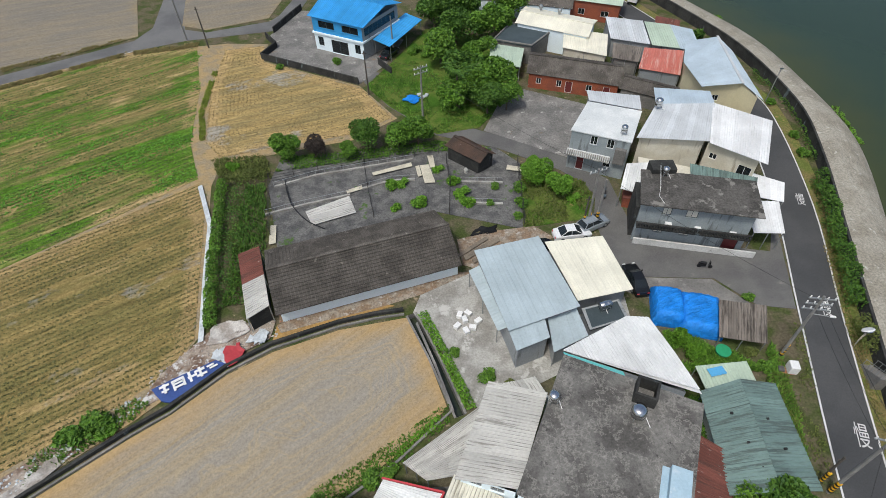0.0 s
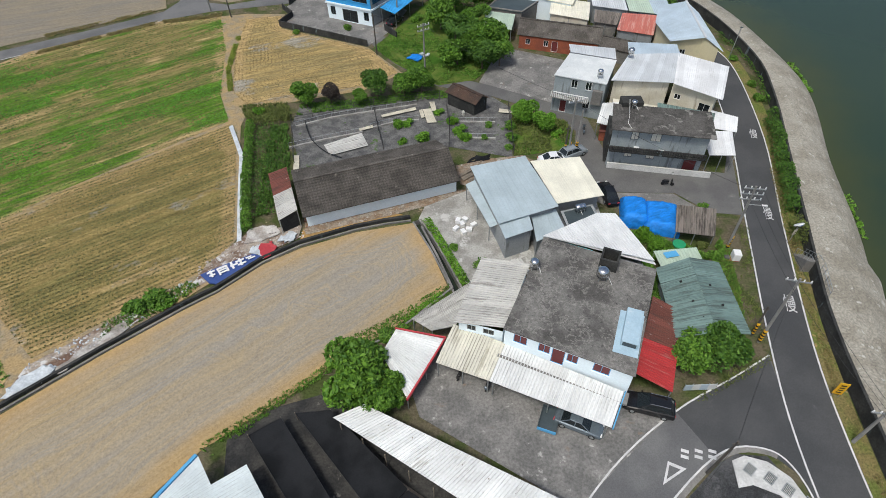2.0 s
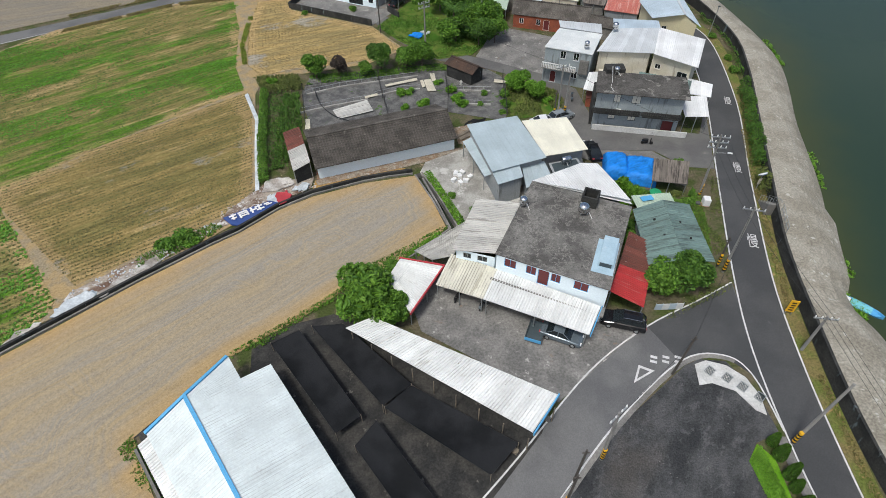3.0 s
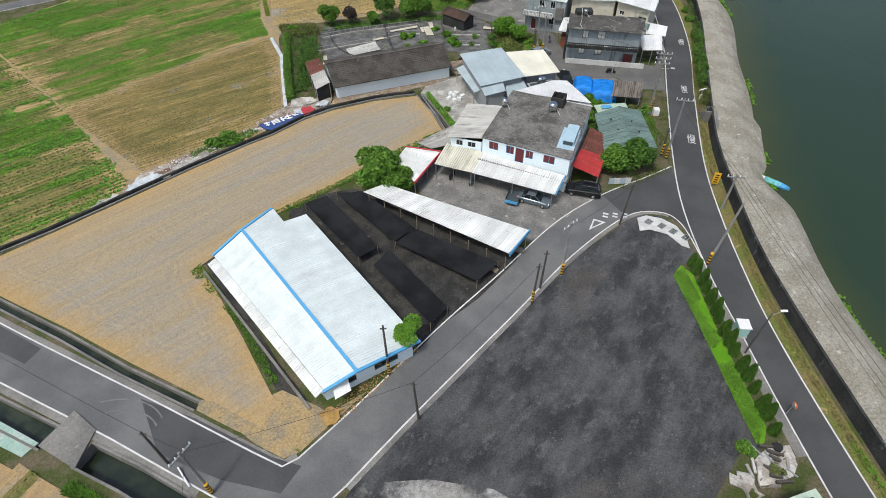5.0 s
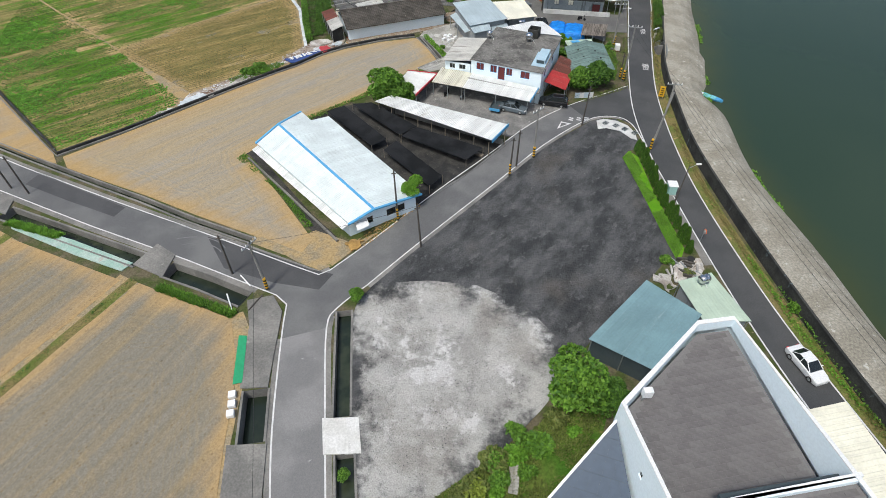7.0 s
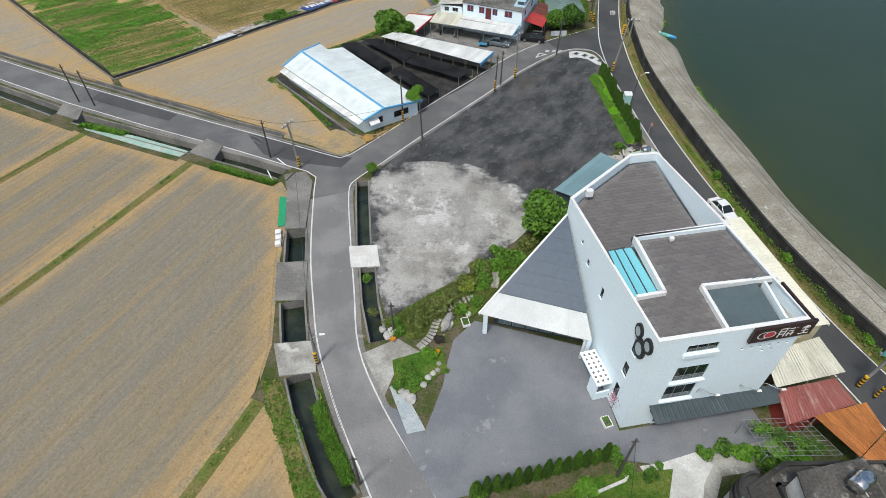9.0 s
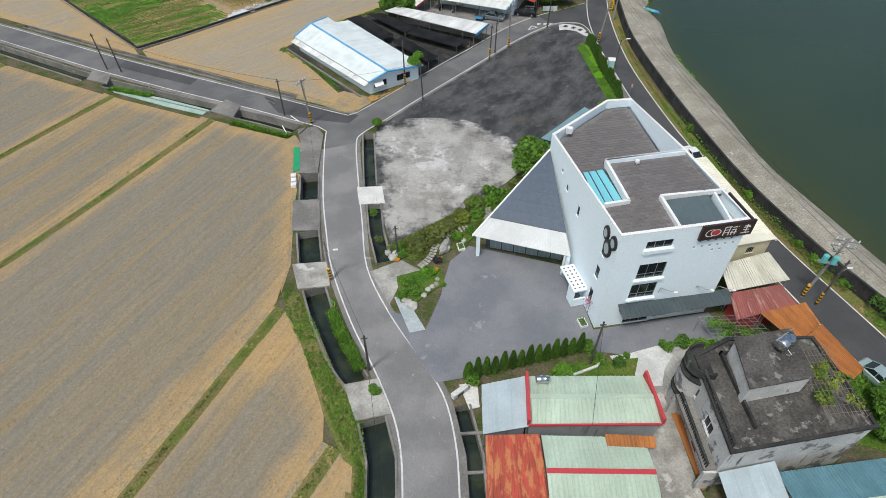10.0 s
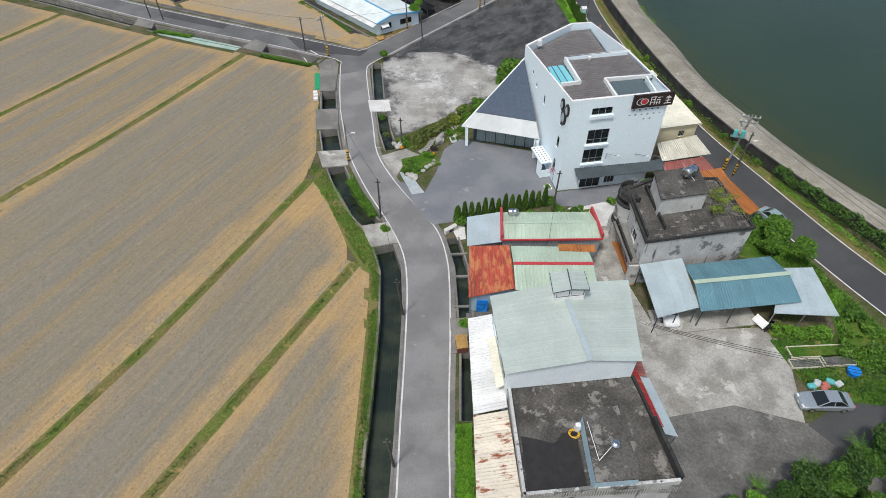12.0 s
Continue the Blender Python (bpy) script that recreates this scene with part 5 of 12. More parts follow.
patch("verge", [(-24.9, -16.2), (-23.6, -16.4), (-20.0, -18.4), (-18.4, -19.2), (-18.2, -20.4), (-20.6, -19.5), (-24.9, -17.3)], 0.105, M["field_edge"], "dusty tan strip at the lane corner", "verge", 2, 0.02, rim=0.03)
patch("verge", [(-30.6, 0.6), (-29.2, 1.6), (-22.0, -8.6), (-17.0, -16.6), (-13.8, -17.4), (-18.0, -12.4), (-28.4, 2.2), (-24, 6.5), (-26.4, 5.2)], 0.06, M["wet_soil"], "bare dark soil along the poultry house", "verge", 2, 0.05)
patch("island", [(23.4, 7.6), (24.6, 8.0), (26.4, 7.4), (27.8, 6.0), (28.4, 4.0), (28.2, 2.1), (27.4, 2.6), (26.3, 4.6), (24.4, 5.5), (23.1, 5.3), (23.3, 6.8)], 0.12, M["whitewash"], "white-washed concrete traffic island", "island", 1.2, 0.0)
patch("lawn", [(24.9, -2.1), (26.2, -0.6), (27.2, -2), (27.1, -9), (27.6, -20.6), (26.8, -22.0), (26.1, -22.4), (25.8, -17.8), (25.6, -12.6), (25.4, -6.7)], 0.09, M["lawn"], "bright green lawn strip", "lawn", 1.5, 0.04)
patch("garden", [(-9.0, -52.8), (-4.0, -49.4), (0.6, -46.4), (6.6, -42.6), (12.0, -37.4), (14.0, -40), (10.2, -48.4), (3.0, -50.0), (0.6, -52.8), (-2.4, -54.2), (-5.8, -55.2)], 0.12, M["grass"], "landscaped garden bed with grass", "garden", 2, 0.08)
patch("garden", [(-7.7, -57.6), (-5.4, -56.9), (-2.6, -56.2), (-2.2, -58.8), (-4.2, -60.4), (-5.6, -61.6), (-7.2, -61.4)], 0.16, M["grass"], "small landscaped lawn island", "garden", 1.2, 0.05)
patch("garden", [(10.5, -70.0), (16.8, -69.8), (15.4, -72.8), (4.8, -72.6), (2, -72.8)], 0.09, M["grass"], "narrow weedy bed behind the hedge", "garden", 1.5, 0.06)
patch("lawn", [(-2.3, -98.8), (-0.9, -98.8), (-1.3, -112), (-3.0, -112)], 0.1, M["lawn"], "bright green grass strip", "lawn", 1.5, 0.05)
patch("garden", [(30.6, -91.0), (36.5, -91.2), (44.5, -94.6), (45, -100), (34.0, -98.2), (31.6, -96.6)], 0.08, M["grass"], "vegetable garden with weeds", "garden", 1.5, 0.06)
patch("garden", [(27.6, -104.6), (33, -106.8), (46, -104.6), (50, -118), (14, -122), (16, -112)], 0.08, M["grass"], "overgrown green garden", "garden", 2, 0.08)
# ---- buildings: the white four-storey house ----


def white_building():
    A, B, C, D, E, F = (10.8, -46.7), (18.9, -39.6), (22.1, -39.2), (23.5, -53.6), (25.5, -64.3), (13.25, -65.8)
    za, zb, zc = 11.4, 11.3, 11.2
    ob = thing("office_building", "white rendered four-storey building with a dark paved roof terrace", "building")
    top = 13.4
    kw = dict(frame_mat=M["galv"], bars=2, depth=0.25, sill=True)
    south = [(2.75, 11.3, 2.6, 0.92), (2.8, 7.1, 2.8, 2.05), (2.7, 4.2, 2.7, 2.05), (3.0, 0.1, 2.8, 2.4), (6.4, 0.5, 1.4, 1.7)]
    south += [(8.0 + 0.78 * i, 11.25, 0.26, 0.26, "vent") for i in range(5)] + [(7.6 + 0.78 * i, 10.55, 0.26, 0.26, "vent") for i in range(6)] + [(9.6 + 0.78 * i, 9.9, 0.26, 0.26, "vent") for i in range(2)]
    west = [(16.7, 8.8, 0.75, 1.6), (16.6, 5.5, 0.75, 1.6), (16.5, 1.7, 0.75, 1.9), (6.3, 8.4, 0.5, 0.7), (10.0, 7.9, 0.5, 1.3), (4.4, 9.4, 0.35, 0.5)]
    wall_part(ob, F, E, 0, top, M["wall_white"], south, **kw)
    wall_part(ob, E, D, 0, top, M["wall_white"])
    wall_part(ob, D, C, 0, top, M["wall_white"], z1b=zc)
    wall_part(ob, C, B, 0, zc, M["wall_white"], z1b=zb)
    wall_part(ob, B, A, 0, zb, M["wall_white"], z1b=za)
    wall_part(ob, A, F, 0, za, M["wall_white"], west, z1b=top, frame_mat=M["black"], bars=0, depth=0.25)
    # deep ledges under the south windows, a low bar across the two larger ones
    for u, z, w, h in ((2.75, 11.3, 2.6, 0.5), (2.8, 7.1, 2.8, 0.3), (2.7, 4.2, 2.7, 0.3)):
        m = Matrix.Translation((F[0] + 0.9926 * u, F[1] + 0.1215 * u, z)) @ pose(0, 0, 0, 0, 0, 6.98)
        part("window_ledge", boxes((-0.15, -0.24, -h, w + 0.15, 0, -0.085), m=m), M["wall_white"], ob)
        if h < 0.4:
            part("cross_bar", boxes((0.06, 0.05, 0.62, w - 0.06, 0.11, 0.68), m=m), M["galv"], ob)
    # parapet, sloping down to the north
    ring = [A, B, C, D, E, F]
    tops = [za, zb, zc, top, top, top]
    inner_ring = grown(ring, -0.3)
    bm = bmesh.new()
    for i in range(6):
        k = (i + 1) % 6
        slab(bm, [(*ring[i], tops[i] + 0.07), (*ring[k], tops[k] + 0.07), (*inner_ring[k], tops[k] + 0.07), (*inner_ring[i], tops[i] + 0.07)], 0.068)
    part("parapet", bm, M["white_paint"], ob)
    # lower north terrace and its inner walls
    nd = [(11.3, -46.9), (18.9, -40.3), (21.6, -40.0), (22.9, -53.4), (14.8, -54.4), (12.5, -55.4)]
    terrace = part("north_terrace", slab(bmesh.new(), [(x, y, 10.4) for x, y in nd], 0.2), M["paver_bed"], ob)
    bm = bmesh.new()
    for i in range(3):
        bm.faces.new([bm.verts.new(v) for v in ((*inner_ring[i], tops[i]), (*inner_ring[i + 1], tops[i + 1]), (*inner_ring[i + 1], 10.3), (*inner_ring[i], 10.3))])
    bm.faces.new([bm.verts.new(v) for v in ((*inner_ring[0], za), (*inner_ring[0], 10.3), (*inner_ring[5], 10.3), (*inner_ring[5], top))])
    part("parapet_inside", bm, M["wall_white"], ob)
    part("step_wall", prism([(14.7, -54.4), (23.4, -53.3), (23.4, -53.6), (14.7, -54.7)], 10.3, 13.4), M["wall_white"], ob)
    sd = [(15.2, -54.6), (23.3, -53.5), (24.9, -60.0), (18.6, -60.4), (18.9, -65.0), (13.4, -65.6), (12.8, -61.2), (15.5, -60.9)]
    deck = part("south_terrace", slab(bmesh.new(), [(x, y, 12.95) for x, y in sd], 0.3), M["paver_bed"], ob)
    bm = bmesh.new()
    for a, b in (((14.7, -54.5), (23.7, -53.2)), ((14.7, -54.5), (15.3, -60.9)), ((12.9, -61.3), (15.4, -60.9)), ((18.5, -60.4), (25.0, -59.8)), ((18.5, -60.4), (18.9, -65.1))):
        box_along(bm, (*a, top), (*b, top), 0.28, 0.75)
    part("kerb", bm, M["white_paint"], ob)
    # pavers on both terraces
    for host, poly, z in ((terrace, nd, 10.4), (deck, sd, 12.95)):
        rest = []
        ux, uy = Vector((0.99, 0.137)), Vector((-0.137, 0.99))
        stone = mesh_of("paver", bevelled(0.015, 0.015, 0.0, 0.905, 0.445, 0.025, 0.006), M["paver"])
        count = 0
        for j in range(-60, 45):
            for i in range(-12, 40):
                x0, y0 = i * 0.92 + (0.46 if j % 2 else 0), j * 0.46
                q = [Vector((12.0, -54.0)) + ux * u + uy * v for u, v in ((x0 + 0.015, y0 + 0.015), (x0 + 0.905, y0 + 0.015), (x0 + 0.905, y0 + 0.445), (x0 + 0.015, y0 + 0.445))]
                if not all(inside((p.x, p.y), poly) for p in q):
                    continue
                count += 1
                if count <= 300:
                    c = Vector((12.0, -54.0)) + ux * x0 + uy * y0
                    ob2 = new("paver", stone)
                    ob2.parent = host
                    ob2.matrix_basis = Matrix.Translation((c.x, c.y, z)) @ Matrix.Rotation(math.atan2(0.137, 0.99), 4, "Z")
                else:
                    rest.append(q)
        if rest:
            bm = bmesh.new()
            for q in rest:
                prism([(p.x, p.y) for p in q], z, z + 0.025, bm)
            tagged(part("paver_rows", bm, M["paver"], host), kind="stuff")
    # glass roof of the light well, dark sheet roof of the corner
    sk = thing("skylight", "turquoise ribbed skylight over a light well", "skylight")
    quad = [(12.2, -55.4), (14.5, -55.0), (15.3, -60.7), (12.75, -61.1)]
    part("glazing", slab(bmesh.new(), [(x, y, 12.5) for x, y in quad], 0.06), M["skylight"], sk)
    for k in (0.0, 0.28, 0.62, 0.98):
        a = Vector(quad[0]).lerp(Vector(quad[1]), k)
        b = Vector(quad[3]).lerp(Vector(quad[2]), k)
        part("glazing_bar", box_along(bmesh.new(), (a.x, a.y, 12.56), (b.x, b.y, 12.56), 0.09, 0.08), M["dark_metal"], sk)
    part("dark_opening", slab(bmesh.new(), [(12.3, -54.0, 11.0), (14.6, -53.4, 11.0), (14.7, -55.1, 11.0), (12.4, -55.5, 11.0)], 0.1), M["dark_metal"], sk)
    well = thing("corner_roof", "charcoal ribbed metal roof over the corner stair", "roof")
    part("sheet", rib_roof(bmesh.new(), (18.8, -60.7, 13.0), (23.3, -60.1, 13.0), (23.6, -64.3, 12.85), (19.0, -64.95, 12.85), 0.8, 0.008), M["slate_metal"], well)
    part("rail", tubes([((21.8 + 0.5 * i, -59.9, 13.3), (22.4 + 0.5 * i, -60.2, 14.3), 0.03) for i in range(3)]), M["steel"], well)
    bm = boxes((23.7, -64.0, 12.1, 23.9, -60.2, 13.35))
    part("inner_wall", bm, M["wall_white"], well)
    part("floor", slab(bmesh.new(), [(23.7, -64.1, 12.05), (23.9, -60.0, 12.05), (25.1, -60.0, 12.05), (25.4, -64.0, 12.05)], 0.1), M["concrete"], well)
    # dark bar in place of the shade along the foot of the step wall
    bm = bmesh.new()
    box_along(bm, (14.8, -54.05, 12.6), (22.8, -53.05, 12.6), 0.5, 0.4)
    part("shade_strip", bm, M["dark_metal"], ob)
    # signboard at the corner
    sign = thing("signboard", "dark brown roof signboard with two rings and white characters", "sign")
    d = Vector((E[0] - F[0], E[1] - F[1], 0)).normalized()
    m = Matrix.Translation((F[0] + d.x * 7.6 + 0.03, F[1] + d.y * 7.6 - 0.2, 11.8)) @ pose(0, 0, 0, 90, 0, 7.8)
    bm = bevelled(0, 0, -0.12, 5.2, 1.75, 0.12, 0.02)
    bmesh.ops.transform(bm, matrix=m, verts=bm.verts)
    part("board", bm, M["sign_brown"], sign)
    for cx, r, mat in ((1.0, 0.58, M["white_paint"]), (1.45, 0.52, M["white_paint"])):
        bm = bmesh.new()
        for i in range(32):
            a0, a1 = 2 * math.pi * i / 32, 2 * math.pi * (i + 1) / 32
            vs = [bm.verts.new(m @ Vector((cx + q * math.cos(a), 0.85 + q * 0.8 * math.sin(a), 0.125))) for q, a in ((r, a0), (r, a1), (r - 0.1, a1), (r - 0.1, a0))]
            bm.faces.new(vs)
        part("ring", bm, mat, sign)
    bm = bmesh.new()
    vs = [bm.verts.new(m @ Vector((1.45 + 0.42 * math.cos(2 * math.pi * i / 24), 0.85 + 0.34 * math.sin(2 * math.pi * i / 24), 0.128))) for i in range(24)]
    bm.faces.new(vs)
    part("disc", bm, M["red_paint"], sign)
    strokes = [(2.2, 0.3, 2.3, 1.4), (2.7, 0.3, 2.8, 1.4), (2.2, 1.3, 2.9, 1.4), (2.3, 0.95, 2.7, 1.03), (2.3, 0.62, 2.7, 0.7), (3.0, 1.2, 3.45, 1.3), (3.0, 0.9, 3.45, 1.0), (3.0, 0.3, 3.1, 0.8), (3.35, 0.3, 3.45, 0.8), (3.6, 1.2, 3.66, 1.3), (2.9, 0.55, 3.55, 0.62),
               (4.0, 0.3, 4.9, 0.4), (4.15, 0.68, 4.75, 0.77), (4.1, 1.0, 4.8, 1.08), (4.4, 0.4, 4.5, 1.35), (4.2, 1.15, 4.4, 1.25), (4.5, 1.15, 4.72, 1.25)]
    for x0, y0, x1, y1 in strokes:
        part("stroke", boxes((x0, y0, 0.124, x1, y1, 0.14), m=m), M["white_paint"], sign)
    m2 = Matrix.Translation((E[0] + 0.22, E[1] - 0.15, 11.8)) @ pose(0, 0, 0, 90, 0, 100)
    bm = bevelled(0, 0, -0.1, 4.0, 1.75, 0.1, 0.02)
    bmesh.ops.transform(bm, matrix=m2, verts=bm.verts)
    part("side_board", bm, M["sign_brown"], sign)
    # round wall emblem on the west wall
    em = thing("wall_emblem", "three dark oval wall emblems with white relief", "sign")
    dw = Vector((F[0] - A[0], F[1] - A[1], 0)).normalized()
    for u, z, rx, rz in ((17.7, 10.4, 0.75, 1.05), (16.9, 11.7, 0.55, 0.8), (18.5, 11.8, 0.6, 0.8)):
        mm = Matrix.Translation((A[0] + dw.x * u, A[1] + dw.y * u, z)) @ Matrix(((dw.x, 0, dw.y, 0), (dw.y, 0, -dw.x, 0), (0, 1, 0, 0), (0, 0, 0, 1)))
        mm = mm @ Matrix.Translation((0, 0, 0))
        bm = bmesh.new()
        rings = []
        for off, k in ((0.0, 1.0), (-0.16, 1.0), (-0.2, 0.9)):
            rings.append([bm.verts.new(mm @ Vector((rx * k * math.cos(2 * math.pi * i / 20), rz * k * math.sin(2 * math.pi * i / 20), -off))) for i in range(20)])
        for r0, r1 in zip(rings, rings[1:]):
            for i in range(20):
                bm.faces.new((r0[i], r0[(i + 1) % 20], r1[(i + 1) % 20], r1[i]))
        bm.faces.new(rings[-1])
        part("disc", bm, M["black"], em)
        bm = bmesh.new()
        bm.faces.new([bm.verts.new(mm @ Vector((rx * 0.62 * math.cos(2 * math.pi * i / 16), rz * 0.62 * math.sin(2 * math.pi * i / 16), 0.206))) for i in range(16)])
        part("relief", bm, M["tin_blue"], em)
    # awning over the entrance side
    aw = thing("awning", "charcoal sloping awning along the ground floor", "awning")
    m3 = Matrix.Translation((F[0], F[1], 0)) @ pose(0, 0, 0, 0, 0, 7.8)
    pts = [m3 @ Vector(p) for p in ((1.9, -0.02, 3.5), (14.0, -0.02, 3.3), (14.6, -1.5, 2.6), (2.0, -1.5, 2.8))]
    part("sheet", rib_roof(bmesh.new(), *pts, 0.5), M["dark_metal"], aw)
    for i in range(9):
        u = 2.2 + i * 1.5
        part("bracket", tubes([((*(m3 @ Vector((u, -0.05, 2.7)))[:2], 2.6), (*(m3 @ Vector((u, -1.4, 2.7)))[:2], 2.62), 0.04)]), M["dark_metal"], aw)
    for i in range(3):
        lamp = thing("wall_lamp", "thin gooseneck wall lamp", "lamp")
        u = (5.9, 10.0, 12.6)[i]
        pts = [m3 @ Vector(p) for p in ((u, 0.1, 3.45), (u, -0.2, 5.4 - i * 0.6), (u + 0.5, -0.9, 5.6 - i * 0.6), (u + 1.1, -1.1, 5.5 - i * 0.6))]
        part("arm", tubes([(pts[j], pts[j + 1], 0.04) for j in range(3)]), M["galv"], lamp)
        part("head", bevelled(-0.2, -0.1, -0.05, 0.2, 0.1, 0.05, 0.02), M["white_paint"], lamp, m=Matrix.Translation(pts[3]))
    # planters and stair wall on the west side
    porch = thing("porch_screen", "white perforated concrete screen canopy", "porch")
    m4 = Matrix.Translation((11.6, -60.6, 0)) @ pose(0, 0, 0, 0, 0, 12)
    bm = boxes((-0.7, -2.2, 2.3, 0.9, 1.6, 2.5), (-0.7, -2.2, 0, -0.55, -0.9, 2.3), (-0.7, -2.25, 0, 0.9, -2.1, 1.2), m=m4)
    part("canopy", bm, M["wall_white"], porch)
    for i in range(7):
        for j in range(3):
            part("opening", boxes((-0.5 + j * 0.5, -1.9 + i * 0.5, 2.503, -0.3 + j * 0.5, -1.68 + i * 0.5, 2.512), m=m4), M["concrete_dark"], porch)
    ac = thing("rooftop_unit", "white rooftop fan unit", "air conditioner")
    part("case", bevelled(12.6, -46.2, 10.95, 13.3, -45.7, 11.75, 0.04), M["white_paint"], ac)
    part("leg", boxes((12.65, -46.1, 10.41, 12.75, -46.0, 10.95), (13.15, -45.9, 10.41, 13.25, -45.8, 10.95)), M["galv"], ac)
    spk = thing("roof_vent", "white roof vent cap", "vent")
    part("cap", bevelled(17.6, -55.2, 13.2, 18.0, -54.8, 13.6, 0.08), M["white_paint"], spk)
    part("stem", tubes([((17.8, -55.0, 12.96), (17.8, -55.0, 13.2), 0.08)]), M["white_paint"], spk)
    # triangular roof leaning against the west wall
    lean = thing("lean_to_hall", "triangular hall roof of dark blue panels with a white eave", "hall")
    apex, e1, e2 = Vector((10.7, -47.2, 9.6)), Vector((1.2, -54.6, 3.3)), Vector((11.75, -58.6, 3.4))
    a1, a2 = apex.lerp(e1, 0.79), apex.lerp(e2, 0.79)
    part("white_eave", rib_roof(bmesh.new(), a1, a2, e2, e1, 0.3, 0.008), M["eave_grey"], lean)
    bm = bmesh.new()
    n = 7
    for i in range(n):
        k0, k1 = i / n, (i + 1) / n
        p = [apex.lerp(a1, k0), apex.lerp(a2, k0), apex.lerp(a2, k1 - 0.003), apex.lerp(a1, k1 - 0.003)]
        cols = max(1, i * 2)
        for j in range(cols):
            u0, u1 = j / cols + 0.0015, (j + 1) / cols - 0.0015
            q = [p[0].lerp(p[1], u0), p[0].lerp(p[1], u1), p[3].lerp(p[2], u1), p[3].lerp(p[2], u0)]
            if i == 0:
                q = q[1:]
            part("panel", slab(bmesh.new(), [v + Vector((0, 0, 0.05)) for v in q], 0.03), M["solar"], lean)
    part("under_sheet", slab(bmesh.new(), [tuple(apex + Vector((0, 0, 0.03))), tuple(a1 + Vector((0, 0, 0.03))), tuple(a2 + Vector((0, 0, 0.03)))], 0.2), M["dark_metal"], lean)
    bm = bmesh.new()
    box_along(bm, apex + Vector((0, 0, 0.12)), e1 + Vector((0, 0, 0.12)), 0.18, 0.2)
    part("verge_trim", bm, M["white_paint"], lean)
    wall_part(lean, (3.0, -53.4), (11.4, -56.0), 0, 2.9, M["dark_metal"], [(0.5 + 1.45 * i, 0.15, 1.3, 2.3) for i in range(6)], pane_mat=M["curtain_glass"], frame_mat=M["galv"], bars=1, sill=False)
    for x, y in ((1.9, -54.6), (11.6, -58.2)):
        part("column", boxes((x - 0.2, y - 0.2, 0, x + 0.2, y + 0.2, 3.2)), M["wall_white"], lean)
    for p in ((1.9, -54.6), (11.2, -58.2)):
        part("post", boxes((p[0] - 0.1, p[1] - 0.1, 0, p[0] + 0.1, p[1] + 0.1, 3.2)), M["white_paint"], lean)


white_building()

# ---- buildings east and south of it ----
def riverside_house():
    poly = [(26.2, -60.0), (33.4, -58.8), (31.3, -44.4), (26.6, -45.2), (24.5, -53.5)]
    ob = flat_roof_house("riverside_house", poly, 5.3, "cream-yellow house with a pale ribbed sheet roof by the road", M["wall_cream"], M["concrete"], {0: [(4.7, 3.5, 0.9, 0.9)], 1: [(2.0, 3.2, 1.2, 1.1), (6.0, 3.2, 1.2, 1.1), (10.0, 3.2, 1.2, 1.1)]}, 0.0, dict(frame_mat=M["galv"], bars=3))
    part("sheet", rib_sheet(bmesh.new(), [(26.0, -60.3, 5.5), (33.7, -59.1, 5.5), (31.6, -44.1, 5.5), (26.5, -45.0, 5.5), (24.3, -53.5, 5.5)], (1.0, 0.16, 0.0), 0.45, 0.035), M["tin_cream"], ob)
    part("edge_trim", box_along(bmesh.new(), (33.66, -59.15, 5.46), (31.56, -44.1, 5.46), 0.16, 0.2), M["tin_white"], ob)
    lean_roof("canopy", (27.4, -60.9, 3.7), (33.4, -59.3, 3.7), (34.4, -62.8, 3.0), (27.3, -64.1, 3.0), "yellowed dirty ribbed canopy with metal posts", M["tin_grey2"], pitch=0.33)
    lean_roof("canopy", (27.3, -64.3, 3.0), (33.1, -63.4, 3.0), (33.9, -65.8, 2.6), (26.8, -67.5, 2.6), "faded maroon ribbed canopy", M["tin_brick"], walls=M["tin_red"], pitch=0.3)
    lean_roof("shed_roof", (29.3, -67.0, 3.0), (34.5, -65.9, 3.0), (34.9, -68.4, 2.65), (31.5, -70.6, 2.65), "orange rusted tin shed roof", M["tin_orange"], pitch=0.3)
    lean_roof("shed_roof", (31.5, -70.65, 2.8), (34.9, -68.5, 2.8), (36.4, -73.6, 2.5), (34.8, -74.6, 2.5), "orange rusted tin shed roof", M["tin_orange"], pitch=0.3)


riverside_house()



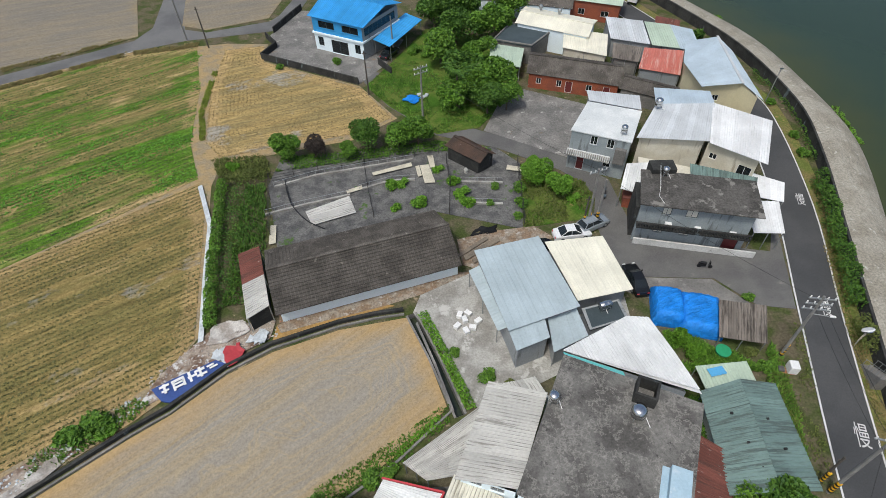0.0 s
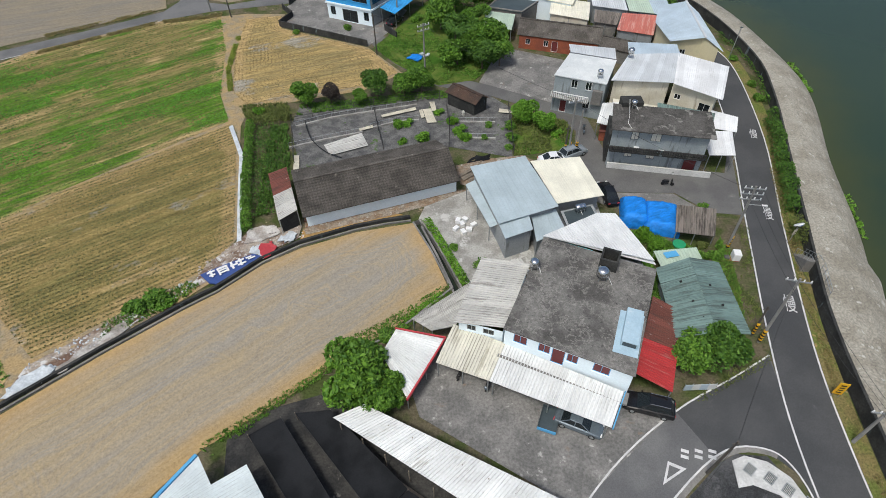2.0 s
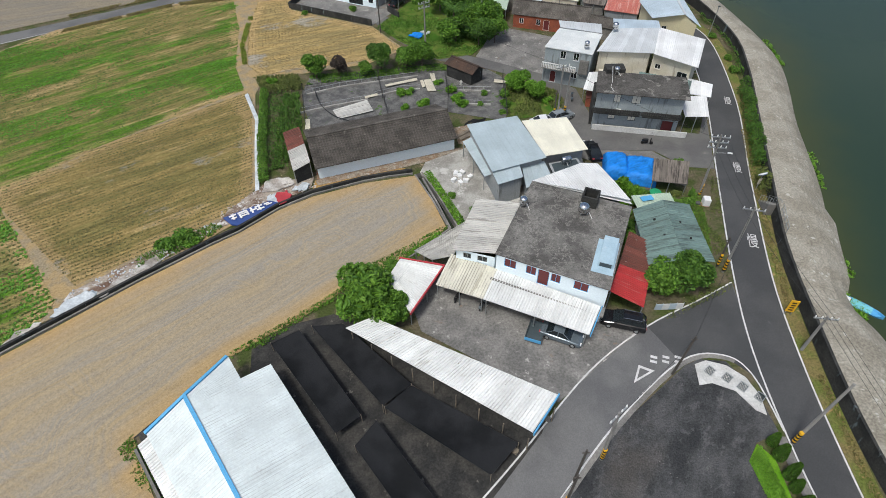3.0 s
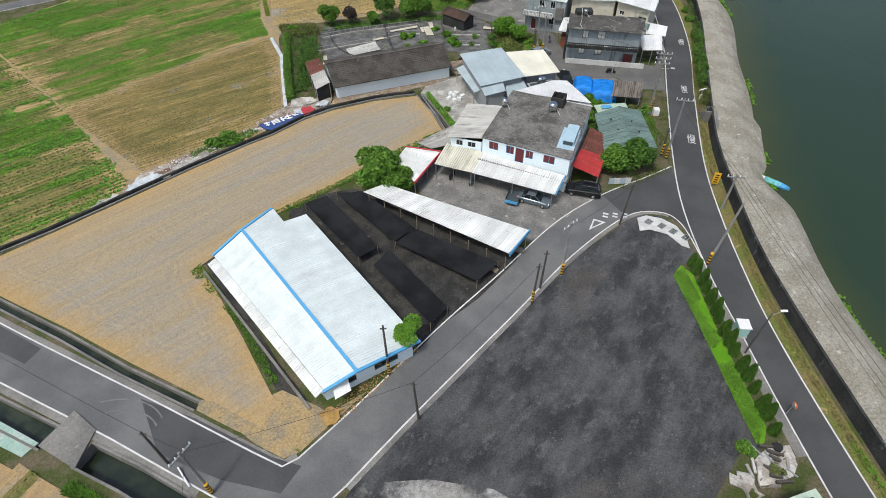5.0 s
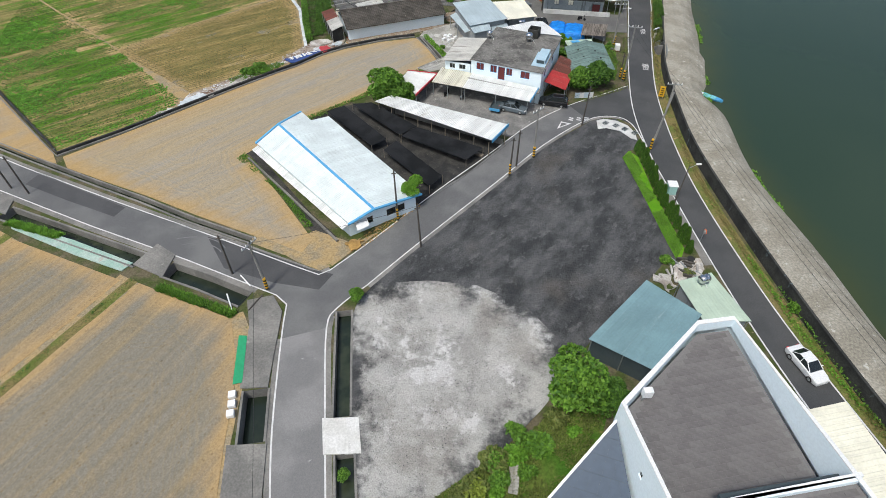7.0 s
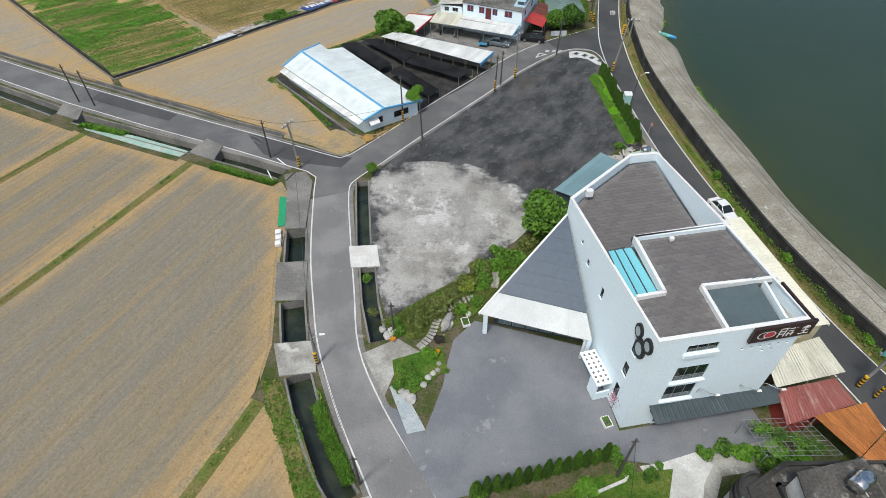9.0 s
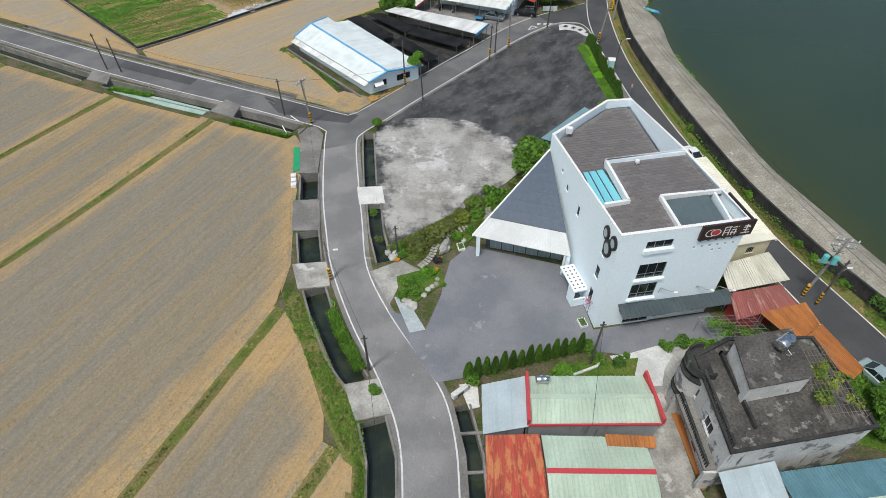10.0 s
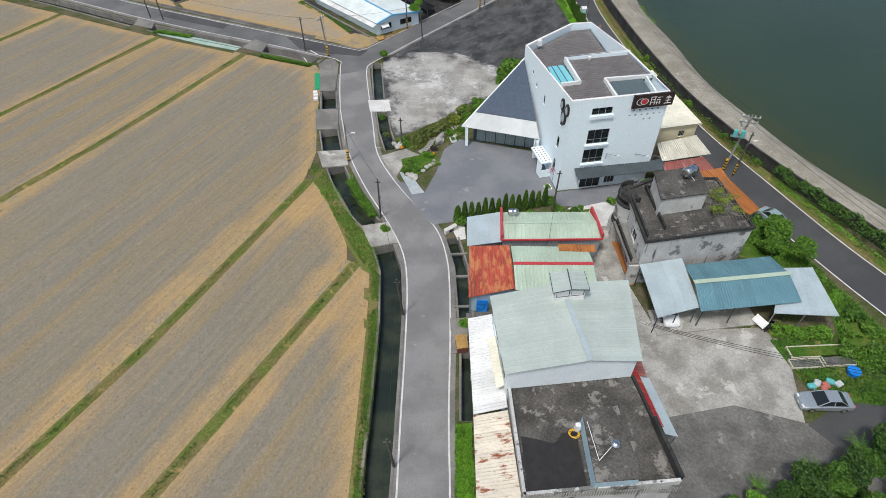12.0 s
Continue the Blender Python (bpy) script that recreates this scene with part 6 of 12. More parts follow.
def concrete_house():
    poly = ccw([(18.6, -82.7), (30.6, -81.2), (29.8, -72.8), (22.4, -72.6), (19.0, -74.2)])
    ob = flat_roof_house("concrete_house", poly, 6.6, "old two-storey concrete house with black-streaked render and a flat roof", M["wall_old"], M["roof_dark"], {0: [], 4: [(1.0, 3.9, 1.4, 1.3), (4.5, 3.9, 1.4, 1.3), (1.0, 0.9, 1.4, 1.3), (4.5, 0.2, 1.2, 2.1, "door")]}, 0.0)
    bm = bmesh.new()
    ring_out, ring_in = grown(poly, 0.18), grown(poly, -0.1)
    n = len(poly)
    for i in range(n):
        prism([ring_out[i], ring_out[(i + 1) % n], ring_in[(i + 1) % n], ring_in[i]], 6.723, 6.95, bm)
    part("coping", bm, M["concrete_black"], ob)
    # dark balustrades on the west edge of the roof and of the balcony
    for z, o in ((6.95, 0.0), (3.4, 0.9)):
        a, b = Vector((18.7 - o, -82.4, z)), Vector((18.8 - o, -76.0, z))
        rows = [(a.lerp(b, i / 26), a.lerp(b, i / 26) + Vector((0, 0, 0.55)), 0.06) for i in range(27)]
        for row in rows:
            part("baluster", tubes([row], 5), M["concrete_black"], ob)
        part("hand_rail", box_along(bmesh.new(), a + Vector((0, 0, 0.65)), b + Vector((0, 0, 0.65)), 0.2, 0.1), M["concrete_black"], ob)
    part("balcony", boxes((17.6, -82.6, 3.15, 18.9, -75.8, 3.4)), M["concrete_dark"], ob)
    for y0, y1 in ((-82.8, -82.55), (-75.9, -75.7)):
        part("balcony_wall", boxes((17.6, y0, 0, 18.7, y1, 3.15)), M["wall_old"], ob)
    # round stair tower
    for z0, z1, r in ((0, 2.6, 1.5), (3.3, 5.6, 1.6), (6.6, 7.4, 1.65)):
        bm = bmesh.new()
        k = 18
        for i in range(k):
            a0, a1 = math.radians(75 + 205 * i / k), math.radians(75 + 205 * (i + 1) / k)
            prism([(19.5 + q * math.cos(a), -74.8 + q * math.sin(a)) for q, a in ((r, a0), (r, a1), (r - 0.18, a1), (r - 0.18, a0))], z0, z1, bm)
        bmesh.ops.remove_doubles(bm, verts=bm.verts[:], dist=0.001)
        part("stair_wall", bm, M["wall_old"] if z0 < 6 else M["concrete_black"], ob)
    for z in (2.7, 5.7, 6.7):
        bm = bmesh.new()
        prism([(19.5 + 1.7 * math.cos(math.radians(75 + 205 * i / 16)), -74.8 + 1.7 * math.sin(math.radians(75 + 205 * i / 16))) for i in range(17)], z - 0.12, z + 0.12, bm)
        part("stair_landing", bm, M["concrete_black"], ob)
    bm = boxes((21.0, -81.0, 6.73, 21.2, -74.0, 7.2), (21.0, -74.2, 6.73, 22.2, -74.0, 7.2))
    part("roof_step", bm, M["concrete_black"], ob)
    pent = flat_roof_house("stair_house", [(21.6, -74.2), (26.6, -73.4), (26.2, -77.9), (20.9, -78.7)], 2.3, "pale rendered stair house on the flat roof", M["whitewash"], M["roof_dark"], None, 0.0, category="rooftop hut")
    pent.matrix_basis = pose(0, 0, 6.73)
    tank(25.0, -75.2, 9.14, 0.55, 1.8, lying=True, turn=30)
    global ROOF_TRELLIS
    net = ROOF_TRELLIS = thing("roof_trellis", "wire trellis with sparse climbing plants on the roof", "trellis")
    rows = []
    for i in range(10):
        rows.append(((26.4 + 0.35 * i, -80.9, 7.9), (26.9 + 0.3 * i, -74.5, 8.0), 0.02))
        rows.append(((26.3, -80.6 + 0.65 * i, 7.9), (30.0, -80.4 + 0.65 * i, 7.9), 0.02))
    rows += [((x, y, 6.74), (x, y, 7.9), 0.03) for x, y in ((26.4, -80.8), (30.0, -80.6), (29.6, -74.6), (26.6, -77.8))]
    for row in rows:
        part("rod", tubes([row], 4), M["wood"], net)


def tank(x, y, z, r, h, lying=False, turn=0.0):
    """A stainless steel water tank on a small stand."""
    ob = thing("water_tank", "shiny stainless steel rooftop water tank", "water tank", (x, y, z), turn, "rooftop water tanks")
    bm = bmesh.new()
    prof = [(0.0, 0.0), (r * 0.8, 0.0), (r, r * 0.2), (r, h * 0.3), (r * 1.03, h * 0.32), (r, h * 0.34), (r, h * 0.65), (r * 1.03, h * 0.67), (r, h * 0.69), (r, h * 0.85), (r * 0.55, h * 0.97), (r * 0.25, h), (0.0, h * 1.02)]
    rings = [[bm.verts.new((q * math.cos(2 * math.pi * i / 18), q * math.sin(2 * math.pi * i / 18), v + 0.35)) for i in range(18)] for q, v in prof[1:-1]]
    for r0, r1 in zip(rings, rings[1:]):
        for i in range(18):
            bm.faces.new((r0[i], r0[(i + 1) % 18], r1[(i + 1) % 18], r1[i]))
    bm.faces.new(rings[0][::-1])
    bm.faces.new(rings[-1])
    if lying:
        bmesh.ops.transform(bm, matrix=Matrix.Translation((-h / 2, 0, r + 0.35)) @ pose(0, 0, 0, 0, 90, 0) @ Matrix.Translation((0, 0, -0.35)), verts=bm.verts)
    for f in bm.faces:
        f.smooth = True
    part("tank", bm, M["steel"], ob)
    w = h * 0.35 if lying else r * 0.65
    for b in (-1, 1):
        for a in (-1, 1):
            part("leg", tubes([((a * w, b * r * 0.7, 0), (a * w, b * r * 0.7, 0.42), 0.035)]), M["galv"], ob)
        part("cross_rail", tubes([((-w, b * r * 0.7, 0.38), (w, b * r * 0.7, 0.38), 0.03)]), M["galv"], ob)
    part("pipe", tubes([((r * 0.9 if not lying else 0, 0.05, 0.4), ((r * 1.4) if not lying else 0, -r * 1.6, 0.03), 0.03)]), M["white_paint"], ob)
    return ob


concrete_house()

# carports south of the concrete house
lean_roof("carport", (18.6, -82.9, 3.5), (23.5, -82.2, 3.5), (23.3, -88.6, 2.9), (18.6, -89.7, 2.9), "pale blue metal carport roof on dark posts", M["tin_blue"], "carport", pitch=1.1, post_mat=M["dark_metal"])
cp = lean_roof("carport", (23.5, -83.0, 3.2), (33.4, -82.2, 3.2), (33.6, -85.5, 4.0), (23.3, -86.2, 4.0), "teal corrugated carport roof with a pale ridge", M["tin_teal"], "carport", posts=False, pitch=0.28)
part("roof", rib_roof(bmesh.new(), (23.3, -86.2, 4.0), (33.6, -85.5, 4.0), (33.8, -88.6, 3.1), (23.1, -89.3, 3.1), 0.28), M["tin_teal"], cp)
part("ridge_cap", box_along(bmesh.new(), (23.2, -86.2, 4.12), (33.7, -85.5, 4.12), 0.5, 0.08), M["tin_green"], cp)
for x in (23.6, 27.0, 33.2):
    part("post", tubes([((x, -88.9 + (x - 23.6) * 0.06, 0), (x, -88.9 + (x - 23.6) * 0.06, 3.0), 0.07)]), M["dark_metal"], cp)
shell(cp, ccw([(23.8, -86.4), (31.2, -86.0), (31.0, -83.2), (23.8, -83.6)]), 0, 2.9, M["wall_cream"])
part("threshold", slab(bmesh.new(), [(19.2, -89.9, 0.18), (23.4, -89.6, 0.18), (30.4, -89.0, 0.18), (30.2, -86.2, 0.18), (19.2, -86.6, 0.18)], 0.16), M["concrete"], cp)
lean_roof("shed_roof", (34.0, -83.8, 3.0), (37.4, -83.9, 3.0), (37.0, -90.3, 2.7), (30.6, -89.6, 2.7), "pale grey-blue sheet roof", M["tin_blue"], pitch=0.8)


# row of low houses by the lane
def low_rows():
    a = gable_house("green_roof_house", [(4.9, -73.2), (15.4, -73.7), (15.5, -78.3), (4.3, -77.8)], 3.0, 3.5, "single-storey house with a pale green ribbed roof and red parapets", M["wall_grey"], M["tin_green"], along=2, over=0.1)
    for x0, y0, x1, y1 in ((4.7, -73.1, 4.2, -77.9), (15.5, -73.6, 15.7, -78.4)):
        part("end_parapet", box_along(bmesh.new(), (x0, y0, 3.9), (x1, y1, 3.9), 0.25, 0.9), M["red_paint"], a, "red painted parapet")
    part("edge_trim", box_along(bmesh.new(), (4.2, -78.0, 3.25), (15.6, -78.45, 3.25), 0.14, 0.22), M["red_paint"], a, "red painted edge")
    tank(6.0, -74.0, 3.15, 0.38, 1.3, True, 0)
    lean_roof("annex_roof", (0.5, -73.9, 3.2), (4.6, -73.2, 3.2), (4.2, -78.0, 2.9), (0.2, -78.5, 2.9), "pale blue-grey flat sheet roof of an annex", M["tin_blue"], pitch=1.2, walls=M["wall_grey"])
    lean_roof("shed_roof", (0.4, -78.7, 3.1), (5.0, -78.8, 3.1), (4.9, -85.0, 2.8), (-0.2, -86.0, 2.8), "rusted red-orange tin roof", M["tin_redorange"], pitch=0.24, walls=M["wall_blue"])
    b = gable_house("green_roof_house", [(5.2, -79.0), (13.6, -79.6), (13.4, -85.8), (4.9, -85.4)], 3.0, 3.6, "low house with pale green sheet roof and a red ridge", M["wall_grey"], M["tin_green"], along=2, over=0.1, cap=M["red_paint"])
    lean_roof("shed_roof", (10.4, -79.2, 3.4), (14.5, -79.6, 3.4), (14.4, -80.6, 3.3), (10.4, -80.2, 3.3), "narrow orange rusted roof strip", M["tin_orange"], posts=False)


low_rows()


def workshop():
    poly = [(2.1, -98.0), (13.3, -97.3), (14.6, -88.8), (1.8, -90.0)]
    ob = thing("workshop", "tall sage-green metal workshop with pale blue walls", "workshop")
    kw = dict(frame_mat=M["galv"], bars=2)
    wall_part(ob, poly[0], poly[1], 0, 7.4, M["wall_pale"])
    wall_part(ob, poly[1], poly[2], 0, 7.4, M["wall_pale"])
    wall_part(ob, poly[2], poly[3], 0, 7.4, M["wall_pale"])
    wall_part(ob, poly[3], poly[0], 0, 7.4, M["wall_pale"], [(1.0, 4.6, 2.2, 1.6), (4.6, 4.6, 2.6, 1.6)], **kw)
    r0, r1 = (9.0, -97.8, 8.2), (7.9, -89.15, 8.2)
    part("roof", rib_roof(bmesh.new(), r1, r0, (1.8, -98.3, 7.5), (1.4, -89.8, 7.5), 0.5, 0.008), M["tin_sage"], ob)
    part("roof", rib_roof(bmesh.new(), r0, r1, (14.9, -88.5, 7.5), (13.6, -97.6, 7.5), 0.5, 0.008), M["tin_sage"], ob)
    part("gable", slab(bmesh.new(), [(2.1, -98.02, 7.4), (13.3, -97.32, 7.4), (9.0, -97.6, 8.1)], 0.05), M["wall_pale"], ob)
    bm = bmesh.new()
    bm.faces.new([bm.verts.new(v) for v in ((2.1, -98.0, 7.4), (13.3, -97.3, 7.4), (9.0, -97.57, 8.1))])
    part("gable_wall", bm, M["wall_pale"], ob)
    part("ridge_cap", box_along(bmesh.new(), (9.0, -97.8, 8.29), (8.3, -91.0, 8.29), 0.45, 0.06), M["tin_blue"], ob)
    cu = thing("roof_monitor", "glazed roof monitor with a small gabled sheet roof", "roof monitor")
    q = [(7.1, -91.3), (9.9, -91.1), (9.9, -89.4), (7.1, -89.5)]
    shell(cu, q, 7.7, 9.7, M["white_paint"], {0: [(0.12, 8.6, 1.25, 0.95), (1.48, 8.6, 1.25, 0.95)], 3: [(0.2, 8.6, 1.4, 0.95)]}, bars=0, pane_mat=M["white_paint"], frame_mat=M["dark_metal"], sill=False)
    part("roof", rib_roof(bmesh.new(), (8.4, -91.5, 10.0), (8.5, -89.1, 10.0), (10.1, -89.1, 9.75), (10.1, -91.4, 9.75), 0.5, 0.02), M["tin_sage"], cu)
    part("roof", rib_roof(bmesh.new(), (8.5, -89.1, 10.0), (8.4, -91.5, 10.0), (6.8, -91.6, 9.75), (6.9, -89.2, 9.75), 0.5, 0.02), M["tin_sage"], cu)
    for a0, b0 in (((6.8, -91.6, 9.7), (8.4, -91.5, 9.95)), ((8.4, -91.5, 9.95), (10.1, -91.4, 9.7)), ((6.8, -91.6, 9.7), (6.9, -89.2, 9.7)), ((10.1, -91.4, 9.7), (10.1, -89.1, 9.7)), ((8.4, -91.5, 10.06), (8.5, -89.1, 10.06))):
        part("trim", tubes([(a0, b0, 0.06)]), M["dark_metal"], cu)
    # flat-roofed house joined to its south side
    h = flat_roof_house("flat_roof_house", [(2.4, -97.95), (2.4, -107.2), (14.4, -106.6), (13.8, -101.6), (13.3, -97.3)][::-1], 4.5, "house with a stained dark concrete roof terrace", M["wall_old"], M["roof_dark"], None, 0.0)
    bm = bmesh.new()
    box_along(bm, (2.35, -98.2, 5.2), (2.35, -107.3, 5.2), 0.25, 0.7)
    box_along(bm, (2.3, -107.2, 5.2), (14.4, -106.7, 5.2), 0.25, 0.7)
    part("parapet", bm, M["wall_old"], h)
    part("parapet", box_along(bmesh.new(), (13.9, -101.6, 5.5), (14.5, -106.6, 5.5), 0.3, 1.0), M["concrete_black"], h)
    part("parapet", box_along(bmesh.new(), (13.4, -97.4, 5.0), (13.95, -101.6, 5.0), 0.2, 0.4), M["concrete_black"], h)
    rows = [((2.5 + 0.2 * i, -107.35, 4.6), (2.5 + 0.2 * i, -107.35, 5.25), 0.05) for i in range(59)]
    part("balustrade", tubes(rows, 5), M["concrete"], h)
    st = flat_roof_house("stair_house", [(7.6, -107.0), (10.9, -106.9), (10.6, -101.3), (7.8, -101.6)], 1.9, "rooftop room with pale blue wall and concrete top", M["wall_blue"], M["roof_dark"], None, 0.0, category="rooftop hut")
    st.matrix_basis = pose(0, 0, 4.62)
    wet = patch("wet_patch", [(2.8, -102.4), (4.4, -102.8), (5.4, -103.2), (6.2, -102.3), (7.4, -102.2), (7.3, -106.8), (2.7, -106.9)], 4.645, M["wet"], "wet dark patch on the roof", "wet patch", 1.0, 0.0, rim=0.01)
    t = thing("rooftop_fan", "galvanised turbine vent on the roof", "vent", (9.5, -104.6, 6.65))
    bm = bmesh.new()
    bmesh.ops.create_uvsphere(bm, u_segments=16, v_segments=8, radius=0.4, matrix=Matrix.Translation((0, 0, 0.55)) @ Matrix.Diagonal((1, 1, 0.7, 1)))
    part("turbine", bm, M["steel"], t)
    part("stem", tubes([((0, 0, 0), (0, 0, 0.4), 0.16)]), M["galv"], t)
    part("cable", tubes([((-0.2, 0, 0.2), (-1.4, -1.0, 0.04), 0.03), ((-1.4, -1.0, 0.04), (-1.6, 2.2, 0.04), 0.03)]), M["white_paint"], t)
    hose = thing("garden_hose", "coiled yellow garden hose hung on the wall", "hose")
    bm = bmesh.new()
    for k in range(3):
        pts = [(7.0 + 0.4 * math.cos(a * 0.5236) + 0.08 * k, -102.6 - 0.35 * math.sin(a * 0.5236), 5.2 - 0.12 * k) for a in range(13)]
        for p, q2 in zip(pts, pts[1:]):
            tube(bm, p, q2, 0.03, n=5, cap=False)
    part("coil", bm, M["yellow_paint"], hose)
    bx = thing("meter_box", "white plastic box on the rooftop wall", "box")
    part("case", bevelled(7.15, -102.5, 5.2, 7.55, -102.1, 6.0, 0.03), M["white_paint"], bx)
    # canopies along both sides
    lean_roof("canopy", (1.9, -88.9, 3.6), (2.2, -99.2, 3.6), (-0.8, -99.4, 3.0), (-0.5, -88.9, 3.0), "long white ribbed canopy beside the lane", M["tin_bare"], pitch=0.3)
    lean_roof("canopy", (2.2, -99.4, 3.5), (2.4, -112, 3.5), (-1.4, -112, 2.9), (-0.8, -99.5, 2.9), "white canopy streaked with rust", M["tin_rustwhite"], pitch=0.3)
    lean_roof("awning", (1.75, -92.6, 5.0), (2.0, -97.8, 5.0), (1.3, -97.9, 4.6), (1.0, -92.6, 4.6), "narrow cream awning under the windows", M["tin_cream"], posts=False)
    lean_roof("awning", (13.5, -96.2, 4.4), (14.2, -101.8, 4.4), (15.0, -101.8, 3.9), (14.3, -96.1, 3.9), "dark red ribbed wall awning", M["tin_red"], posts=False, pitch=0.2)
    lean_roof("awning", (14.5, -96.4, 3.2), (15.0, -102.0, 3.2), (16.4, -102.2, 2.8), (15.7, -96.5, 2.8), "grey ribbed awning on posts", M["tin_blue"], pitch=0.8)
    lean_roof("awning", (14.4, -92.0, 3.4), (13.9, -96.3, 3.4), (15.4, -96.4, 3.0), (15.4, -92.0, 3.0), "rusty brown tin awning", M["tin_brick"], pitch=0.3)


g = Nodes("wet_concrete")
M["wet"] = g.done(g.shade((0.028, 0.026, 0.024), g.noise(1.5, 5), 0.75, 1.3), 0.35, None, spec=0.5)
workshop()

# ---- farm in the middle: poultry house, sheds, farmhouse ----


def poultry_farm():
    ob = thing("poultry_house", "long white-roofed poultry house with blue ridge and trim", "poultry house")
    shell(ob, ccw([(-26.7, 0.25), (-12.75, -16.6), (-4.6, -11.9), (-17.9, 6.7), (-20.2, 5.1), (-21.9, 7.3), (-24.2, 3.4)]), 0, 2.2, M["wall_white"], {1: [(0.9, 0.8, 2.4, 1.1), (5.2, 0.8, 2.6, 1.1)]}, frame_mat=M["galv"])
    r0, r1, rm = (-24.3, 3.4, 3.6), (-9.7, -15.6, 3.6), (-23.8, 2.75, 3.6)
    part("roof", rib_roof(bmesh.new(), r0, r1, (-12.6, -16.9, 2.4), (-27.2, 0.55, 2.4), 0.36, 0.014), M["tin_clean"], ob)
    part("roof", rib_roof(bmesh.new(), r1, rm, (-17.8, 7.4, 2.31), (-3.9, -11.6, 2.4), 0.36, 0.014), M["tin_clean"], ob)
    part("roof", rib_roof(bmesh.new(), rm, r0, (-21.83, 8.0, 2.79), (-20.1, 5.6, 2.82), 0.36, 0.014), M["tin_clean"], ob)
    part("ridge_cap", box_along(bmesh.new(), (-24.4, 3.5, 3.7), (-9.6, -15.7, 3.7), 0.34, 0.06), M["blue_paint"], ob, "sky-blue ridge cap")
    bm = bmesh.new()
    for p, q in (((-12.7, -17.1, 2.5), (-9.6, -15.8, 3.7)), ((-9.6, -15.8, 3.7), (-3.8, -11.7, 2.5)), ((-27.4, 0.65, 2.5), (-24.4, 3.6, 3.7)), ((-24.4, 3.6, 3.7), (-22.0, 8.1, 2.9))):
        part("barge_board", box_along(bmesh.new(), p, q, 0.3, 0.2), M["blue_paint"], ob, "sky-blue painted barge board")
    for p, q, r in (((-12.75, -16.6, 2.2), (-4.6, -11.9, 2.2), (-9.4, -14.7, 3.5)),):
        bm = bmesh.new()
        bm.faces.new([bm.verts.new(v) for v in (p, q, r)])
        part("gable", bm, M["wall_white"], ob)
    lean_roof("eave_roof", (-27.1, 0.45, 2.2), (-12.7, -16.8, 2.2), (-13.4, -17.4, 1.9), (-27.9, -0.2, 1.9), "grey lower sheet along the poultry house eave", M["tin_white"], posts=False, pitch=0.3)
    sh = lean_roof("open_shed", (-8.4, 12.4, 2.7), (8.9, 3.2, 2.7), (6.2, -0.1, 2.3), (-11.1, 11.4, 2.3), "long open-sided shed with a white ribbed roof", M["tin_white"], "shed", posts=False, pitch=0.3)
    part("end_trim", box_along(bmesh.new(), (9.0, 3.3, 2.78), (6.3, -0.2, 2.38), 0.12, 0.5), M["blue_paint"], sh, "blue sheet end")
    for i in range(9):
        p = Vector((-10.4, 10.8)).lerp(Vector((5.8, -0.6)), i / 8)
        q = Vector((-8.2, 11.6)).lerp(Vector((8.4, 2.0)), i / 8)
        part("post", tubes([((p.x, p.y, 0), (p.x, p.y, 2.25), 0.06)]), M["wood"], sh)
        part("post", tubes([((q.x, q.y, 0), (q.x, q.y, 2.6), 0.06)]), M["wood"], sh)
    part("back_wall", box_along(bmesh.new(), (-8.0, 11.4, 1.0), (8.2, 1.9, 1.0), 0.12, 1.0), M["concrete_dark"], sh)
    part("feed_trough", box_along(bmesh.new(), (-9.5, 9.2, 0.35), (5.0, -0.9, 0.35), 0.5, 0.3), M["wood"], sh)
    # shade nets over the runs
    for quad, lab in (
        ([(-18.6, 10.4), (-16.0, 12.0), (-8.9, 2.4), (-11.0, 0.7)], "a"),
        ([(-9.2, -0.5), (-7.5, 1.9), (-1.0, -6.8), (-2.8, -8.9)], "b"),
        ([(-14.8, 12.4), (-11.6, 12.6), (-4.4, 5.4), (-7.0, 3.3)], "c"),
        ([(-6.8, 3.1), (-4.4, 5.3), (5.0, -0.6), (2.4, -3.3)], "d"),
    ):
        net = thing("shade_net", "sagging black shade net stretched over the poultry run", "shade net", group="shade nets")
        bm = bmesh.new()
        k = 14
        grid = [[None] * (k + 1) for _ in range(k + 1)]
        p = [Vector(v) for v in quad]
        for i in range(k + 1):
            for j in range(k + 1):
                u, v = i / k, j / k
                q = p[0].lerp(p[1], u).lerp(p[3].lerp(p[2], u), v)
                z = 1.35 - 0.4 * math.sin(math.pi * u) * math.sin(math.pi * v) + 0.14 * noise.noise((q.x * 0.8, q.y * 0.8, 5))
                grid[i][j] = bm.verts.new((q.x, q.y, z))
        for i in range(k):
            for j in range(k):
                bm.faces.new((grid[i][j], grid[i + 1][j], grid[i + 1][j + 1], grid[i][j + 1]))
        for f in bm.faces:
            f.smooth = True
        part("net", bm, M["net"], net)
        for v in quad:
            part("stake", tubes([((v[0], v[1], 0), (v[0], v[1], 1.5), 0.04)]), M["wood"], net)
        part("rope", tubes([((*quad[i], 1.37), (*quad[(i + 1) % 4], 1.37), 0.02) for i in range(4)], 4), M["black"], net)


poultry_farm()


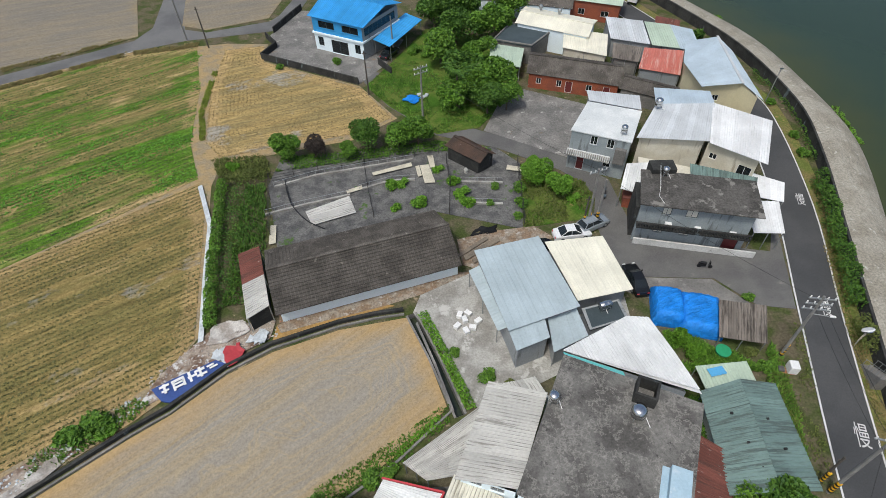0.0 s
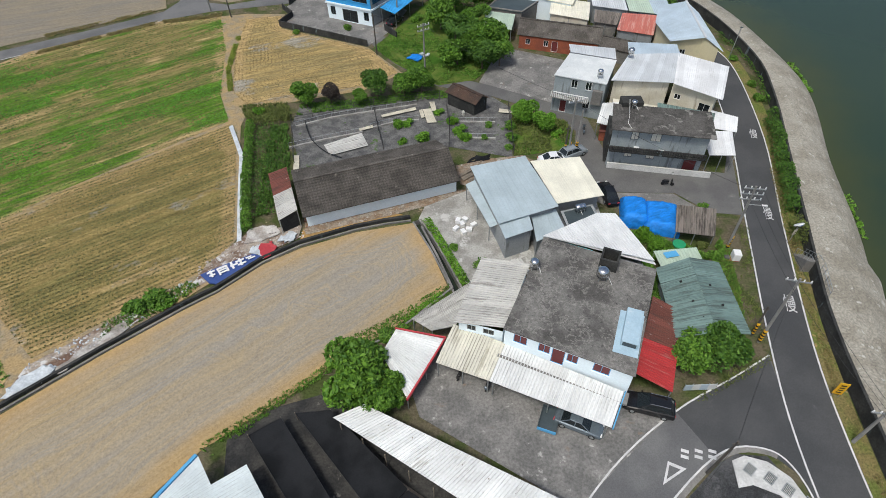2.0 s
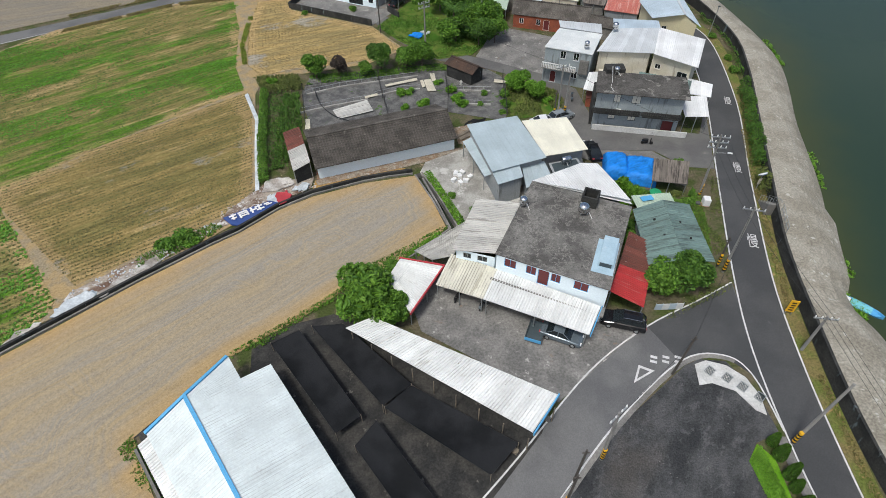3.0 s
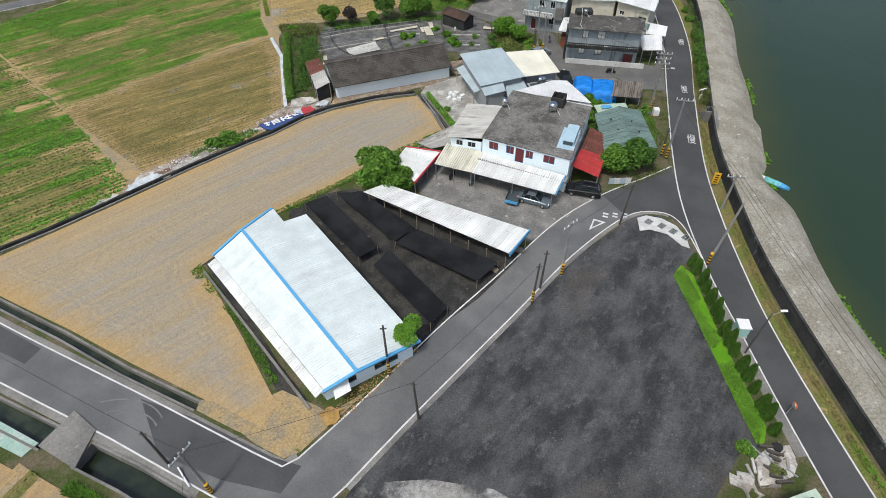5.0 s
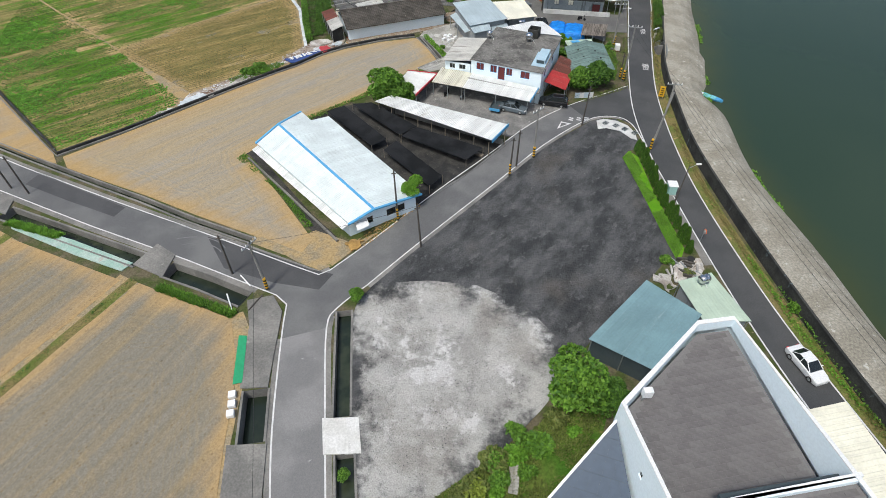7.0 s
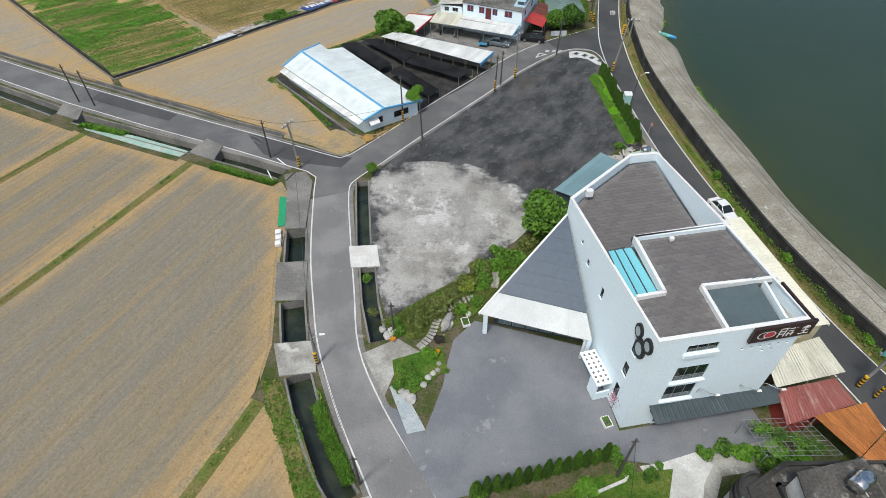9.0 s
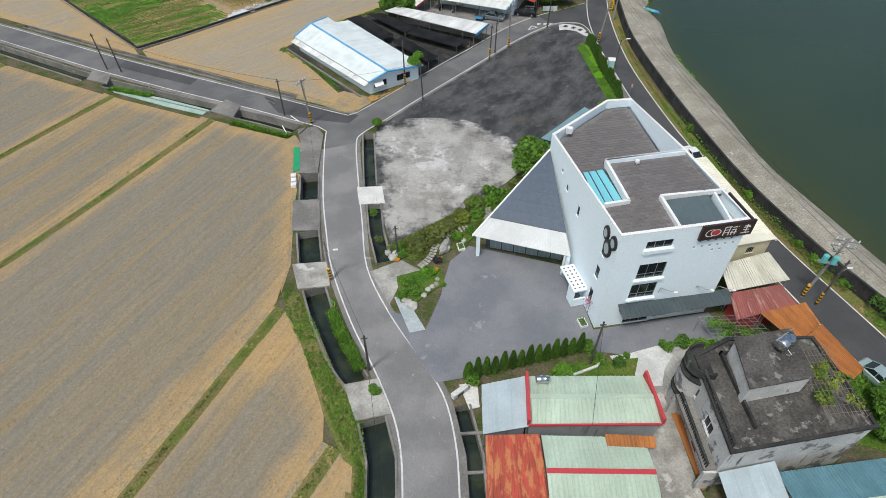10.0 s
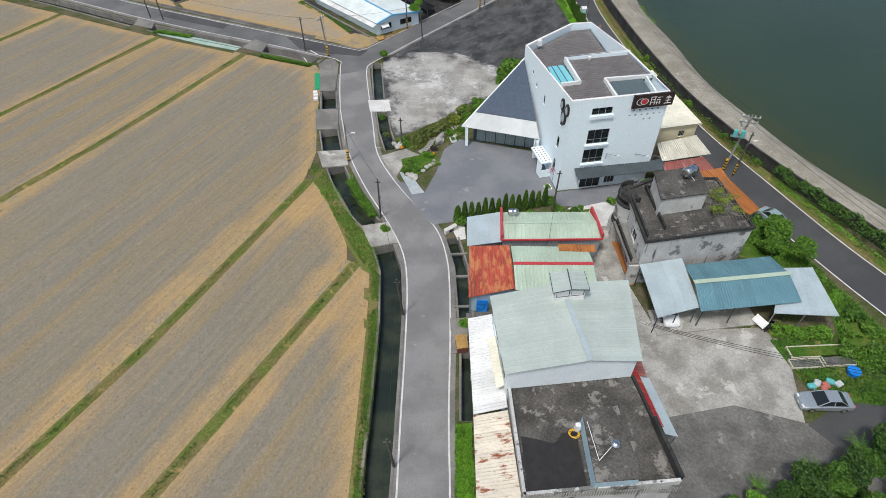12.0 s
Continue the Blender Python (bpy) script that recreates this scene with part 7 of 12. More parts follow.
def farmhouse():
    poly = [(4.5, 18.2), (15.1, 13.0), (20.2, 24.8), (9.8, 29.7)]
    holes = {0: [(0.9, 3.9, 1.3, 1.2), (3.3, 3.9, 1.1, 1.2), (4.6, 2.9, 1.2, 2.2, "door"), (6.0, 3.9, 1.0, 1.2), (8.4, 3.9, 1.5, 1.2)], 1: [(2, 3.6, 1.2, 1.2), (7, 3.6, 1.2, 1.2)]}
    ob = flat_roof_house("farmhouse", poly, 5.4, "two-storey white farmhouse with maroon windows and mouldy flat roof", M["wall_white"], M["roof_slab"], holes, 0.0, dict(frame_mat=M["blue_paint"], pane_mat=M["maroon"], bars=1))
    part("balcony", prism([(4.3, 18.0), (15.2, 12.7), (14.7, 11.6), (3.8, 16.9)], 2.6, 2.85), M["concrete_dark"], ob)
    tank(8.1, 25.4, 5.53, 0.45, 1.0)
    tank(14.6, 23.9, 5.53, 0.6, 1.1)
    ch = thing("roof_stack", "dark open concrete roof shaft", "roof shaft")
    bm = boxes((-0.9, -0.9, 0, 0.9, -0.7, 1.4), (-0.9, 0.7, 0, 0.9, 0.9, 1.4), (-0.9, -0.7, 0, -0.7, 0.7, 1.4), (0.7, -0.7, 0, 0.9, 0.7, 1.4), m=pose(15.7, 25.7, 5.525, 0, 0, -24))
    part("shaft", bm, M["concrete_black"], ch)
    bx = thing("roof_hatch", "pale blue painted rooftop hatch box", "roof hatch")
    bm = bevelled(-0.75, -2.0, 0, 0.75, 2.0, 0.7, 0.04)
    bmesh.ops.transform(bm, matrix=pose(16.0, 17.6, 5.55, 0, 0, -22), verts=bm.verts)
    part("box", bm, M["wall_blue"], bx)
    part("base", slab(bmesh.new(), [tuple(pose(15.7, 17.3, 5.55, 0, 0, -22) @ Vector(p)) for p in ((-1.1, -2.5, 0), (1.1, -2.5, 0), (1.1, 2.4, 0), (-1.1, 2.4, 0))], 0.04), M["wall_blue"], bx)
    part("front", boxes((-0.6, -2.03, 0.1, 0.6, -1.99, 0.6), m=pose(16.0, 17.6, 5.55, 0, 0, -22)), M["dark_metal"], bx)
    # upper-storey wing and its lower annex on the west
    wing = thing("wing", "upper wing with a dirty grey ribbed roof", "house wing")
    shell(wing, [(0.3, 20.0), (4.4, 18.6), (7.6, 26.3), (3.5, 27.5)], 0, 4.4, M["wall_white"], {0: [(0.8, 3.3, 0.9, 0.8), (2.4, 3.3, 1.1, 0.8)]}, frame_mat=M["galv"])
    part("roof", rib_roof(bmesh.new(), (7.9, 26.5, 5.0), (4.6, 18.6, 5.0), (-0.2, 19.6, 4.7), (3.0, 27.9, 4.7), 0.28, 0.04), M["tin_grey"], wing)
    lean_roof("annex_roof", (2.8, 27.0, 2.7), (0.0, 20.6, 2.7), (-2.4, 20.4, 2.3), (-4.4, 21.9, 2.3), "grey ribbed annex roof", M["tin_grey"], pitch=0.3)
    lean_roof("annex_roof", (4.4, 28.6, 3.0), (7.4, 29.2, 3.0), (8.4, 27.2, 2.8), (5.6, 26.4, 2.8), "grey ribbed annex roof", M["tin_grey"], pitch=0.3)
    # long front canopy in two pieces
    lean_roof("canopy", (-0.2, 20.6, 3.0), (4.7, 18.2, 3.0), (2.9, 14.5, 2.5), (-2.0, 16.6, 2.5), "yellowed white ribbed front canopy", M["tin_grey2"], pitch=0.3)
    lean_roof("canopy", (4.7, 18.2, 3.0), (14.7, 12.8, 3.0), (13.0, 9.7, 2.5), (2.9, 14.5, 2.5), "white ribbed front canopy with blue end trim", M["tin_white"], pitch=0.3)
    tr = thing("canopy_trim", "sky-blue canopy end board", "trim")
    part("board", box_along(bmesh.new(), (14.85, 12.8, 3.1), (13.1, 9.6, 2.6), 0.1, 0.25), M["blue_paint"], tr)
    sh = lean_roof("shed_roof", (-7.2, 17.8, 2.4), (-5.9, 20.5, 2.5), (-1.1, 19.3, 2.4), (-4.6, 13.0, 2.3), "white shed roof with a red edge", M["tin_white"], pitch=0.3)
    bm = bmesh.new()
    box_along(bm, (-1.0, 19.4, 2.55), (-4.6, 12.9, 2.45), 0.16, 0.3)
    box_along(bm, (-6.0, 20.6, 2.65), (-1.0, 19.4, 2.55), 0.14, 0.25)
    part("red_edge", bm, M["red_paint"], sh, "red painted edge")
    # five-sided white roof behind the farmhouse
    tri = thing("white_roof", "white ribbed roof with cut corners behind the farmhouse", "roof")
    part("roof", rib_sheet(bmesh.new(), [(9.9, 30.8, 4.75), (16.7, 34.8, 4.2), (18.8, 34.6, 4.2), (20.9, 26.2, 4.75)], (2.1, -8.4, 0.5)), M["tin_bare"], tri)
    part("glass_strip", slab(bmesh.new(), [(9.9, 30.6, 4.75), (10.1, 30.0, 4.75), (14.9, 27.9, 4.7), (14.8, 28.5, 4.7)], 0.08), M["teal_paint"], tri)
    shell(tri, ccw([(10.9, 30.6), (16.9, 33.8), (18.2, 33.6), (19.8, 26.6)]), 0, 4.3, M["wall_grey"])
    # rusty and red lean-to on the east side
    lean_roof("shed_roof", (17.9, 18.4, 3.1), (20.2, 23.4, 3.1), (22.7, 21.9, 2.5), (21.0, 17.2, 2.5), "rust-brown tin lean-to", M["tin_rust"], pitch=0.26)
    lean_roof("shed_roof", (16.0, 14.7, 3.1), (17.9, 18.4, 3.1), (21.0, 17.2, 2.5), (19.2, 12.9, 2.5), "red tin lean-to over the car bay", M["tin_red"], pitch=0.26)


farmhouse()


def teal_shed():
    ob = thing("old_shed", "old shed under a weathered green sheet roof", "shed")
    shell(ob, [(21.9, 19.4), (28.0, 19.6), (28.2, 27.6), (22.4, 27.0)], 0, 2.4, M["wall_old"])
    part("roof", rib_roof(bmesh.new(), (25.0, 18.6, 3.4), (25.4, 28.3, 3.4), (28.8, 28.2, 2.6), (28.6, 18.8, 2.6), 0.4), M["tin_moss"], ob)
    part("roof", rib_roof(bmesh.new(), (25.4, 28.3, 3.4), (25.0, 18.6, 3.4), (21.2, 18.6, 2.6), (21.8, 27.6, 2.6), 0.4), M["tin_moss"], ob)
    for i, (x, y) in enumerate(((23.6, 25.2), (26.4, 24.6), (24.0, 22.6), (26.8, 22.0), (24.4, 20.6))):
        part("weight", bevelled(x - 0.12, y - 0.09, 3.02, x + 0.12, y + 0.09, 3.26, 0.04), M["tyre"], ob)
    lean_roof("patchwork_roof", (22.3, 30.2, 2.5), (27.2, 30.6, 2.5), (27.4, 28.6, 2.3), (22.6, 28.0, 2.3), "patched pale green tin scraps on a lean-to", M["tin_green"], pitch=0.35)
    tp = thing("tarpaulin", "bright blue tarpaulin scrap on the roof", "tarpaulin")
    part("sheet", slab(bmesh.new(), [(23.4, 29.0, 2.62), (24.9, 29.3, 2.62), (24.7, 30.1, 2.62), (23.2, 29.8, 2.62)], 0.03), M["blue_paint"], tp)


teal_shed()


def tarp_heap():
    ob = thing("tarpaulin_shed", "sheds covered with a creased bright blue tarpaulin", "tarpaulin")
    for x0, y0, w, d, h, turn in ((20.6, 36.6, 3.2, 4.4, 1.7, -12), (23.0, 35.4, 4.2, 5.0, 1.5, -14)):
        bm = bmesh.new()
        k = 16
        g2 = [[bm.verts.new((w * i / k, d * j / k, h * min(1, 6 * min(i / k, 1 - i / k, j / k, 1 - j / k) + 0.25) ** 0.5 + 0.25 * math.sin(3.1 * i / k) + 0.16 * noise.noise((i * 0.55, j * 0.22, x0)))) for j in range(k + 1)] for i in range(k + 1)]
        for i in range(k):
            for j in range(k):
                bm.faces.new((g2[i][j], g2[i + 1][j], g2[i + 1][j + 1], g2[i][j + 1]))
        rim = [g2[i][0] for i in range(k + 1)] + [g2[k][j] for j in range(1, k + 1)] + [g2[i][k] for i in range(k - 1, -1, -1)] + [g2[0][j] for j in range(k - 1, 0, -1)]
        low = [bm.verts.new((v.co.x, v.co.y, 0.0)) for v in rim]
        for i in range(len(rim)):
            bm.faces.new((rim[i], low[i], low[(i + 1) % len(rim)], rim[(i + 1) % len(rim)]))
        for f in bm.faces:
            f.smooth = True
        part("cover", bm, M["tarp_blue"], ob, m=pose(x0, y0, 0.0, 0, 0, turn))
    lean_roof("shed_roof", (27.4, 38.0, 2.2), (31.9, 37.1, 2.2), (30.3, 32.8, 1.9), (26.0, 33.7, 1.9), "grey-brown rusted corrugated shed roof", M["tin_old"], pitch=0.24)
    part_ob = thing("green_tub", "dark green plastic tub", "tub", (26.6, 33.0, 0))
    bm = tube(bmesh.new(), (0, 0, 0), (0, 0, 0.6), 0.6, 0.75, 16)
    part("tub", bm, M["green_cloth"], part_ob)


tarp_heap()


def blue_grey_house():
    ob = thing("metal_house", "grey-walled house with a pale blue-grey metal roof", "house")
    shell(ob, ccw([(3.1, 43.1), (9.4, 44.9), (12.0, 36.4), (5.6, 34.0)]), 0, 4.1, M["wall_grey"], {}, )
    part("roof", rib_roof(bmesh.new(), (2.6, 43.5, 4.5), (9.7, 45.4, 4.5), (12.5, 36.0, 4.3), (5.3, 33.3, 4.3), 0.8, 0.03), M["tin_blue"], ob)
    part("roof", rib_roof(bmesh.new(), (5.3, 33.8, 4.0), (8.9, 35.1, 4.0), (9.2, 32.9, 3.7), (5.9, 31.5, 3.7), 0.8, 0.03), M["tin_blue"], ob)
    shell(ob, ccw([(5.6, 34.0), (8.8, 35.0), (9.0, 33.1), (6.1, 31.9)]), 0, 3.6, M["wall_grey"])
    lean_roof("side_roof", (3.2, 42.8, 2.9), (6.0, 35.0, 2.9), (4.5, 34.6, 2.5), (2.0, 42.4, 2.5), "pale grey narrow side roof", M["tin_blue"], pitch=0.8)
    lean_roof("side_roof", (9.4, 35.9, 3.2), (12.4, 36.7, 3.2), (13.1, 33.6, 2.8), (9.5, 31.8, 2.8), "pale grey lean-to roof", M["tin_blue"], pitch=0.8, walls=M["wall_grey"])
    y = thing("cream_roof_house", "low house with a bright cream-white metal roof", "house")
    shell(y, ccw([(10.9, 44.8), (16.6, 45.4), (18.0, 39.2), (13.0, 38.0)]), 0, 3.2, M["wall_grey"], {3: [(3.6, 1.2, 0.9, 1.2)]})
    part("roof", rib_roof(bmesh.new(), (10.4, 45.2, 3.8), (16.9, 46.0, 3.7), (18.5, 38.6, 3.5), (12.6, 37.2, 3.6), 0.9, 0.03), M["tin_cream"], y)
    ann = flat_roof_house("annex", [(13.3, 37.0), (17.0, 38.0), (17.4, 35.8), (13.6, 34.6)], 2.3, "low dark-roofed annex with clutter", M["wall_grey"], M["dark_metal"], None, 0.2)
    tank(15.4, 37.0, 2.43, 0.4, 1.4, True, 20)


blue_grey_house()


def tiled_house():
    """The long old house with a roof of black cement tiles laid in courses."""
    ob = thing("long_tiled_house", "long low old house with a mossy black tiled roof", "house")
    a, b, c, d = (-20.6, 45.9), (-17.7, 37.1), (1.3, 43.3), (-1.6, 51.9)
    shell(ob, ccw([(-20.2, 45.6), (-17.6, 38.0), (0.9, 44.0), (-1.9, 51.3)]), 0, 2.4, M["wall_white"])
    r0, r1 = Vector((-19.2, 41.7, 4.2)), Vector((0.0, 47.9, 4.2))
    for lo0, lo1 in ((Vector((*b, 2.45)), Vector((*c, 2.45))), (Vector((*a, 2.6)), Vector((*d, 2.6)))):
        bm = bmesh.new()
        slab(bm, [tuple(r0), tuple(r1), tuple(lo1), tuple(lo0)], 0.12)
        roof = part("roof", bm, M["tile"], ob)
        verts, faces = [], []
        courses, cols = 13, 52
        rise = Vector((0, 0, 1))
        for i in range(courses):
            for j in range(cols):
                u0, u1 = j / cols + 0.0012, (j + 1) / cols - 0.0012
                v0, v1 = i / courses, (i + 1.12) / courses
                q = [r0.lerp(r1, u).lerp(lo0.lerp(lo1, u), min(v, 1.01)) for u, v in ((u0, v0), (u1, v0), (u1, v1), (u0, v1))]
                hgt = 0.02 + 0.02 * random.random()
                q[0] += rise * 0.01
                q[1] += rise * 0.01
                q[2] += rise * (0.05 + hgt)
                q[3] += rise * (0.05 + hgt)
                k = len(verts)
                verts += [tuple(p) for p in q] + [tuple(q[3] - rise * 0.06), tuple(q[2] - rise * 0.06)]
                faces += [(k, k + 1, k + 2, k + 3), (k + 3, k + 2, k + 5, k + 4)]
        tagged(raw("tiles", verts, faces, M["tile"], roof), kind="stuff")
    part("ridge_cap", box_along(bmesh.new(), r0 + Vector((0, 0, 0.15)), r1 + Vector((0, 0, 0.15)), 0.35, 0.14), M["tile"], ob)
    # a second, lower course of roof on the near half, seen as a step
    lean_roof("porch_roof", (-21.2, 46.4, 2.9), (-19.8, 42.2, 2.9), (-22.0, 41.1, 2.5), (-23.5, 45.6, 2.5), "rust-red tin porch roof with bare patches", M["tin_rust"], pitch=0.3, walls=M["concrete_black"])
    lean_roof("porch_roof", (-19.8, 42.2, 2.95), (-18.4, 38.0, 2.95), (-20.5, 36.6, 2.55), (-22.0, 41.1, 2.55), "pale bare tin porch roof", M["tin_grey"], pitch=0.3, walls=M["concrete_black"])
    hut = gable_house("tiled_hut", [(0.3, 65.0), (4.2, 61.6), (6.2, 63.2), (2.6, 66.6)], 2.3, 3.0, "small old hut with a brown tiled roof", M["concrete_black"], M["tile_brown"], over=0.4, pitch=0.25)


tiled_house()


# ---- village houses to the north ----
def village():
    # balcony house with a white roof
    poly = [(16.1, 62.7), (22.9, 59.8), (25.8, 66.4), (19.4, 68.9)]
    ob = flat_roof_house("balcony_house", poly, 5.9, "grey two-storey house with a balcony and a patchy white roof", M["wall_bluegrey"], M["roof_white"], {0: [(2.5, 4.4, 0.9, 1.3), (4.6, 4.4, 0.9, 1.3), (4.6, 1.4, 1.0, 1.3), (1.2, 0.1, 1.0, 2.0, "door")]}, 0.0)
    part("balcony", prism([(15.9, 62.6), (21.0, 60.4), (20.6, 59.4), (15.5, 61.6)], 2.95, 3.1), M["concrete"], ob)
    a, b = Vector((15.6, 61.6, 3.1)), Vector((20.6, 59.45, 3.1))
    for i in range(21):
        part("baluster", tubes([(a.lerp(b, i / 20), a.lerp(b, i / 20) + Vector((0, 0, 0.8)), 0.05)], 5), M["white_paint"], ob)
    part("rail", box_along(bmesh.new(), a + Vector((0, 0, 0.9)), b + Vector((0, 0, 0.9)), 0.14, 0.1), M["white_paint"], ob)
    part("sign_box", boxes((0, 0, 0, 1.4, 0.5, 2.2), m=pose(21.2, 59.9, 2.6, 0, 0, -23)), M["concrete_dark"], ob)
    tank(22.3, 61.4, 6.05, 0.4, 1.0)
    lean_roof("roof_extension", (19.6, 71.6, 6.2), (26.6, 70.2, 6.0), (26.0, 66.8, 6.0), (19.5, 69.2, 6.1), "pale blue and white sheet roof", M["tin_blue2"], posts=False, pitch=0.5, walls=M["wall_grey"])
    # pair of row houses with sheet roofs
    p1 = thing("row_house", "cream house with a pale blue-grey ribbed roof", "house", group="row houses")
    shell(p1, [(24.4, 61.2), (32.2, 60.2), (35.0, 66.5), (27.8, 66.7)], 0, 5.8, M["wall_cream2"])
    part("roof", rib_roof(bmesh.new(), (27.9, 67.2, 6.6), (35.6, 67.0, 6.6), (32.6, 59.6, 6.0), (23.8, 60.7, 6.0), 0.6, 0.03), M["tin_blue2"], p1)
    part("roof", rib_roof(bmesh.new(), (35.6, 67.0, 6.5), (27.9, 67.2, 6.5), (29.0, 72.0, 6.1), (36.4, 70.8, 6.1), 0.6, 0.03), M["tin_sky"], p1)
    p2 = thing("row_house", "white-walled house with a bright white metal roof", "house", group="row houses")
    shell(p2, [(32.6, 59.8), (37.4, 56.0), (41.0, 62.0), (36.0, 66.6)], 0, 5.8, M["wall_cream2"], {0: [(0.6, 3.6, 0.9, 0.8), (4.2, 2.6, 1.6, 1.6)]})
    part("roof", rib_roof(bmesh.new(), (35.4, 67.2, 6.6), (41.6, 63.0, 6.4), (37.8, 54.8, 6.0), (32.3, 59.0, 6.2), 0.35, 0.02), M["tin_bare"], p2)
    tank(27.8, 66.2, 6.63, 0.45, 1.1)
    p3 = thing("low_front", "cream low front wall and green awning of the row house", "house front")
    part("wall", prism([(24.6, 60.6), (37.6, 55.4), (36.8, 53.4), (24.0, 57.2)], 0, 3.1), M["wall_cream2"], p3)
    part("awning", rib_roof(bmesh.new(), (30.4, 58.2, 3.7), (37.8, 55.4, 3.5), (37.0, 53.6, 3.2), (30.0, 56.4, 3.3), 0.4), M["tin_moss"], p3)
    lean_roof("side_roof", (22.6, 58.6, 3.6), (26.6, 58.8, 3.6), (24.2, 53.0, 3.0), (21.0, 54.6, 3.0), "white ribbed side roof", M["tin_white"], pitch=0.4)
    # long two-storey house with a dark slab roof
    poly = [(21.5, 48.9), (33.2, 46.3), (34.5, 51.2), (22.9, 53.6)]
    wins = [(2.4, 4.5, 0.95, 1.3), (4.9, 4.5, 1.25, 1.3), (2.1, 1.7, 1.0, 1.3), (4.9, 1.7, 1.1, 1.3), (9.8, 0.2, 1.6, 2.0, "door")]
    h = flat_roof_house("slab_roof_house", poly, 6.0, "long grey two-storey house with a dark overhanging slab roof", M["wall_bluegrey"], M["roof_dark"], {0: wins}, 0.0, dict(frame_mat=M["dark_metal"], pane_mat=M["cream_pane"], bars=1))
    part("eave", slab(bmesh.new(), [(21.0, 48.2, 6.26), (33.6, 45.5, 6.26), (35.0, 51.6, 6.26), (22.6, 54.2, 6.26)], 0.13), M["roof_dark"], h)
    part("balcony", prism([(21.3, 48.5), (33.0, 45.9), (32.8, 45.0), (21.1, 47.6)], 3.2, 3.4), M["concrete_black"], h)
    for k in range(40):
        q = Vector((21.1, 47.6, 3.4)).lerp(Vector((32.8, 45.0, 3.4)), k / 39)
        part("baluster", tubes([(q, q + Vector((0, 0, 0.62)), 0.075)], 5), M["concrete_black"], h)
    part("hand_rail", box_along(bmesh.new(), (21.1, 47.6, 4.12), (32.8, 45.0, 4.12), 0.2, 0.12), M["concrete_black"], h)
    part("roof_cable", swept([(24.4, 53.4, 7.4), (24.0, 51.0, 6.3), (23.4, 49.4, 6.3), (23.6, 48.2, 6.32)], 0.03), M["white_paint"], h)
    part("yard_wall", box_along(bmesh.new(), (21.5, 48.3, 0.9), (34.6, 45.5, 0.9), 0.2, 0.9), M["whitewash"], h, "whitewashed stained low wall")
    for u, z in ((3.4, 3.05), (6.6, 2.9), (10.4, 2.8)):
        ac = thing("air_conditioner", "small white air-conditioner box on the wall", "air conditioner", (21.5 + 0.976 * u, 48.9 - 0.217 * u, z), -12.5, "wall air conditioners")
        part("case", bevelled(-0.35, -0.45, 0, 0.35, -0.003, 0.45, 0.03), M["white_paint"], ac)
        part("grille", boxes((-0.28, -0.458, 0.06, 0.28, -0.452, 0.39)), M["galv"], ac)
    bs = thing("brick_shed", "low red-brown brick lean-to beside the grey house", "shed")
    part("wall", prism([(21.7, 54.5), (22.9, 54.2), (23.7, 56.8), (22.4, 57.0)], 0, 1.5), M["brick"], bs)
    part("roof", slab(bmesh.new(), [(21.6, 54.4, 1.58), (23.0, 54.1, 1.7), (23.8, 56.9, 1.7), (22.3, 57.1, 1.58)], 0.07), M["tin_rust"], bs)
    part("stair", prism([(21.3, 49.6), (22.3, 53.9), (22.85, 53.75), (21.9, 49.4)], 0, 4.6), M["concrete_black"], h, "dark concrete outside stair")
    tank(25.0, 53.0, 6.2, 0.38, 0.9)
    bh = thing("roof_box", "dark concrete box on the slab roof", "roof shaft")
    part("box", bevelled(23.6, 53.2, 4.0, 26.4, 55.0, 6.9, 0.04), M["concrete_black"], bh)
    lean_roof("canopy", (37.6, 56.6, 3.3), (40.8, 54.6, 3.3), (39.6, 51.6, 2.9), (36.4, 52.8, 2.9), "white sheet canopy by the road", M["tin_bare"], pitch=0.5)
    lean_roof("canopy", (34.8, 51.8, 3.2), (38.8, 51.4, 3.2), (37.6, 46.6, 2.8), (34.2, 46.8, 2.8), "white sheet canopy over a stall", M["tin_bare"], pitch=0.5)
    # big pale blue roof at the bend
    b = thing("blue_roof_house", "large house with a pale blue metal roof and cream gable wall", "house")
    shell(b, ccw([(36.4, 73.0), (40.9, 72.2), (42.6, 69.6), (43.4, 82.0), (42.0, 84.4), (38.1, 85.0), (36.0, 79.2)]), 0, 5.6, M["wall_cream"], {0: [(1.6, 3.4, 0.9, 0.9)]})
    part("roof", rib_roof(bmesh.new(), (42.1, 84.8, 6.9), (41.0, 71.6, 6.7), (35.9, 72.5, 5.8), (35.5, 79.3, 5.8), 0.3, 0.015), M["tin_sky"], b)
    part("roof", rib_roof(bmesh.new(), (42.1, 84.8, 6.88), (42.1, 84.78, 6.88), (35.5, 79.3, 5.79), (37.8, 85.6, 5.8), 0.3, 0.0), M["tin_sky"], b)
    part("roof", rib_roof(bmesh.new(), (41.0, 71.6, 6.7), (42.1, 84.8, 6.9), (43.8, 82.4, 5.8), (43.1, 68.8, 5.7), 0.3, 0.015), M["tin_sky"], b)
    for p, q in (((36.4, 73.0), (40.9, 72.2)), ((42.6, 69.6), (40.9, 72.2))):
        bm = bmesh.new()
        bm.faces.new([bm.verts.new(v) for v in ((*p, 5.6), (*q, 5.6), (*q, 6.62))])
        part("gable", bm, M["wall_cream"], b)
    part("ridge_cap", box_along(bmesh.new(), (42.1, 84.9, 6.98), (41.0, 71.5, 6.78), 0.35, 0.08), M["tin_blue2"], b)
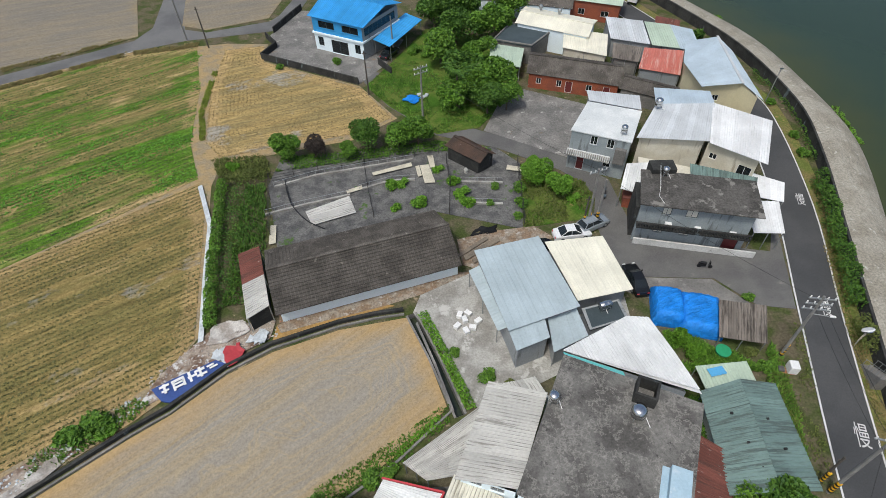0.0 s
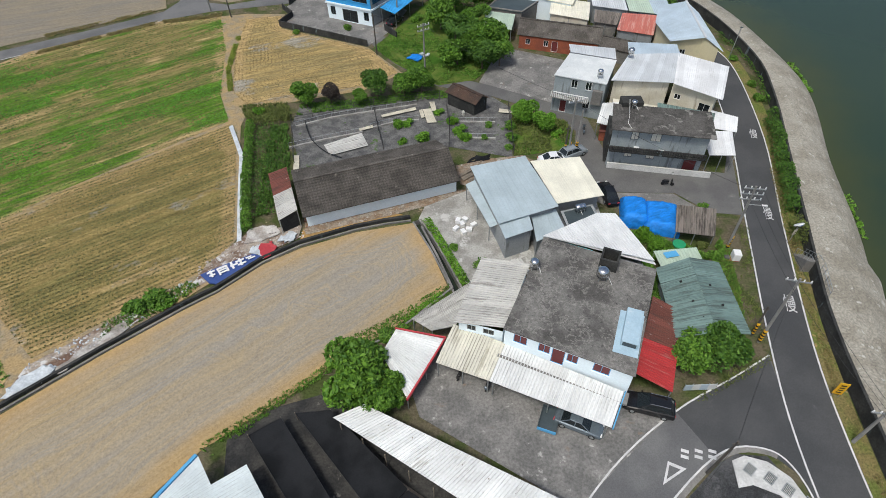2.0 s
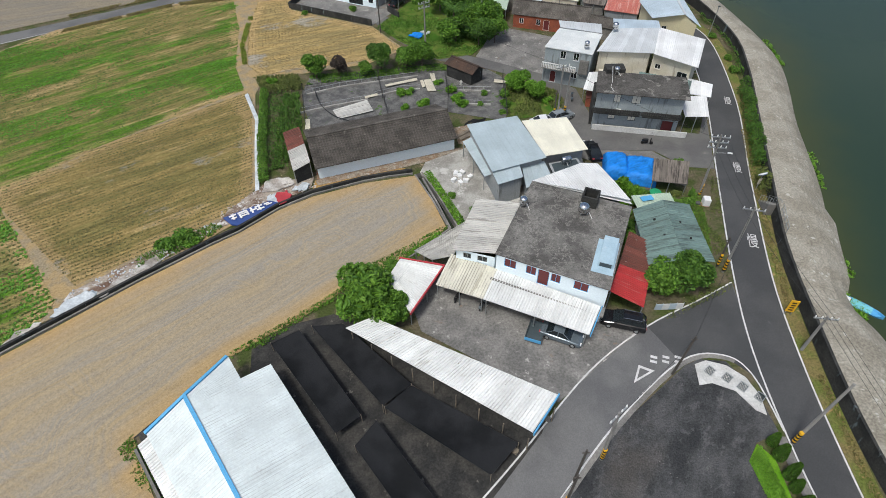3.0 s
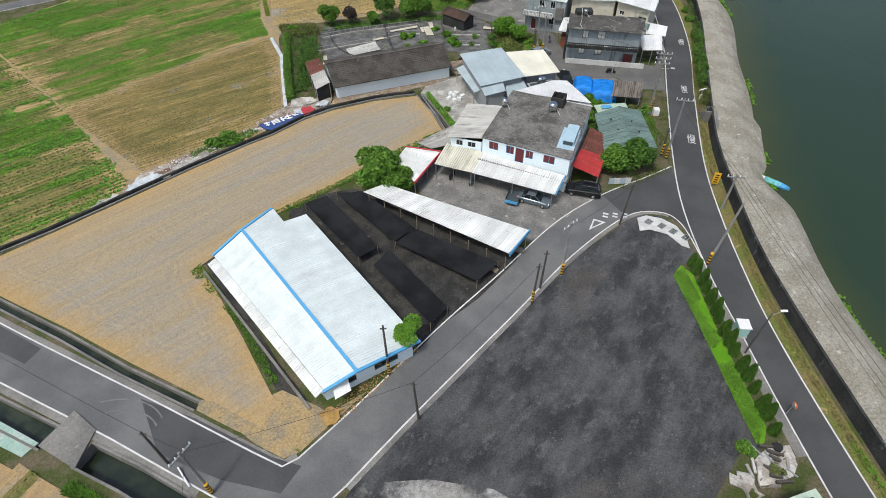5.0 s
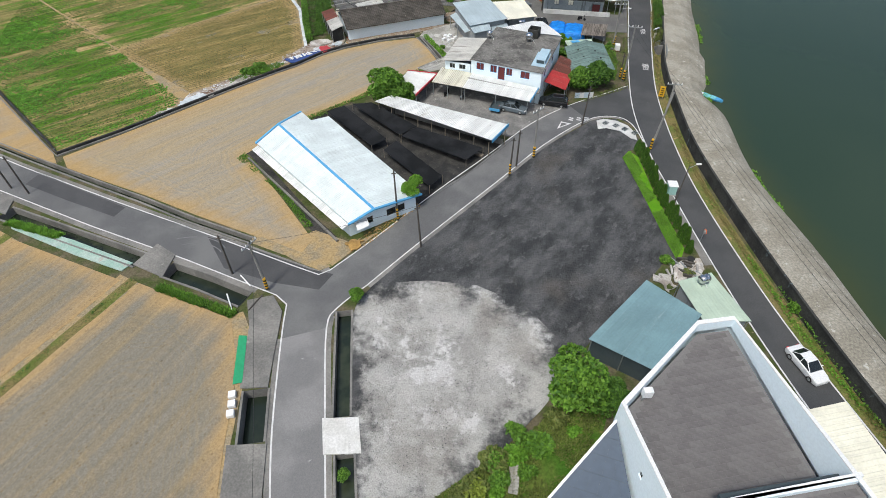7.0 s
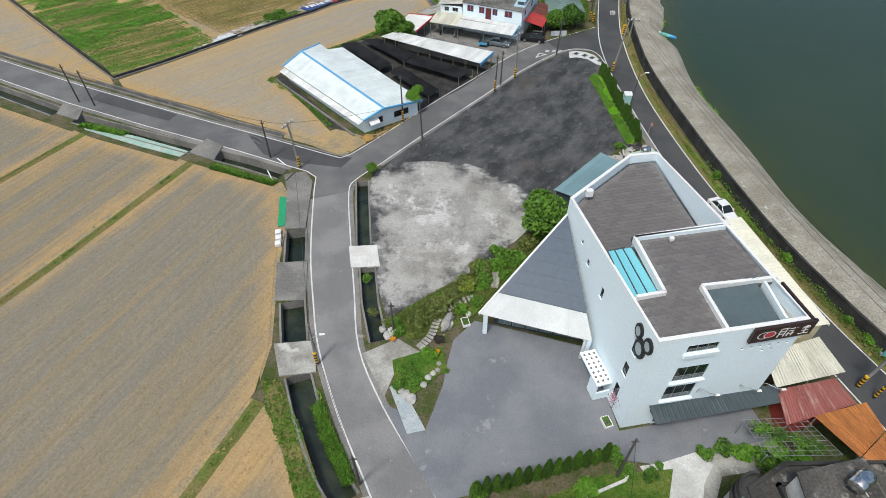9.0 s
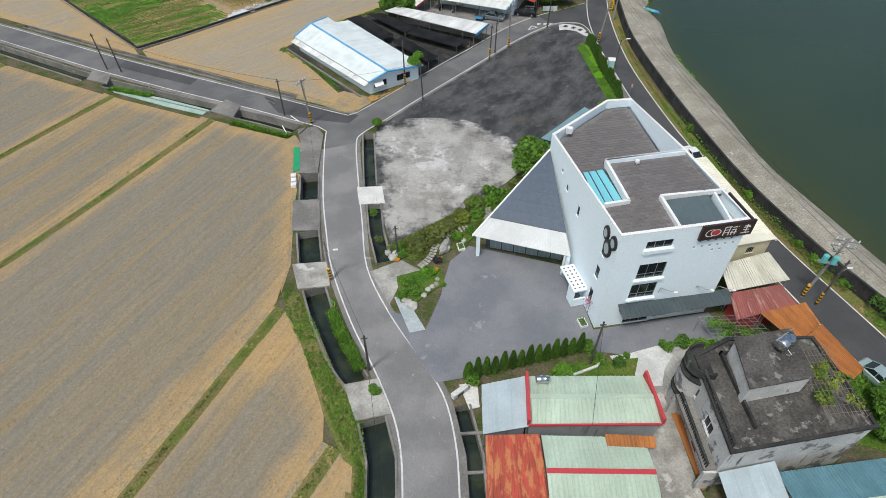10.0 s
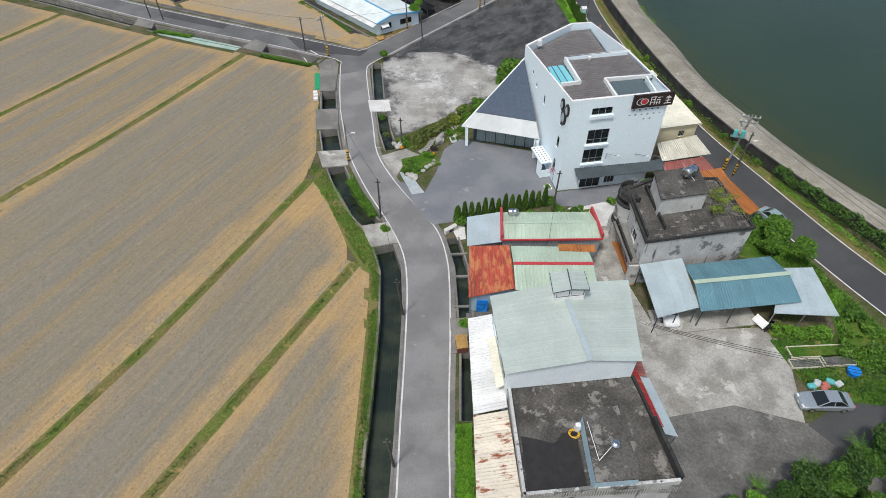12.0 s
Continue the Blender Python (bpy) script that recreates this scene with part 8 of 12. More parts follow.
    # red, green and grey roofs in the row behind
    lean_roof("red_roof", (32.6, 88.2, 3.6), (38.6, 86.8, 3.6), (36.2, 80.4, 3.0), (30.4, 82.8, 3.0), "faded red sheet roof", M["tin_pink"], walls=M["wall_grey"])
    lean_roof("green_roof", (34.8, 97.0, 3.8), (38.8, 95.6, 3.8), (38.4, 88.0, 3.4), (34.2, 89.4, 3.4), "yellow-green sheet roof", M["tin_green"], walls=M["wall_grey"])
    lean_roof("blue_roof", (38.8, 95.6, 3.8), (42.0, 93.6, 3.8), (41.4, 86.0, 3.4), (38.4, 88.0, 3.4), "pale blue sheet roof", M["tin_sky"], walls=M["wall_grey"])
    lean_roof("grey_roof", (28.6, 99.2, 3.8), (34.6, 97.2, 3.8), (34.0, 89.6, 3.4), (28.0, 92.0, 3.4), "pale grey-blue sheet roof", M["tin_blue2"], walls=M["wall_grey"])
    lean_roof("cream_roof", (20.8, 95.4, 3.8), (27.6, 92.6, 3.8), (26.2, 86.4, 3.2), (19.6, 89.6, 3.2), "cream and grey sheet roof", M["tin_cream"], walls=M["wall_cream2"])
    lean_roof("rust_roof", (28.2, 90.8, 3.2), (32.6, 89.0, 3.2), (31.0, 85.0, 2.8), (27.2, 86.6, 2.8), "brown rusted roof", M["tin_old"], walls=M["concrete_dark"])
    gable_house("brick_row_house", [(13.4, 83.0), (26.4, 78.6), (28.2, 84.8), (14.8, 89.4)], 2.6, 3.9, "old red brick row house with a dark tiled roof", M["brick"], M["tile"], {0: [(1.2, 0.9, 0.8, 1.0), (4.4, 0.9, 0.8, 1.1), (5.8, 0.1, 1.1, 1.9, "door"), (9.0, 0.9, 0.9, 1.0), (11.6, 0.1, 1.0, 1.9, "door")]}, pitch=0.3)
    gable_house("dark_roof_shed", [(26.8, 78.2), (33.6, 74.4), (35.2, 78.0), (28.6, 82.0)], 2.4, 3.2, "old shed with a sagging dark roof", M["concrete_dark"], M["tile"], pitch=0.3)
    flat_roof_house("flat_roof_annex", [(8.6, 92.6), (14.6, 90.2), (18.6, 95.2), (12.0, 98.6)], 3.2, "low annex with a glossy dark-grey flat roof", M["concrete_dark"], M["dark_metal"], None, 0.3)
    lean_roof("green_canopy", (8.0, 92.0, 3.0), (13.4, 90.0, 3.0), (12.2, 84.6, 2.6), (7.4, 86.6, 2.6), "pale green canopy roof", M["tin_green"])
    gable_house("cream_warehouse", [(13.0, 97.2), (23.8, 91.6), (26.4, 97.4), (15.4, 103.2)], 4.0, 4.7, "white warehouse with a cream sheet roof and roof turbines", M["wall_white"], M["tin_cream"], pitch=0.7)
    for x, y in ((17.4, 100.8), (20.4, 99.0)):
        t = thing("roof_turbine", "dark roof turbine vent", "vent", (x, y, 4.5), group="roof turbines")
        bm = bmesh.new()
        bmesh.ops.create_uvsphere(bm, u_segments=12, v_segments=8, radius=0.38, matrix=Matrix.Translation((0, 0, 0.6)))
        part("turbine", bm, M["galv"], t)
        part("stem", tubes([((0, 0, 0), (0, 0, 0.4), 0.2)]), M["galv"], t)
    gable_house("green_roof_house", [(24.2, 107.2), (32.4, 104.0), (34.6, 110.0), (26.4, 113.4)], 3.6, 4.6, "brick house with a pale green sheet roof", M["brick"], M["tin_green"], {0: [(1.4, 1.0, 1.2, 1.1), (5.6, 1.0, 1.4, 1.1)]}, pitch=0.6)
    gable_house("tiled_row_house", [(4, 111), (23.6, 105.0), (25.2, 110.6), (6, 117)], 2.8, 4.0, "old row house with a dark tiled roof", M["wall_white"], M["tile"], pitch=0.3)
    lean_roof("rusty_hut", (38.4, 101.6, 2.6), (42.2, 99.6, 2.6), (41.2, 97.0, 2.3), (37.4, 98.8, 2.3), "small brown tin-roofed hut by the road", M["tin_rust"], walls=M["concrete_dark"])
    # blue-roofed villa on the far forecourt
    a, b2, c, d = (-22.3, 97.4), (-13.4, 92.9), (-7.8, 101.0), (-16.8, 106.8)
    v = thing("villa", "white two-storey villa with bright blue sheet roof and arched windows", "house")
    wall_part(v, a, b2, 0, 3.0, M["wall_white"], [(0.7, 0.9, 1.1, 1.6), (3.4, 0.1, 3.4, 2.3), (8.2, 0.9, 1.1, 1.6)], frame_mat=M["dark_metal"])
    wall_part(v, a, b2, 3.3, 5.9, M["tin_bright_blue"], [(1.2, 4.2, 3.2, 1.2), (6.0, 4.2, 3.2, 1.2)], frame_mat=M["dark_metal"])
    wall_part(v, b2, c, 0, 5.9, M["wall_grey"], [(0.6, 3.9, 8.4, 1.4)], frame_mat=M["dark_metal"], bars=6)
    wall_part(v, c, d, 0, 5.9, M["wall_white"])
    wall_part(v, d, a, 0, 5.9, M["wall_white"])
    part("floor_band", prism(grown([a, b2, c, d], 0.25), 3.0, 3.3), M["wall_white"], v)
    part("roof", rib_roof(bmesh.new(), (-20.8, 104.6, 7.0), (-9.6, 98.4, 7.0), (-13.0, 92.2, 6.0), (-23.0, 97.4, 6.0), 0.35), M["tin_bright_blue"], v)
    part("roof", rib_roof(bmesh.new(), (-9.6, 98.4, 7.0), (-20.8, 104.6, 7.0), (-17.0, 107.8, 6.1), (-7.0, 101.4, 6.1), 0.35), M["tin_bright_blue"], v)
    lean_roof("carport", (-11.8, 94.0, 3.2), (-6.6, 103.8, 3.2), (-3.6, 101.8, 2.8), (-8.9, 92.0, 2.8), "bright blue sheet carport roof", M["tin_bright_blue"], "carport", walls=None)
    for i, (p, q) in enumerate((((-32.2, 101.8), (-29.6, 98.2)), ((-29.6, 98.2), (-31.4, 94.0)), ((-31.4, 94.0), (-13.8, 85.0)), ((-11.0, 91.4), (-8.6, 88.0)), ((-27.6, 113.5), (-31.2, 103.8)))):
        w = thing("yard_wall", "dark weathered concrete yard wall", "wall", kind="structure")
        part("wall", box_along(bmesh.new(), (*p, 1.2), (*q, 1.2), 0.2, 1.2), M["concrete_black"], w)


village()

# small teal hall and green hut by the lot
lean_roof("teal_hall_roof", (20.0, -28.2, 3.4), (24.2, -33.0, 3.4), (18.0, -39.2, 3.0), (12.4, -35.2, 3.0), "teal-grey sheet roof of a low dark hall", M["tin_teal2"], "hall", walls=M["dark_metal"], pitch=0.8)
lean_roof("hut_roof", (23.4, -28.3, 3.1), (27.4, -27.2, 3.1), (29.2, -33.6, 2.8), (24.4, -33.4, 2.8), "pale green sheet hut roof", M["tin_green"], "hut", walls=M["wall_grey"], pitch=0.8)
tank(25.9, -28.7, 3.1, 0.45, 1.2, True, 20)
# ---- plants ----
RNG = np.random.default_rng(7)


def leaf_mesh(name, pts, size, material, up=0.35):
    """One small folded leaf clump at each point, turned at random."""
    n = len(pts)
    pts = np.asarray(pts, float)
    a = RNG.normal(size=(n, 3))
    a[:, 2] = np.abs(a[:, 2]) * 0.6
    a /= np.linalg.norm(a, axis=1, keepdims=True)
    b = np.cross(a, RNG.normal(size=(n, 3)))
    b /= np.linalg.norm(b, axis=1, keepdims=True)
    c = np.cross(a, b)
    c[:, 2] += up * np.sign(c[:, 2] + 1e-6)
    s = size * RNG.uniform(0.6, 1.4, (n, 1))
    v = np.stack([pts - a * s, pts + b * s * 0.62, pts + a * s + c * s * 0.25, pts - b * s * 0.62], 1).reshape(-1, 3)
    me = bpy.data.meshes.new(name)
    me.from_pydata(v.tolist(), [], np.arange(4 * n).reshape(-1, 4).tolist())
    me.materials.append(material)
    return me


def crown_points(n, seed, squash=0.8, lobes=9):
    """Points on and in a crown of unit radius made of uneven lobes."""
    r = np.random.default_rng(seed)
    centres = r.normal(size=(lobes, 3))
    centres /= np.linalg.norm(centres, axis=1, keepdims=True)
    centres *= r.uniform(0.35, 0.62, (lobes, 1))
    centres[:, 2] = centres[:, 2] * 0.75 + 0.1
    radii = r.uniform(0.28, 0.52, lobes)
    which = r.integers(0, lobes, n)
    d = r.normal(size=(n, 3))
    d /= np.linalg.norm(d, axis=1, keepdims=True)
    d[:, 2] = np.where(r.random(n) < 0.75, np.abs(d[:, 2]), d[:, 2])
    k = np.where(r.random(n) < 0.72, r.uniform(0.88, 1.08, n), r.uniform(0.3, 0.9, n))
    p = centres[which] + d * (radii[which] * k)[:, None]
    p[:, 2] *= squash
    return p


CROWNS = {}


def crown_mesh(mat, kind=0, squash=0.8, n=5200, size=0.062):
    key = (mat, kind, squash, n)
    if key not in CROWNS:
        CROWNS[key] = leaf_mesh("crown", crown_points(n, 11 + kind * 7 + len(mat), squash), size, M[mat])
    return CROWNS[key]


TRUNKS = {}


def trunk_mesh(kind):
    if kind not in TRUNKS:
        r = random.Random(kind)
        bm = bmesh.new()
        tube(bm, (0, 0, 0), (0.02, 0.01, 0.5), 0.05, 0.04)
        tube(bm, (0.02, 0.01, 0.48), (0.0, 0.03, 0.9), 0.04, 0.02)
        for i in range(7):
            a = 2 * math.pi * i / 7 + r.random()
            z = r.uniform(0.35, 0.75)
            q = (0.4 * math.cos(a), 0.4 * math.sin(a), z + r.uniform(0.15, 0.4))
            tube(bm, (0.01, 0.01, z), q, 0.025, 0.012, 6)
            tube(bm, q, (q[0] * 1.5 + 0.05, q[1] * 1.5, q[2] + 0.15), 0.012, 0.005, 5)
        TRUNKS[kind] = mesh_of("trunk", bm, M["bark"])
    return TRUNKS[kind]


def tree(x, y, r, h, mat="leaf", label="leafy green tree", kind=0, squash=0.85, name="tree", category="tree", group="", z=0.0, turn=None):
    ob = thing(name, label, category, (x, y, z), turn if turn is not None else (x * 37 + y * 17) % 360, group)
    t = new("trunk", trunk_mesh(kind % 3))
    t.parent = ob
    t.scale = (r, r, max(0.3, h - r * 0.6))
    c = new("crown", crown_mesh(mat, kind % 4, squash))
    c.parent = ob
    c.location = (0, 0, h - r * squash * 0.75)
    c.scale = (r, r, r)
    return ob


def bush(x, y, r, h=None, mat="leaf", label="rounded leafy green bush", kind=0, name="bush", z=0.0, group=""):
    ob = thing(name, label, "bush", (x, y, z), (x * 53 + y * 29) % 360, group)
    c = new("foliage", crown_mesh(mat, kind % 4, 0.85, 900, 0.13))
    c.parent = ob
    c.location = (0, 0, (h or r) * 0.35)
    c.scale = (r, r, h or r)
    s = new("stem", trunk_mesh(kind % 3))
    s.parent = ob
    s.scale = (r * 0.7, r * 0.7, (h or r) * 0.5)
    return ob


def cypress(x, y, h, r, mat="leaf_dark", group="", label="slim clipped conifer in a row"):
    ob = thing("conifer", label, "conifer", (x, y, 0.05), (x * 71 + y * 13) % 360, group)
    key = ("cypress", mat)
    if key not in CROWNS:
        g2 = np.random.default_rng(3)
        n = 1500
        v = g2.random(n) ** 0.8
        rad = np.where(v < 0.12, v / 0.12 * 0.8 + 0.2, (1.04 - v) ** 0.42) * np.where(g2.random(n) < 0.8, g2.uniform(0.88, 1.06, n), g2.uniform(0.2, 0.9, n))
        a = g2.uniform(0, 2 * np.pi, n)
        CROWNS[key] = leaf_mesh("foliage", np.stack([rad * np.cos(a), rad * np.sin(a), v * 1.0], 1), 0.09, M[mat])
    c = new("foliage", CROWNS[key])
    c.parent = ob
    c.scale = (r, r, h)
    t = new("trunk", trunk_mesh(0))
    t.parent = ob
    t.scale = (0.6, 0.6, 0.5 * h)
    return ob


def hedge(name, line, width, height, mat, label, density=55, z=0.0, size=0.12, kind="", category="hedge"):
    """A run of foliage along a line."""
    pts = []
    for (x0, y0), (x1, y1) in zip(line, line[1:]):
        length = math.hypot(x1 - x0, y1 - y0)
        n = int(length * density * (width + height))
        u = RNG.random(n)
        o = RNG.uniform(-1, 1, n) * width / 2
        bump = 0.75 + 0.25 * np.sin(u * length * 1.7 + x0) * np.cos(u * length * 0.6 + y0)
        zz = height * bump * np.where(RNG.random(n) < 0.65, RNG.uniform(0.8, 1.05, n), RNG.random(n)) * (1 - 0.35 * (2 * o / width) ** 2)
        dx, dy = (x1 - x0) / length, (y1 - y0) / length
        pts.append(np.stack([x0 + (x1 - x0) * u - dy * o, y0 + (y1 - y0) * u + dx * o, z + zz], 1))
    ob = new(name, leaf_mesh(name, np.concatenate(pts), size, M[mat]))
    return tagged(ob, label, category, kind=kind)


def tufts(name, poly, count, height, mat, label, z=0.05, category="grass", spread=0.12):
    """Blades of grass scattered over an area: one piece of stuff."""
    xs, ys = [p[0] for p in poly], [p[1] for p in poly]
    pts = []
    while len(pts) < count:
        p = (RNG.uniform(min(xs), max(xs)), RNG.uniform(min(ys), max(ys)))
        if inside(p, poly) and noise.noise((p[0] * 0.35, p[1] * 0.35, 1.0)) > -0.25 + 0.3 * RNG.random() - 0.15:
            pts.append(p)
        elif RNG.random() < 0.02:
            count -= 1
    c = np.array(pts)
    n = len(c)
    k = 3
    c = np.repeat(c, k, 0)
    a = RNG.uniform(0, 2 * np.pi, n * k)
    h = height * RNG.uniform(0.5, 1.3, n * k)
    s = spread * RNG.uniform(0.5, 1.5, n * k)
    base = np.stack([c[:, 0] + RNG.normal(0, 0.06, n * k), c[:, 1] + RNG.normal(0, 0.06, n * k), np.full(n * k, z)], 1)
    side = np.stack([-np.sin(a), np.cos(a), np.zeros(n * k)], 1) * (s * 0.5)[:, None]
    tip = base + np.stack([np.cos(a) * h * 0.7, np.sin(a) * h * 0.7, h], 1)
    v = np.stack([base - side, base + side, tip], 1).reshape(-1, 3)
    me = bpy.data.meshes.new(name)
    me.from_pydata(v.tolist(), [], np.arange(len(v)).reshape(-1, 3).tolist())
    me.materials.append(M[mat])
    return tagged(new(name, me), label, category, kind="stuff")


def blades(name, c, height, spread, mat, label, z, k=3, lean=1.7):
    """Small tapered blades, k at each point: one piece of stuff."""
    n = len(c)
    c = np.repeat(np.asarray(c, float), k, 0)
    a = RNG.uniform(0, 2 * np.pi, n * k)
    h = height * RNG.uniform(0.5, 1.3, n * k)
    w = spread * RNG.uniform(0.5, 1.4, n * k)
    base = np.stack([c[:, 0] + RNG.normal(0, 0.05, n * k), c[:, 1] + RNG.normal(0, 0.05, n * k), np.full(n * k, z)], 1)
    side = np.stack([-np.sin(a), np.cos(a), np.zeros(n * k)], 1) * (w * 0.5)[:, None]
    tip = base + np.stack([np.cos(a) * h * lean, np.sin(a) * h * lean, h], 1)
    v = np.stack([base - side, base + side, tip], 1).reshape(-1, 3)
    me = bpy.data.meshes.new(name)
    me.from_pydata(v.tolist(), [], np.arange(len(v)).reshape(-1, 3).tolist())
    me.materials.append(M[mat])
    return tagged(new(name, me), label, "stubble", kind="stuff")


def stalk_rows(poly, turn, pitch, gap, lush):
    """Rows of cut rice stalks over a paddy, straight or following its outline, with bare gaps and fresh green shoots."""
    xs, ys = [p[0] for p in poly], [p[1] for p in poly]
    mid = ((min(xs) + max(xs)) / 2, (min(ys) + max(ys)) / 2)
    reach = math.hypot(max(xs) - min(xs), max(ys) - min(ys)) / 2
    cut, fresh = [], []
    ca, sa = math.cos(radians(turn or 0)), math.sin(radians(turn or 0))
    steps = int(2 * reach / pitch) if turn is not None else int(2 * reach / 0.24)
    across = pitch if turn is not None else 0.24
    for j in range(steps):
        v = -reach + j * across
        for i in range(int(2 * reach / gap)):
            u = -reach + i * gap + RNG.normal(0, 0.06)
            x, y = mid[0] + u * ca - v * sa, mid[1] + u * sa + v * ca
            if turn is not None:
                bend = 0.35 * noise.noise((u * 0.06, v * 0.02, 4.0))
                x, y = x - bend * sa, y + bend * ca
            if not inside((x, y), poly):
                continue
            if turn is None and (edge_distance((x, y), poly) / pitch) % 1.0 > 0.38:
                continue
            thin = noise.noise((u * 0.05, v * 0.3, 2.0)) + 0.6 * noise.noise((u * 0.2, v * 0.4, 7.0))
            if thin < -0.42 or RNG.random() < 0.04:
                continue
            cut.append((x, y))
            if lush:
                rich = noise.noise((u * 0.035, v * 0.22, 11.0)) + 0.7 * noise.noise((x * 0.045, y * 0.045, 3.0)) + lush - 0.75
                if rich > 0.0:
                    for _ in range(2 if rich < 0.2 else 4):
                        fresh.append((x + RNG.normal(0, 0.17), y + RNG.normal(0, 0.17)))
    olive = [p for p in cut if lush and RNG.random() < 0.55] if lush else []
    dry = cut if not lush else [p for p in cut if RNG.random() < 0.5]
    blades("stubble", dry, 0.11, 0.19, "leaf_stub" if turn is not None else "leaf_straw", "short cut rice stalks standing in rows", 0.08)
    if olive:
        blades("stubble", olive, 0.13, 0.24, "leaf_olive", "olive rice stalks sprouting again in rows", 0.08)
    if fresh:
        blades("regrowth", fresh, 0.13, 0.24, "leaf_shoot", "fresh bright green shoots between the rows", 0.08)


def fan_palm(x, y, r, h=None):
    """A low palm: a ring of arching leaves of many narrow leaflets on a short trunk."""
    ob = thing("fan_palm", "low dark green palm with arching fronds", "palm", (x, y, 0.08))
    h = h or r * 0.7
    part("trunk", tube(bmesh.new(), (0, 0, 0), (0, 0, h), 0.14, 0.11, 8), M["bark"], ob)
    for k in range(11):
        a, rise = 2.4 * k, 0.25 + 0.5 * ((k * 7) % 5) / 5
        bm = bmesh.new()
        for q in range(12):
            t = (q + 1) / 12
            m = Vector((math.cos(a) * r * t, math.sin(a) * r * t, h + rise * r * math.sin(2.2 * t)))
            for side in (-1, 1):
                d = Vector((math.cos(a + side * 0.9), math.sin(a + side * 0.9), -0.25)) * r * 0.32 * (1.15 - t)
                w = Vector((math.cos(a), math.sin(a), 0)) * r * 0.035
                bm.faces.new([bm.verts.new(p) for p in (m - w, m + d, m + w)])
        part("frond", bm, M["leaf_dark"], ob)
    return ob


def band(line, width):
    a, b = shifted(line, width / 2), shifted(line, -width / 2)
    return a + b[::-1]


# trees of the village
for i, (x, y, r, h, k) in enumerate([(3.1, 82.6, 4.2, 6.4, 0), (7.2, 79.8, 3.8, 6.0, 1), (2.2, 77.4, 3.6, 5.2, 2), (6.4, 75.8, 3.0, 4.8, 3), (9.4, 76.6, 2.6, 4.4, 0), (-0.4, 91.0, 3.6, 5.6, 1), (2.4, 97.0, 4.2, 6.2, 2), (7.2, 98.6, 4.0, 6.4, 3), (10.4, 99.6, 3.4, 5.6, 0), (-1.4, 104.0, 4.4, 6.6, 1), (6.0, 90.0, 3.0, 5.0, 2), (12.4, 107.0, 3.8, 6.0, 3), (4.0, 106.5, 4.4, 6.5, 0)]):
    tree(x, y, r, h, "leaf" if i % 3 else "leaf_dark", "large broad-leaved tree with a dense green crown", k, group="large trees by the lane")
for x, y, r, h, m2, lab in ((-21.8, 65.2, 2.5, 3.8, "leaf", "dense green garden tree"), (-18.0, 65.8, 2.0, 3.2, "leaf_brown", "dark purple-brown leaved tree"), (-13.6, 65.4, 1.6, 2.4, "leaf", "low spreading garden tree"), (-10.9, 67.4, 2.7, 4.6, "leaf_dark", "dense dark green garden tree"), (-6.6, 67.8, 2.8, 4.0, "leaf", "dense green garden tree"), (-3.9, 68.2, 2.7, 4.0, "leaf", "dense green garden tree"), (12.0, 59.6, 2.4, 3.2, "leaf_bright", "bright green fruit tree"), (14.4, 57.6, 2.2, 3.0, "leaf_bright", "bright green fruit tree"), (11.6, 62.2, 1.5, 2.2, "leaf_bright", "small bright green fruit tree")):
    tree(x, y, r, h, m2, lab, int(x) % 4)
tree(22.6, 17.6, 2.6, 3.4, "leaf", "round green tree by the road corner", 1)
tree(25.6, 17.8, 3.0, 4.0, "leaf_dark", "dark green tree by the road corner", 2)
tree(27.0, 18.0, 1.6, 3.0, "leaf_dark", "dark green tree by the road corner", 0)
tree(-9.6, 15.4, 4.3, 5.0, "leaf", "spreading green tree beside the red-edged shed", 0)
tree(-6.2, 13.4, 2.6, 3.8, "leaf", "spreading green tree beside the red-edged shed", 3)
tree(-4.9, -11.0, 1.75, 4.2, "leaf_bright", "bright green round tree at the roadside", 1)
tree(-11.1, -27.2, 1.1, 2.0, "leaf", "small round green tree at the lane corner", 2)
tree(10.6, -39.4, 3.6, 5.0, "leaf", "round dense tree with pale blossoms", 1)
tree(13.8, -40.8, 2.2, 3.2, "leaf_dark", "dark green tree beside the hall", 2)
tree(38.4, -80.6, 1.9, 3.6, "leaf", "green tree by the road edge", 0)
tree(37.2, -76.8, 2.0, 3.4, "leaf", "green tree by the road edge", 1)
tree(36.0, -79.4, 1.6, 2.8, "leaf", "green tree by the road edge", 3)
for i, (x, y, r, m2) in enumerate([(-7.4, 59.1, 1.1, "leaf_bright"), (-5.8, 59.6, 1.0, "leaf_bright"), (-3.3, 55.6, 1.3, "leaf_bright"), (-6.5, 55.0, 0.9, "leaf_bright"), (1.0, 59.6, 1.1, "leaf_bright"), (1.9, 57.4, 1.2, "leaf_bright"), (2.6, 55.4, 1.2, "leaf_bright"), (6.1, 58.6, 0.8, "leaf"), (9.3, 55.2, 1.1, "leaf"), (-1.1, 62.4, 0.9, "leaf_bright"), (8.6, 53.0, 0.8, "leaf"), (9.6, 58.2, 1.2, "leaf"), (5.4, 55.6, 0.7, "leaf"), (16.0, 56.0, 1.0, "leaf_bright"), (-5.0, 95.0, 1.3, "leaf"), (-3.0, 93.6, 1.0, "leaf"), (-27.6, 90.6, 0.9, "leaf"), (-18.2, 91.8, 1.0, "leaf"), (-29, 63.6, 1.1, "leaf_bright")]):
    bush(x, y, r, r * 0.9, m2, "low leafy garden shrub", i, group="garden shrubs")
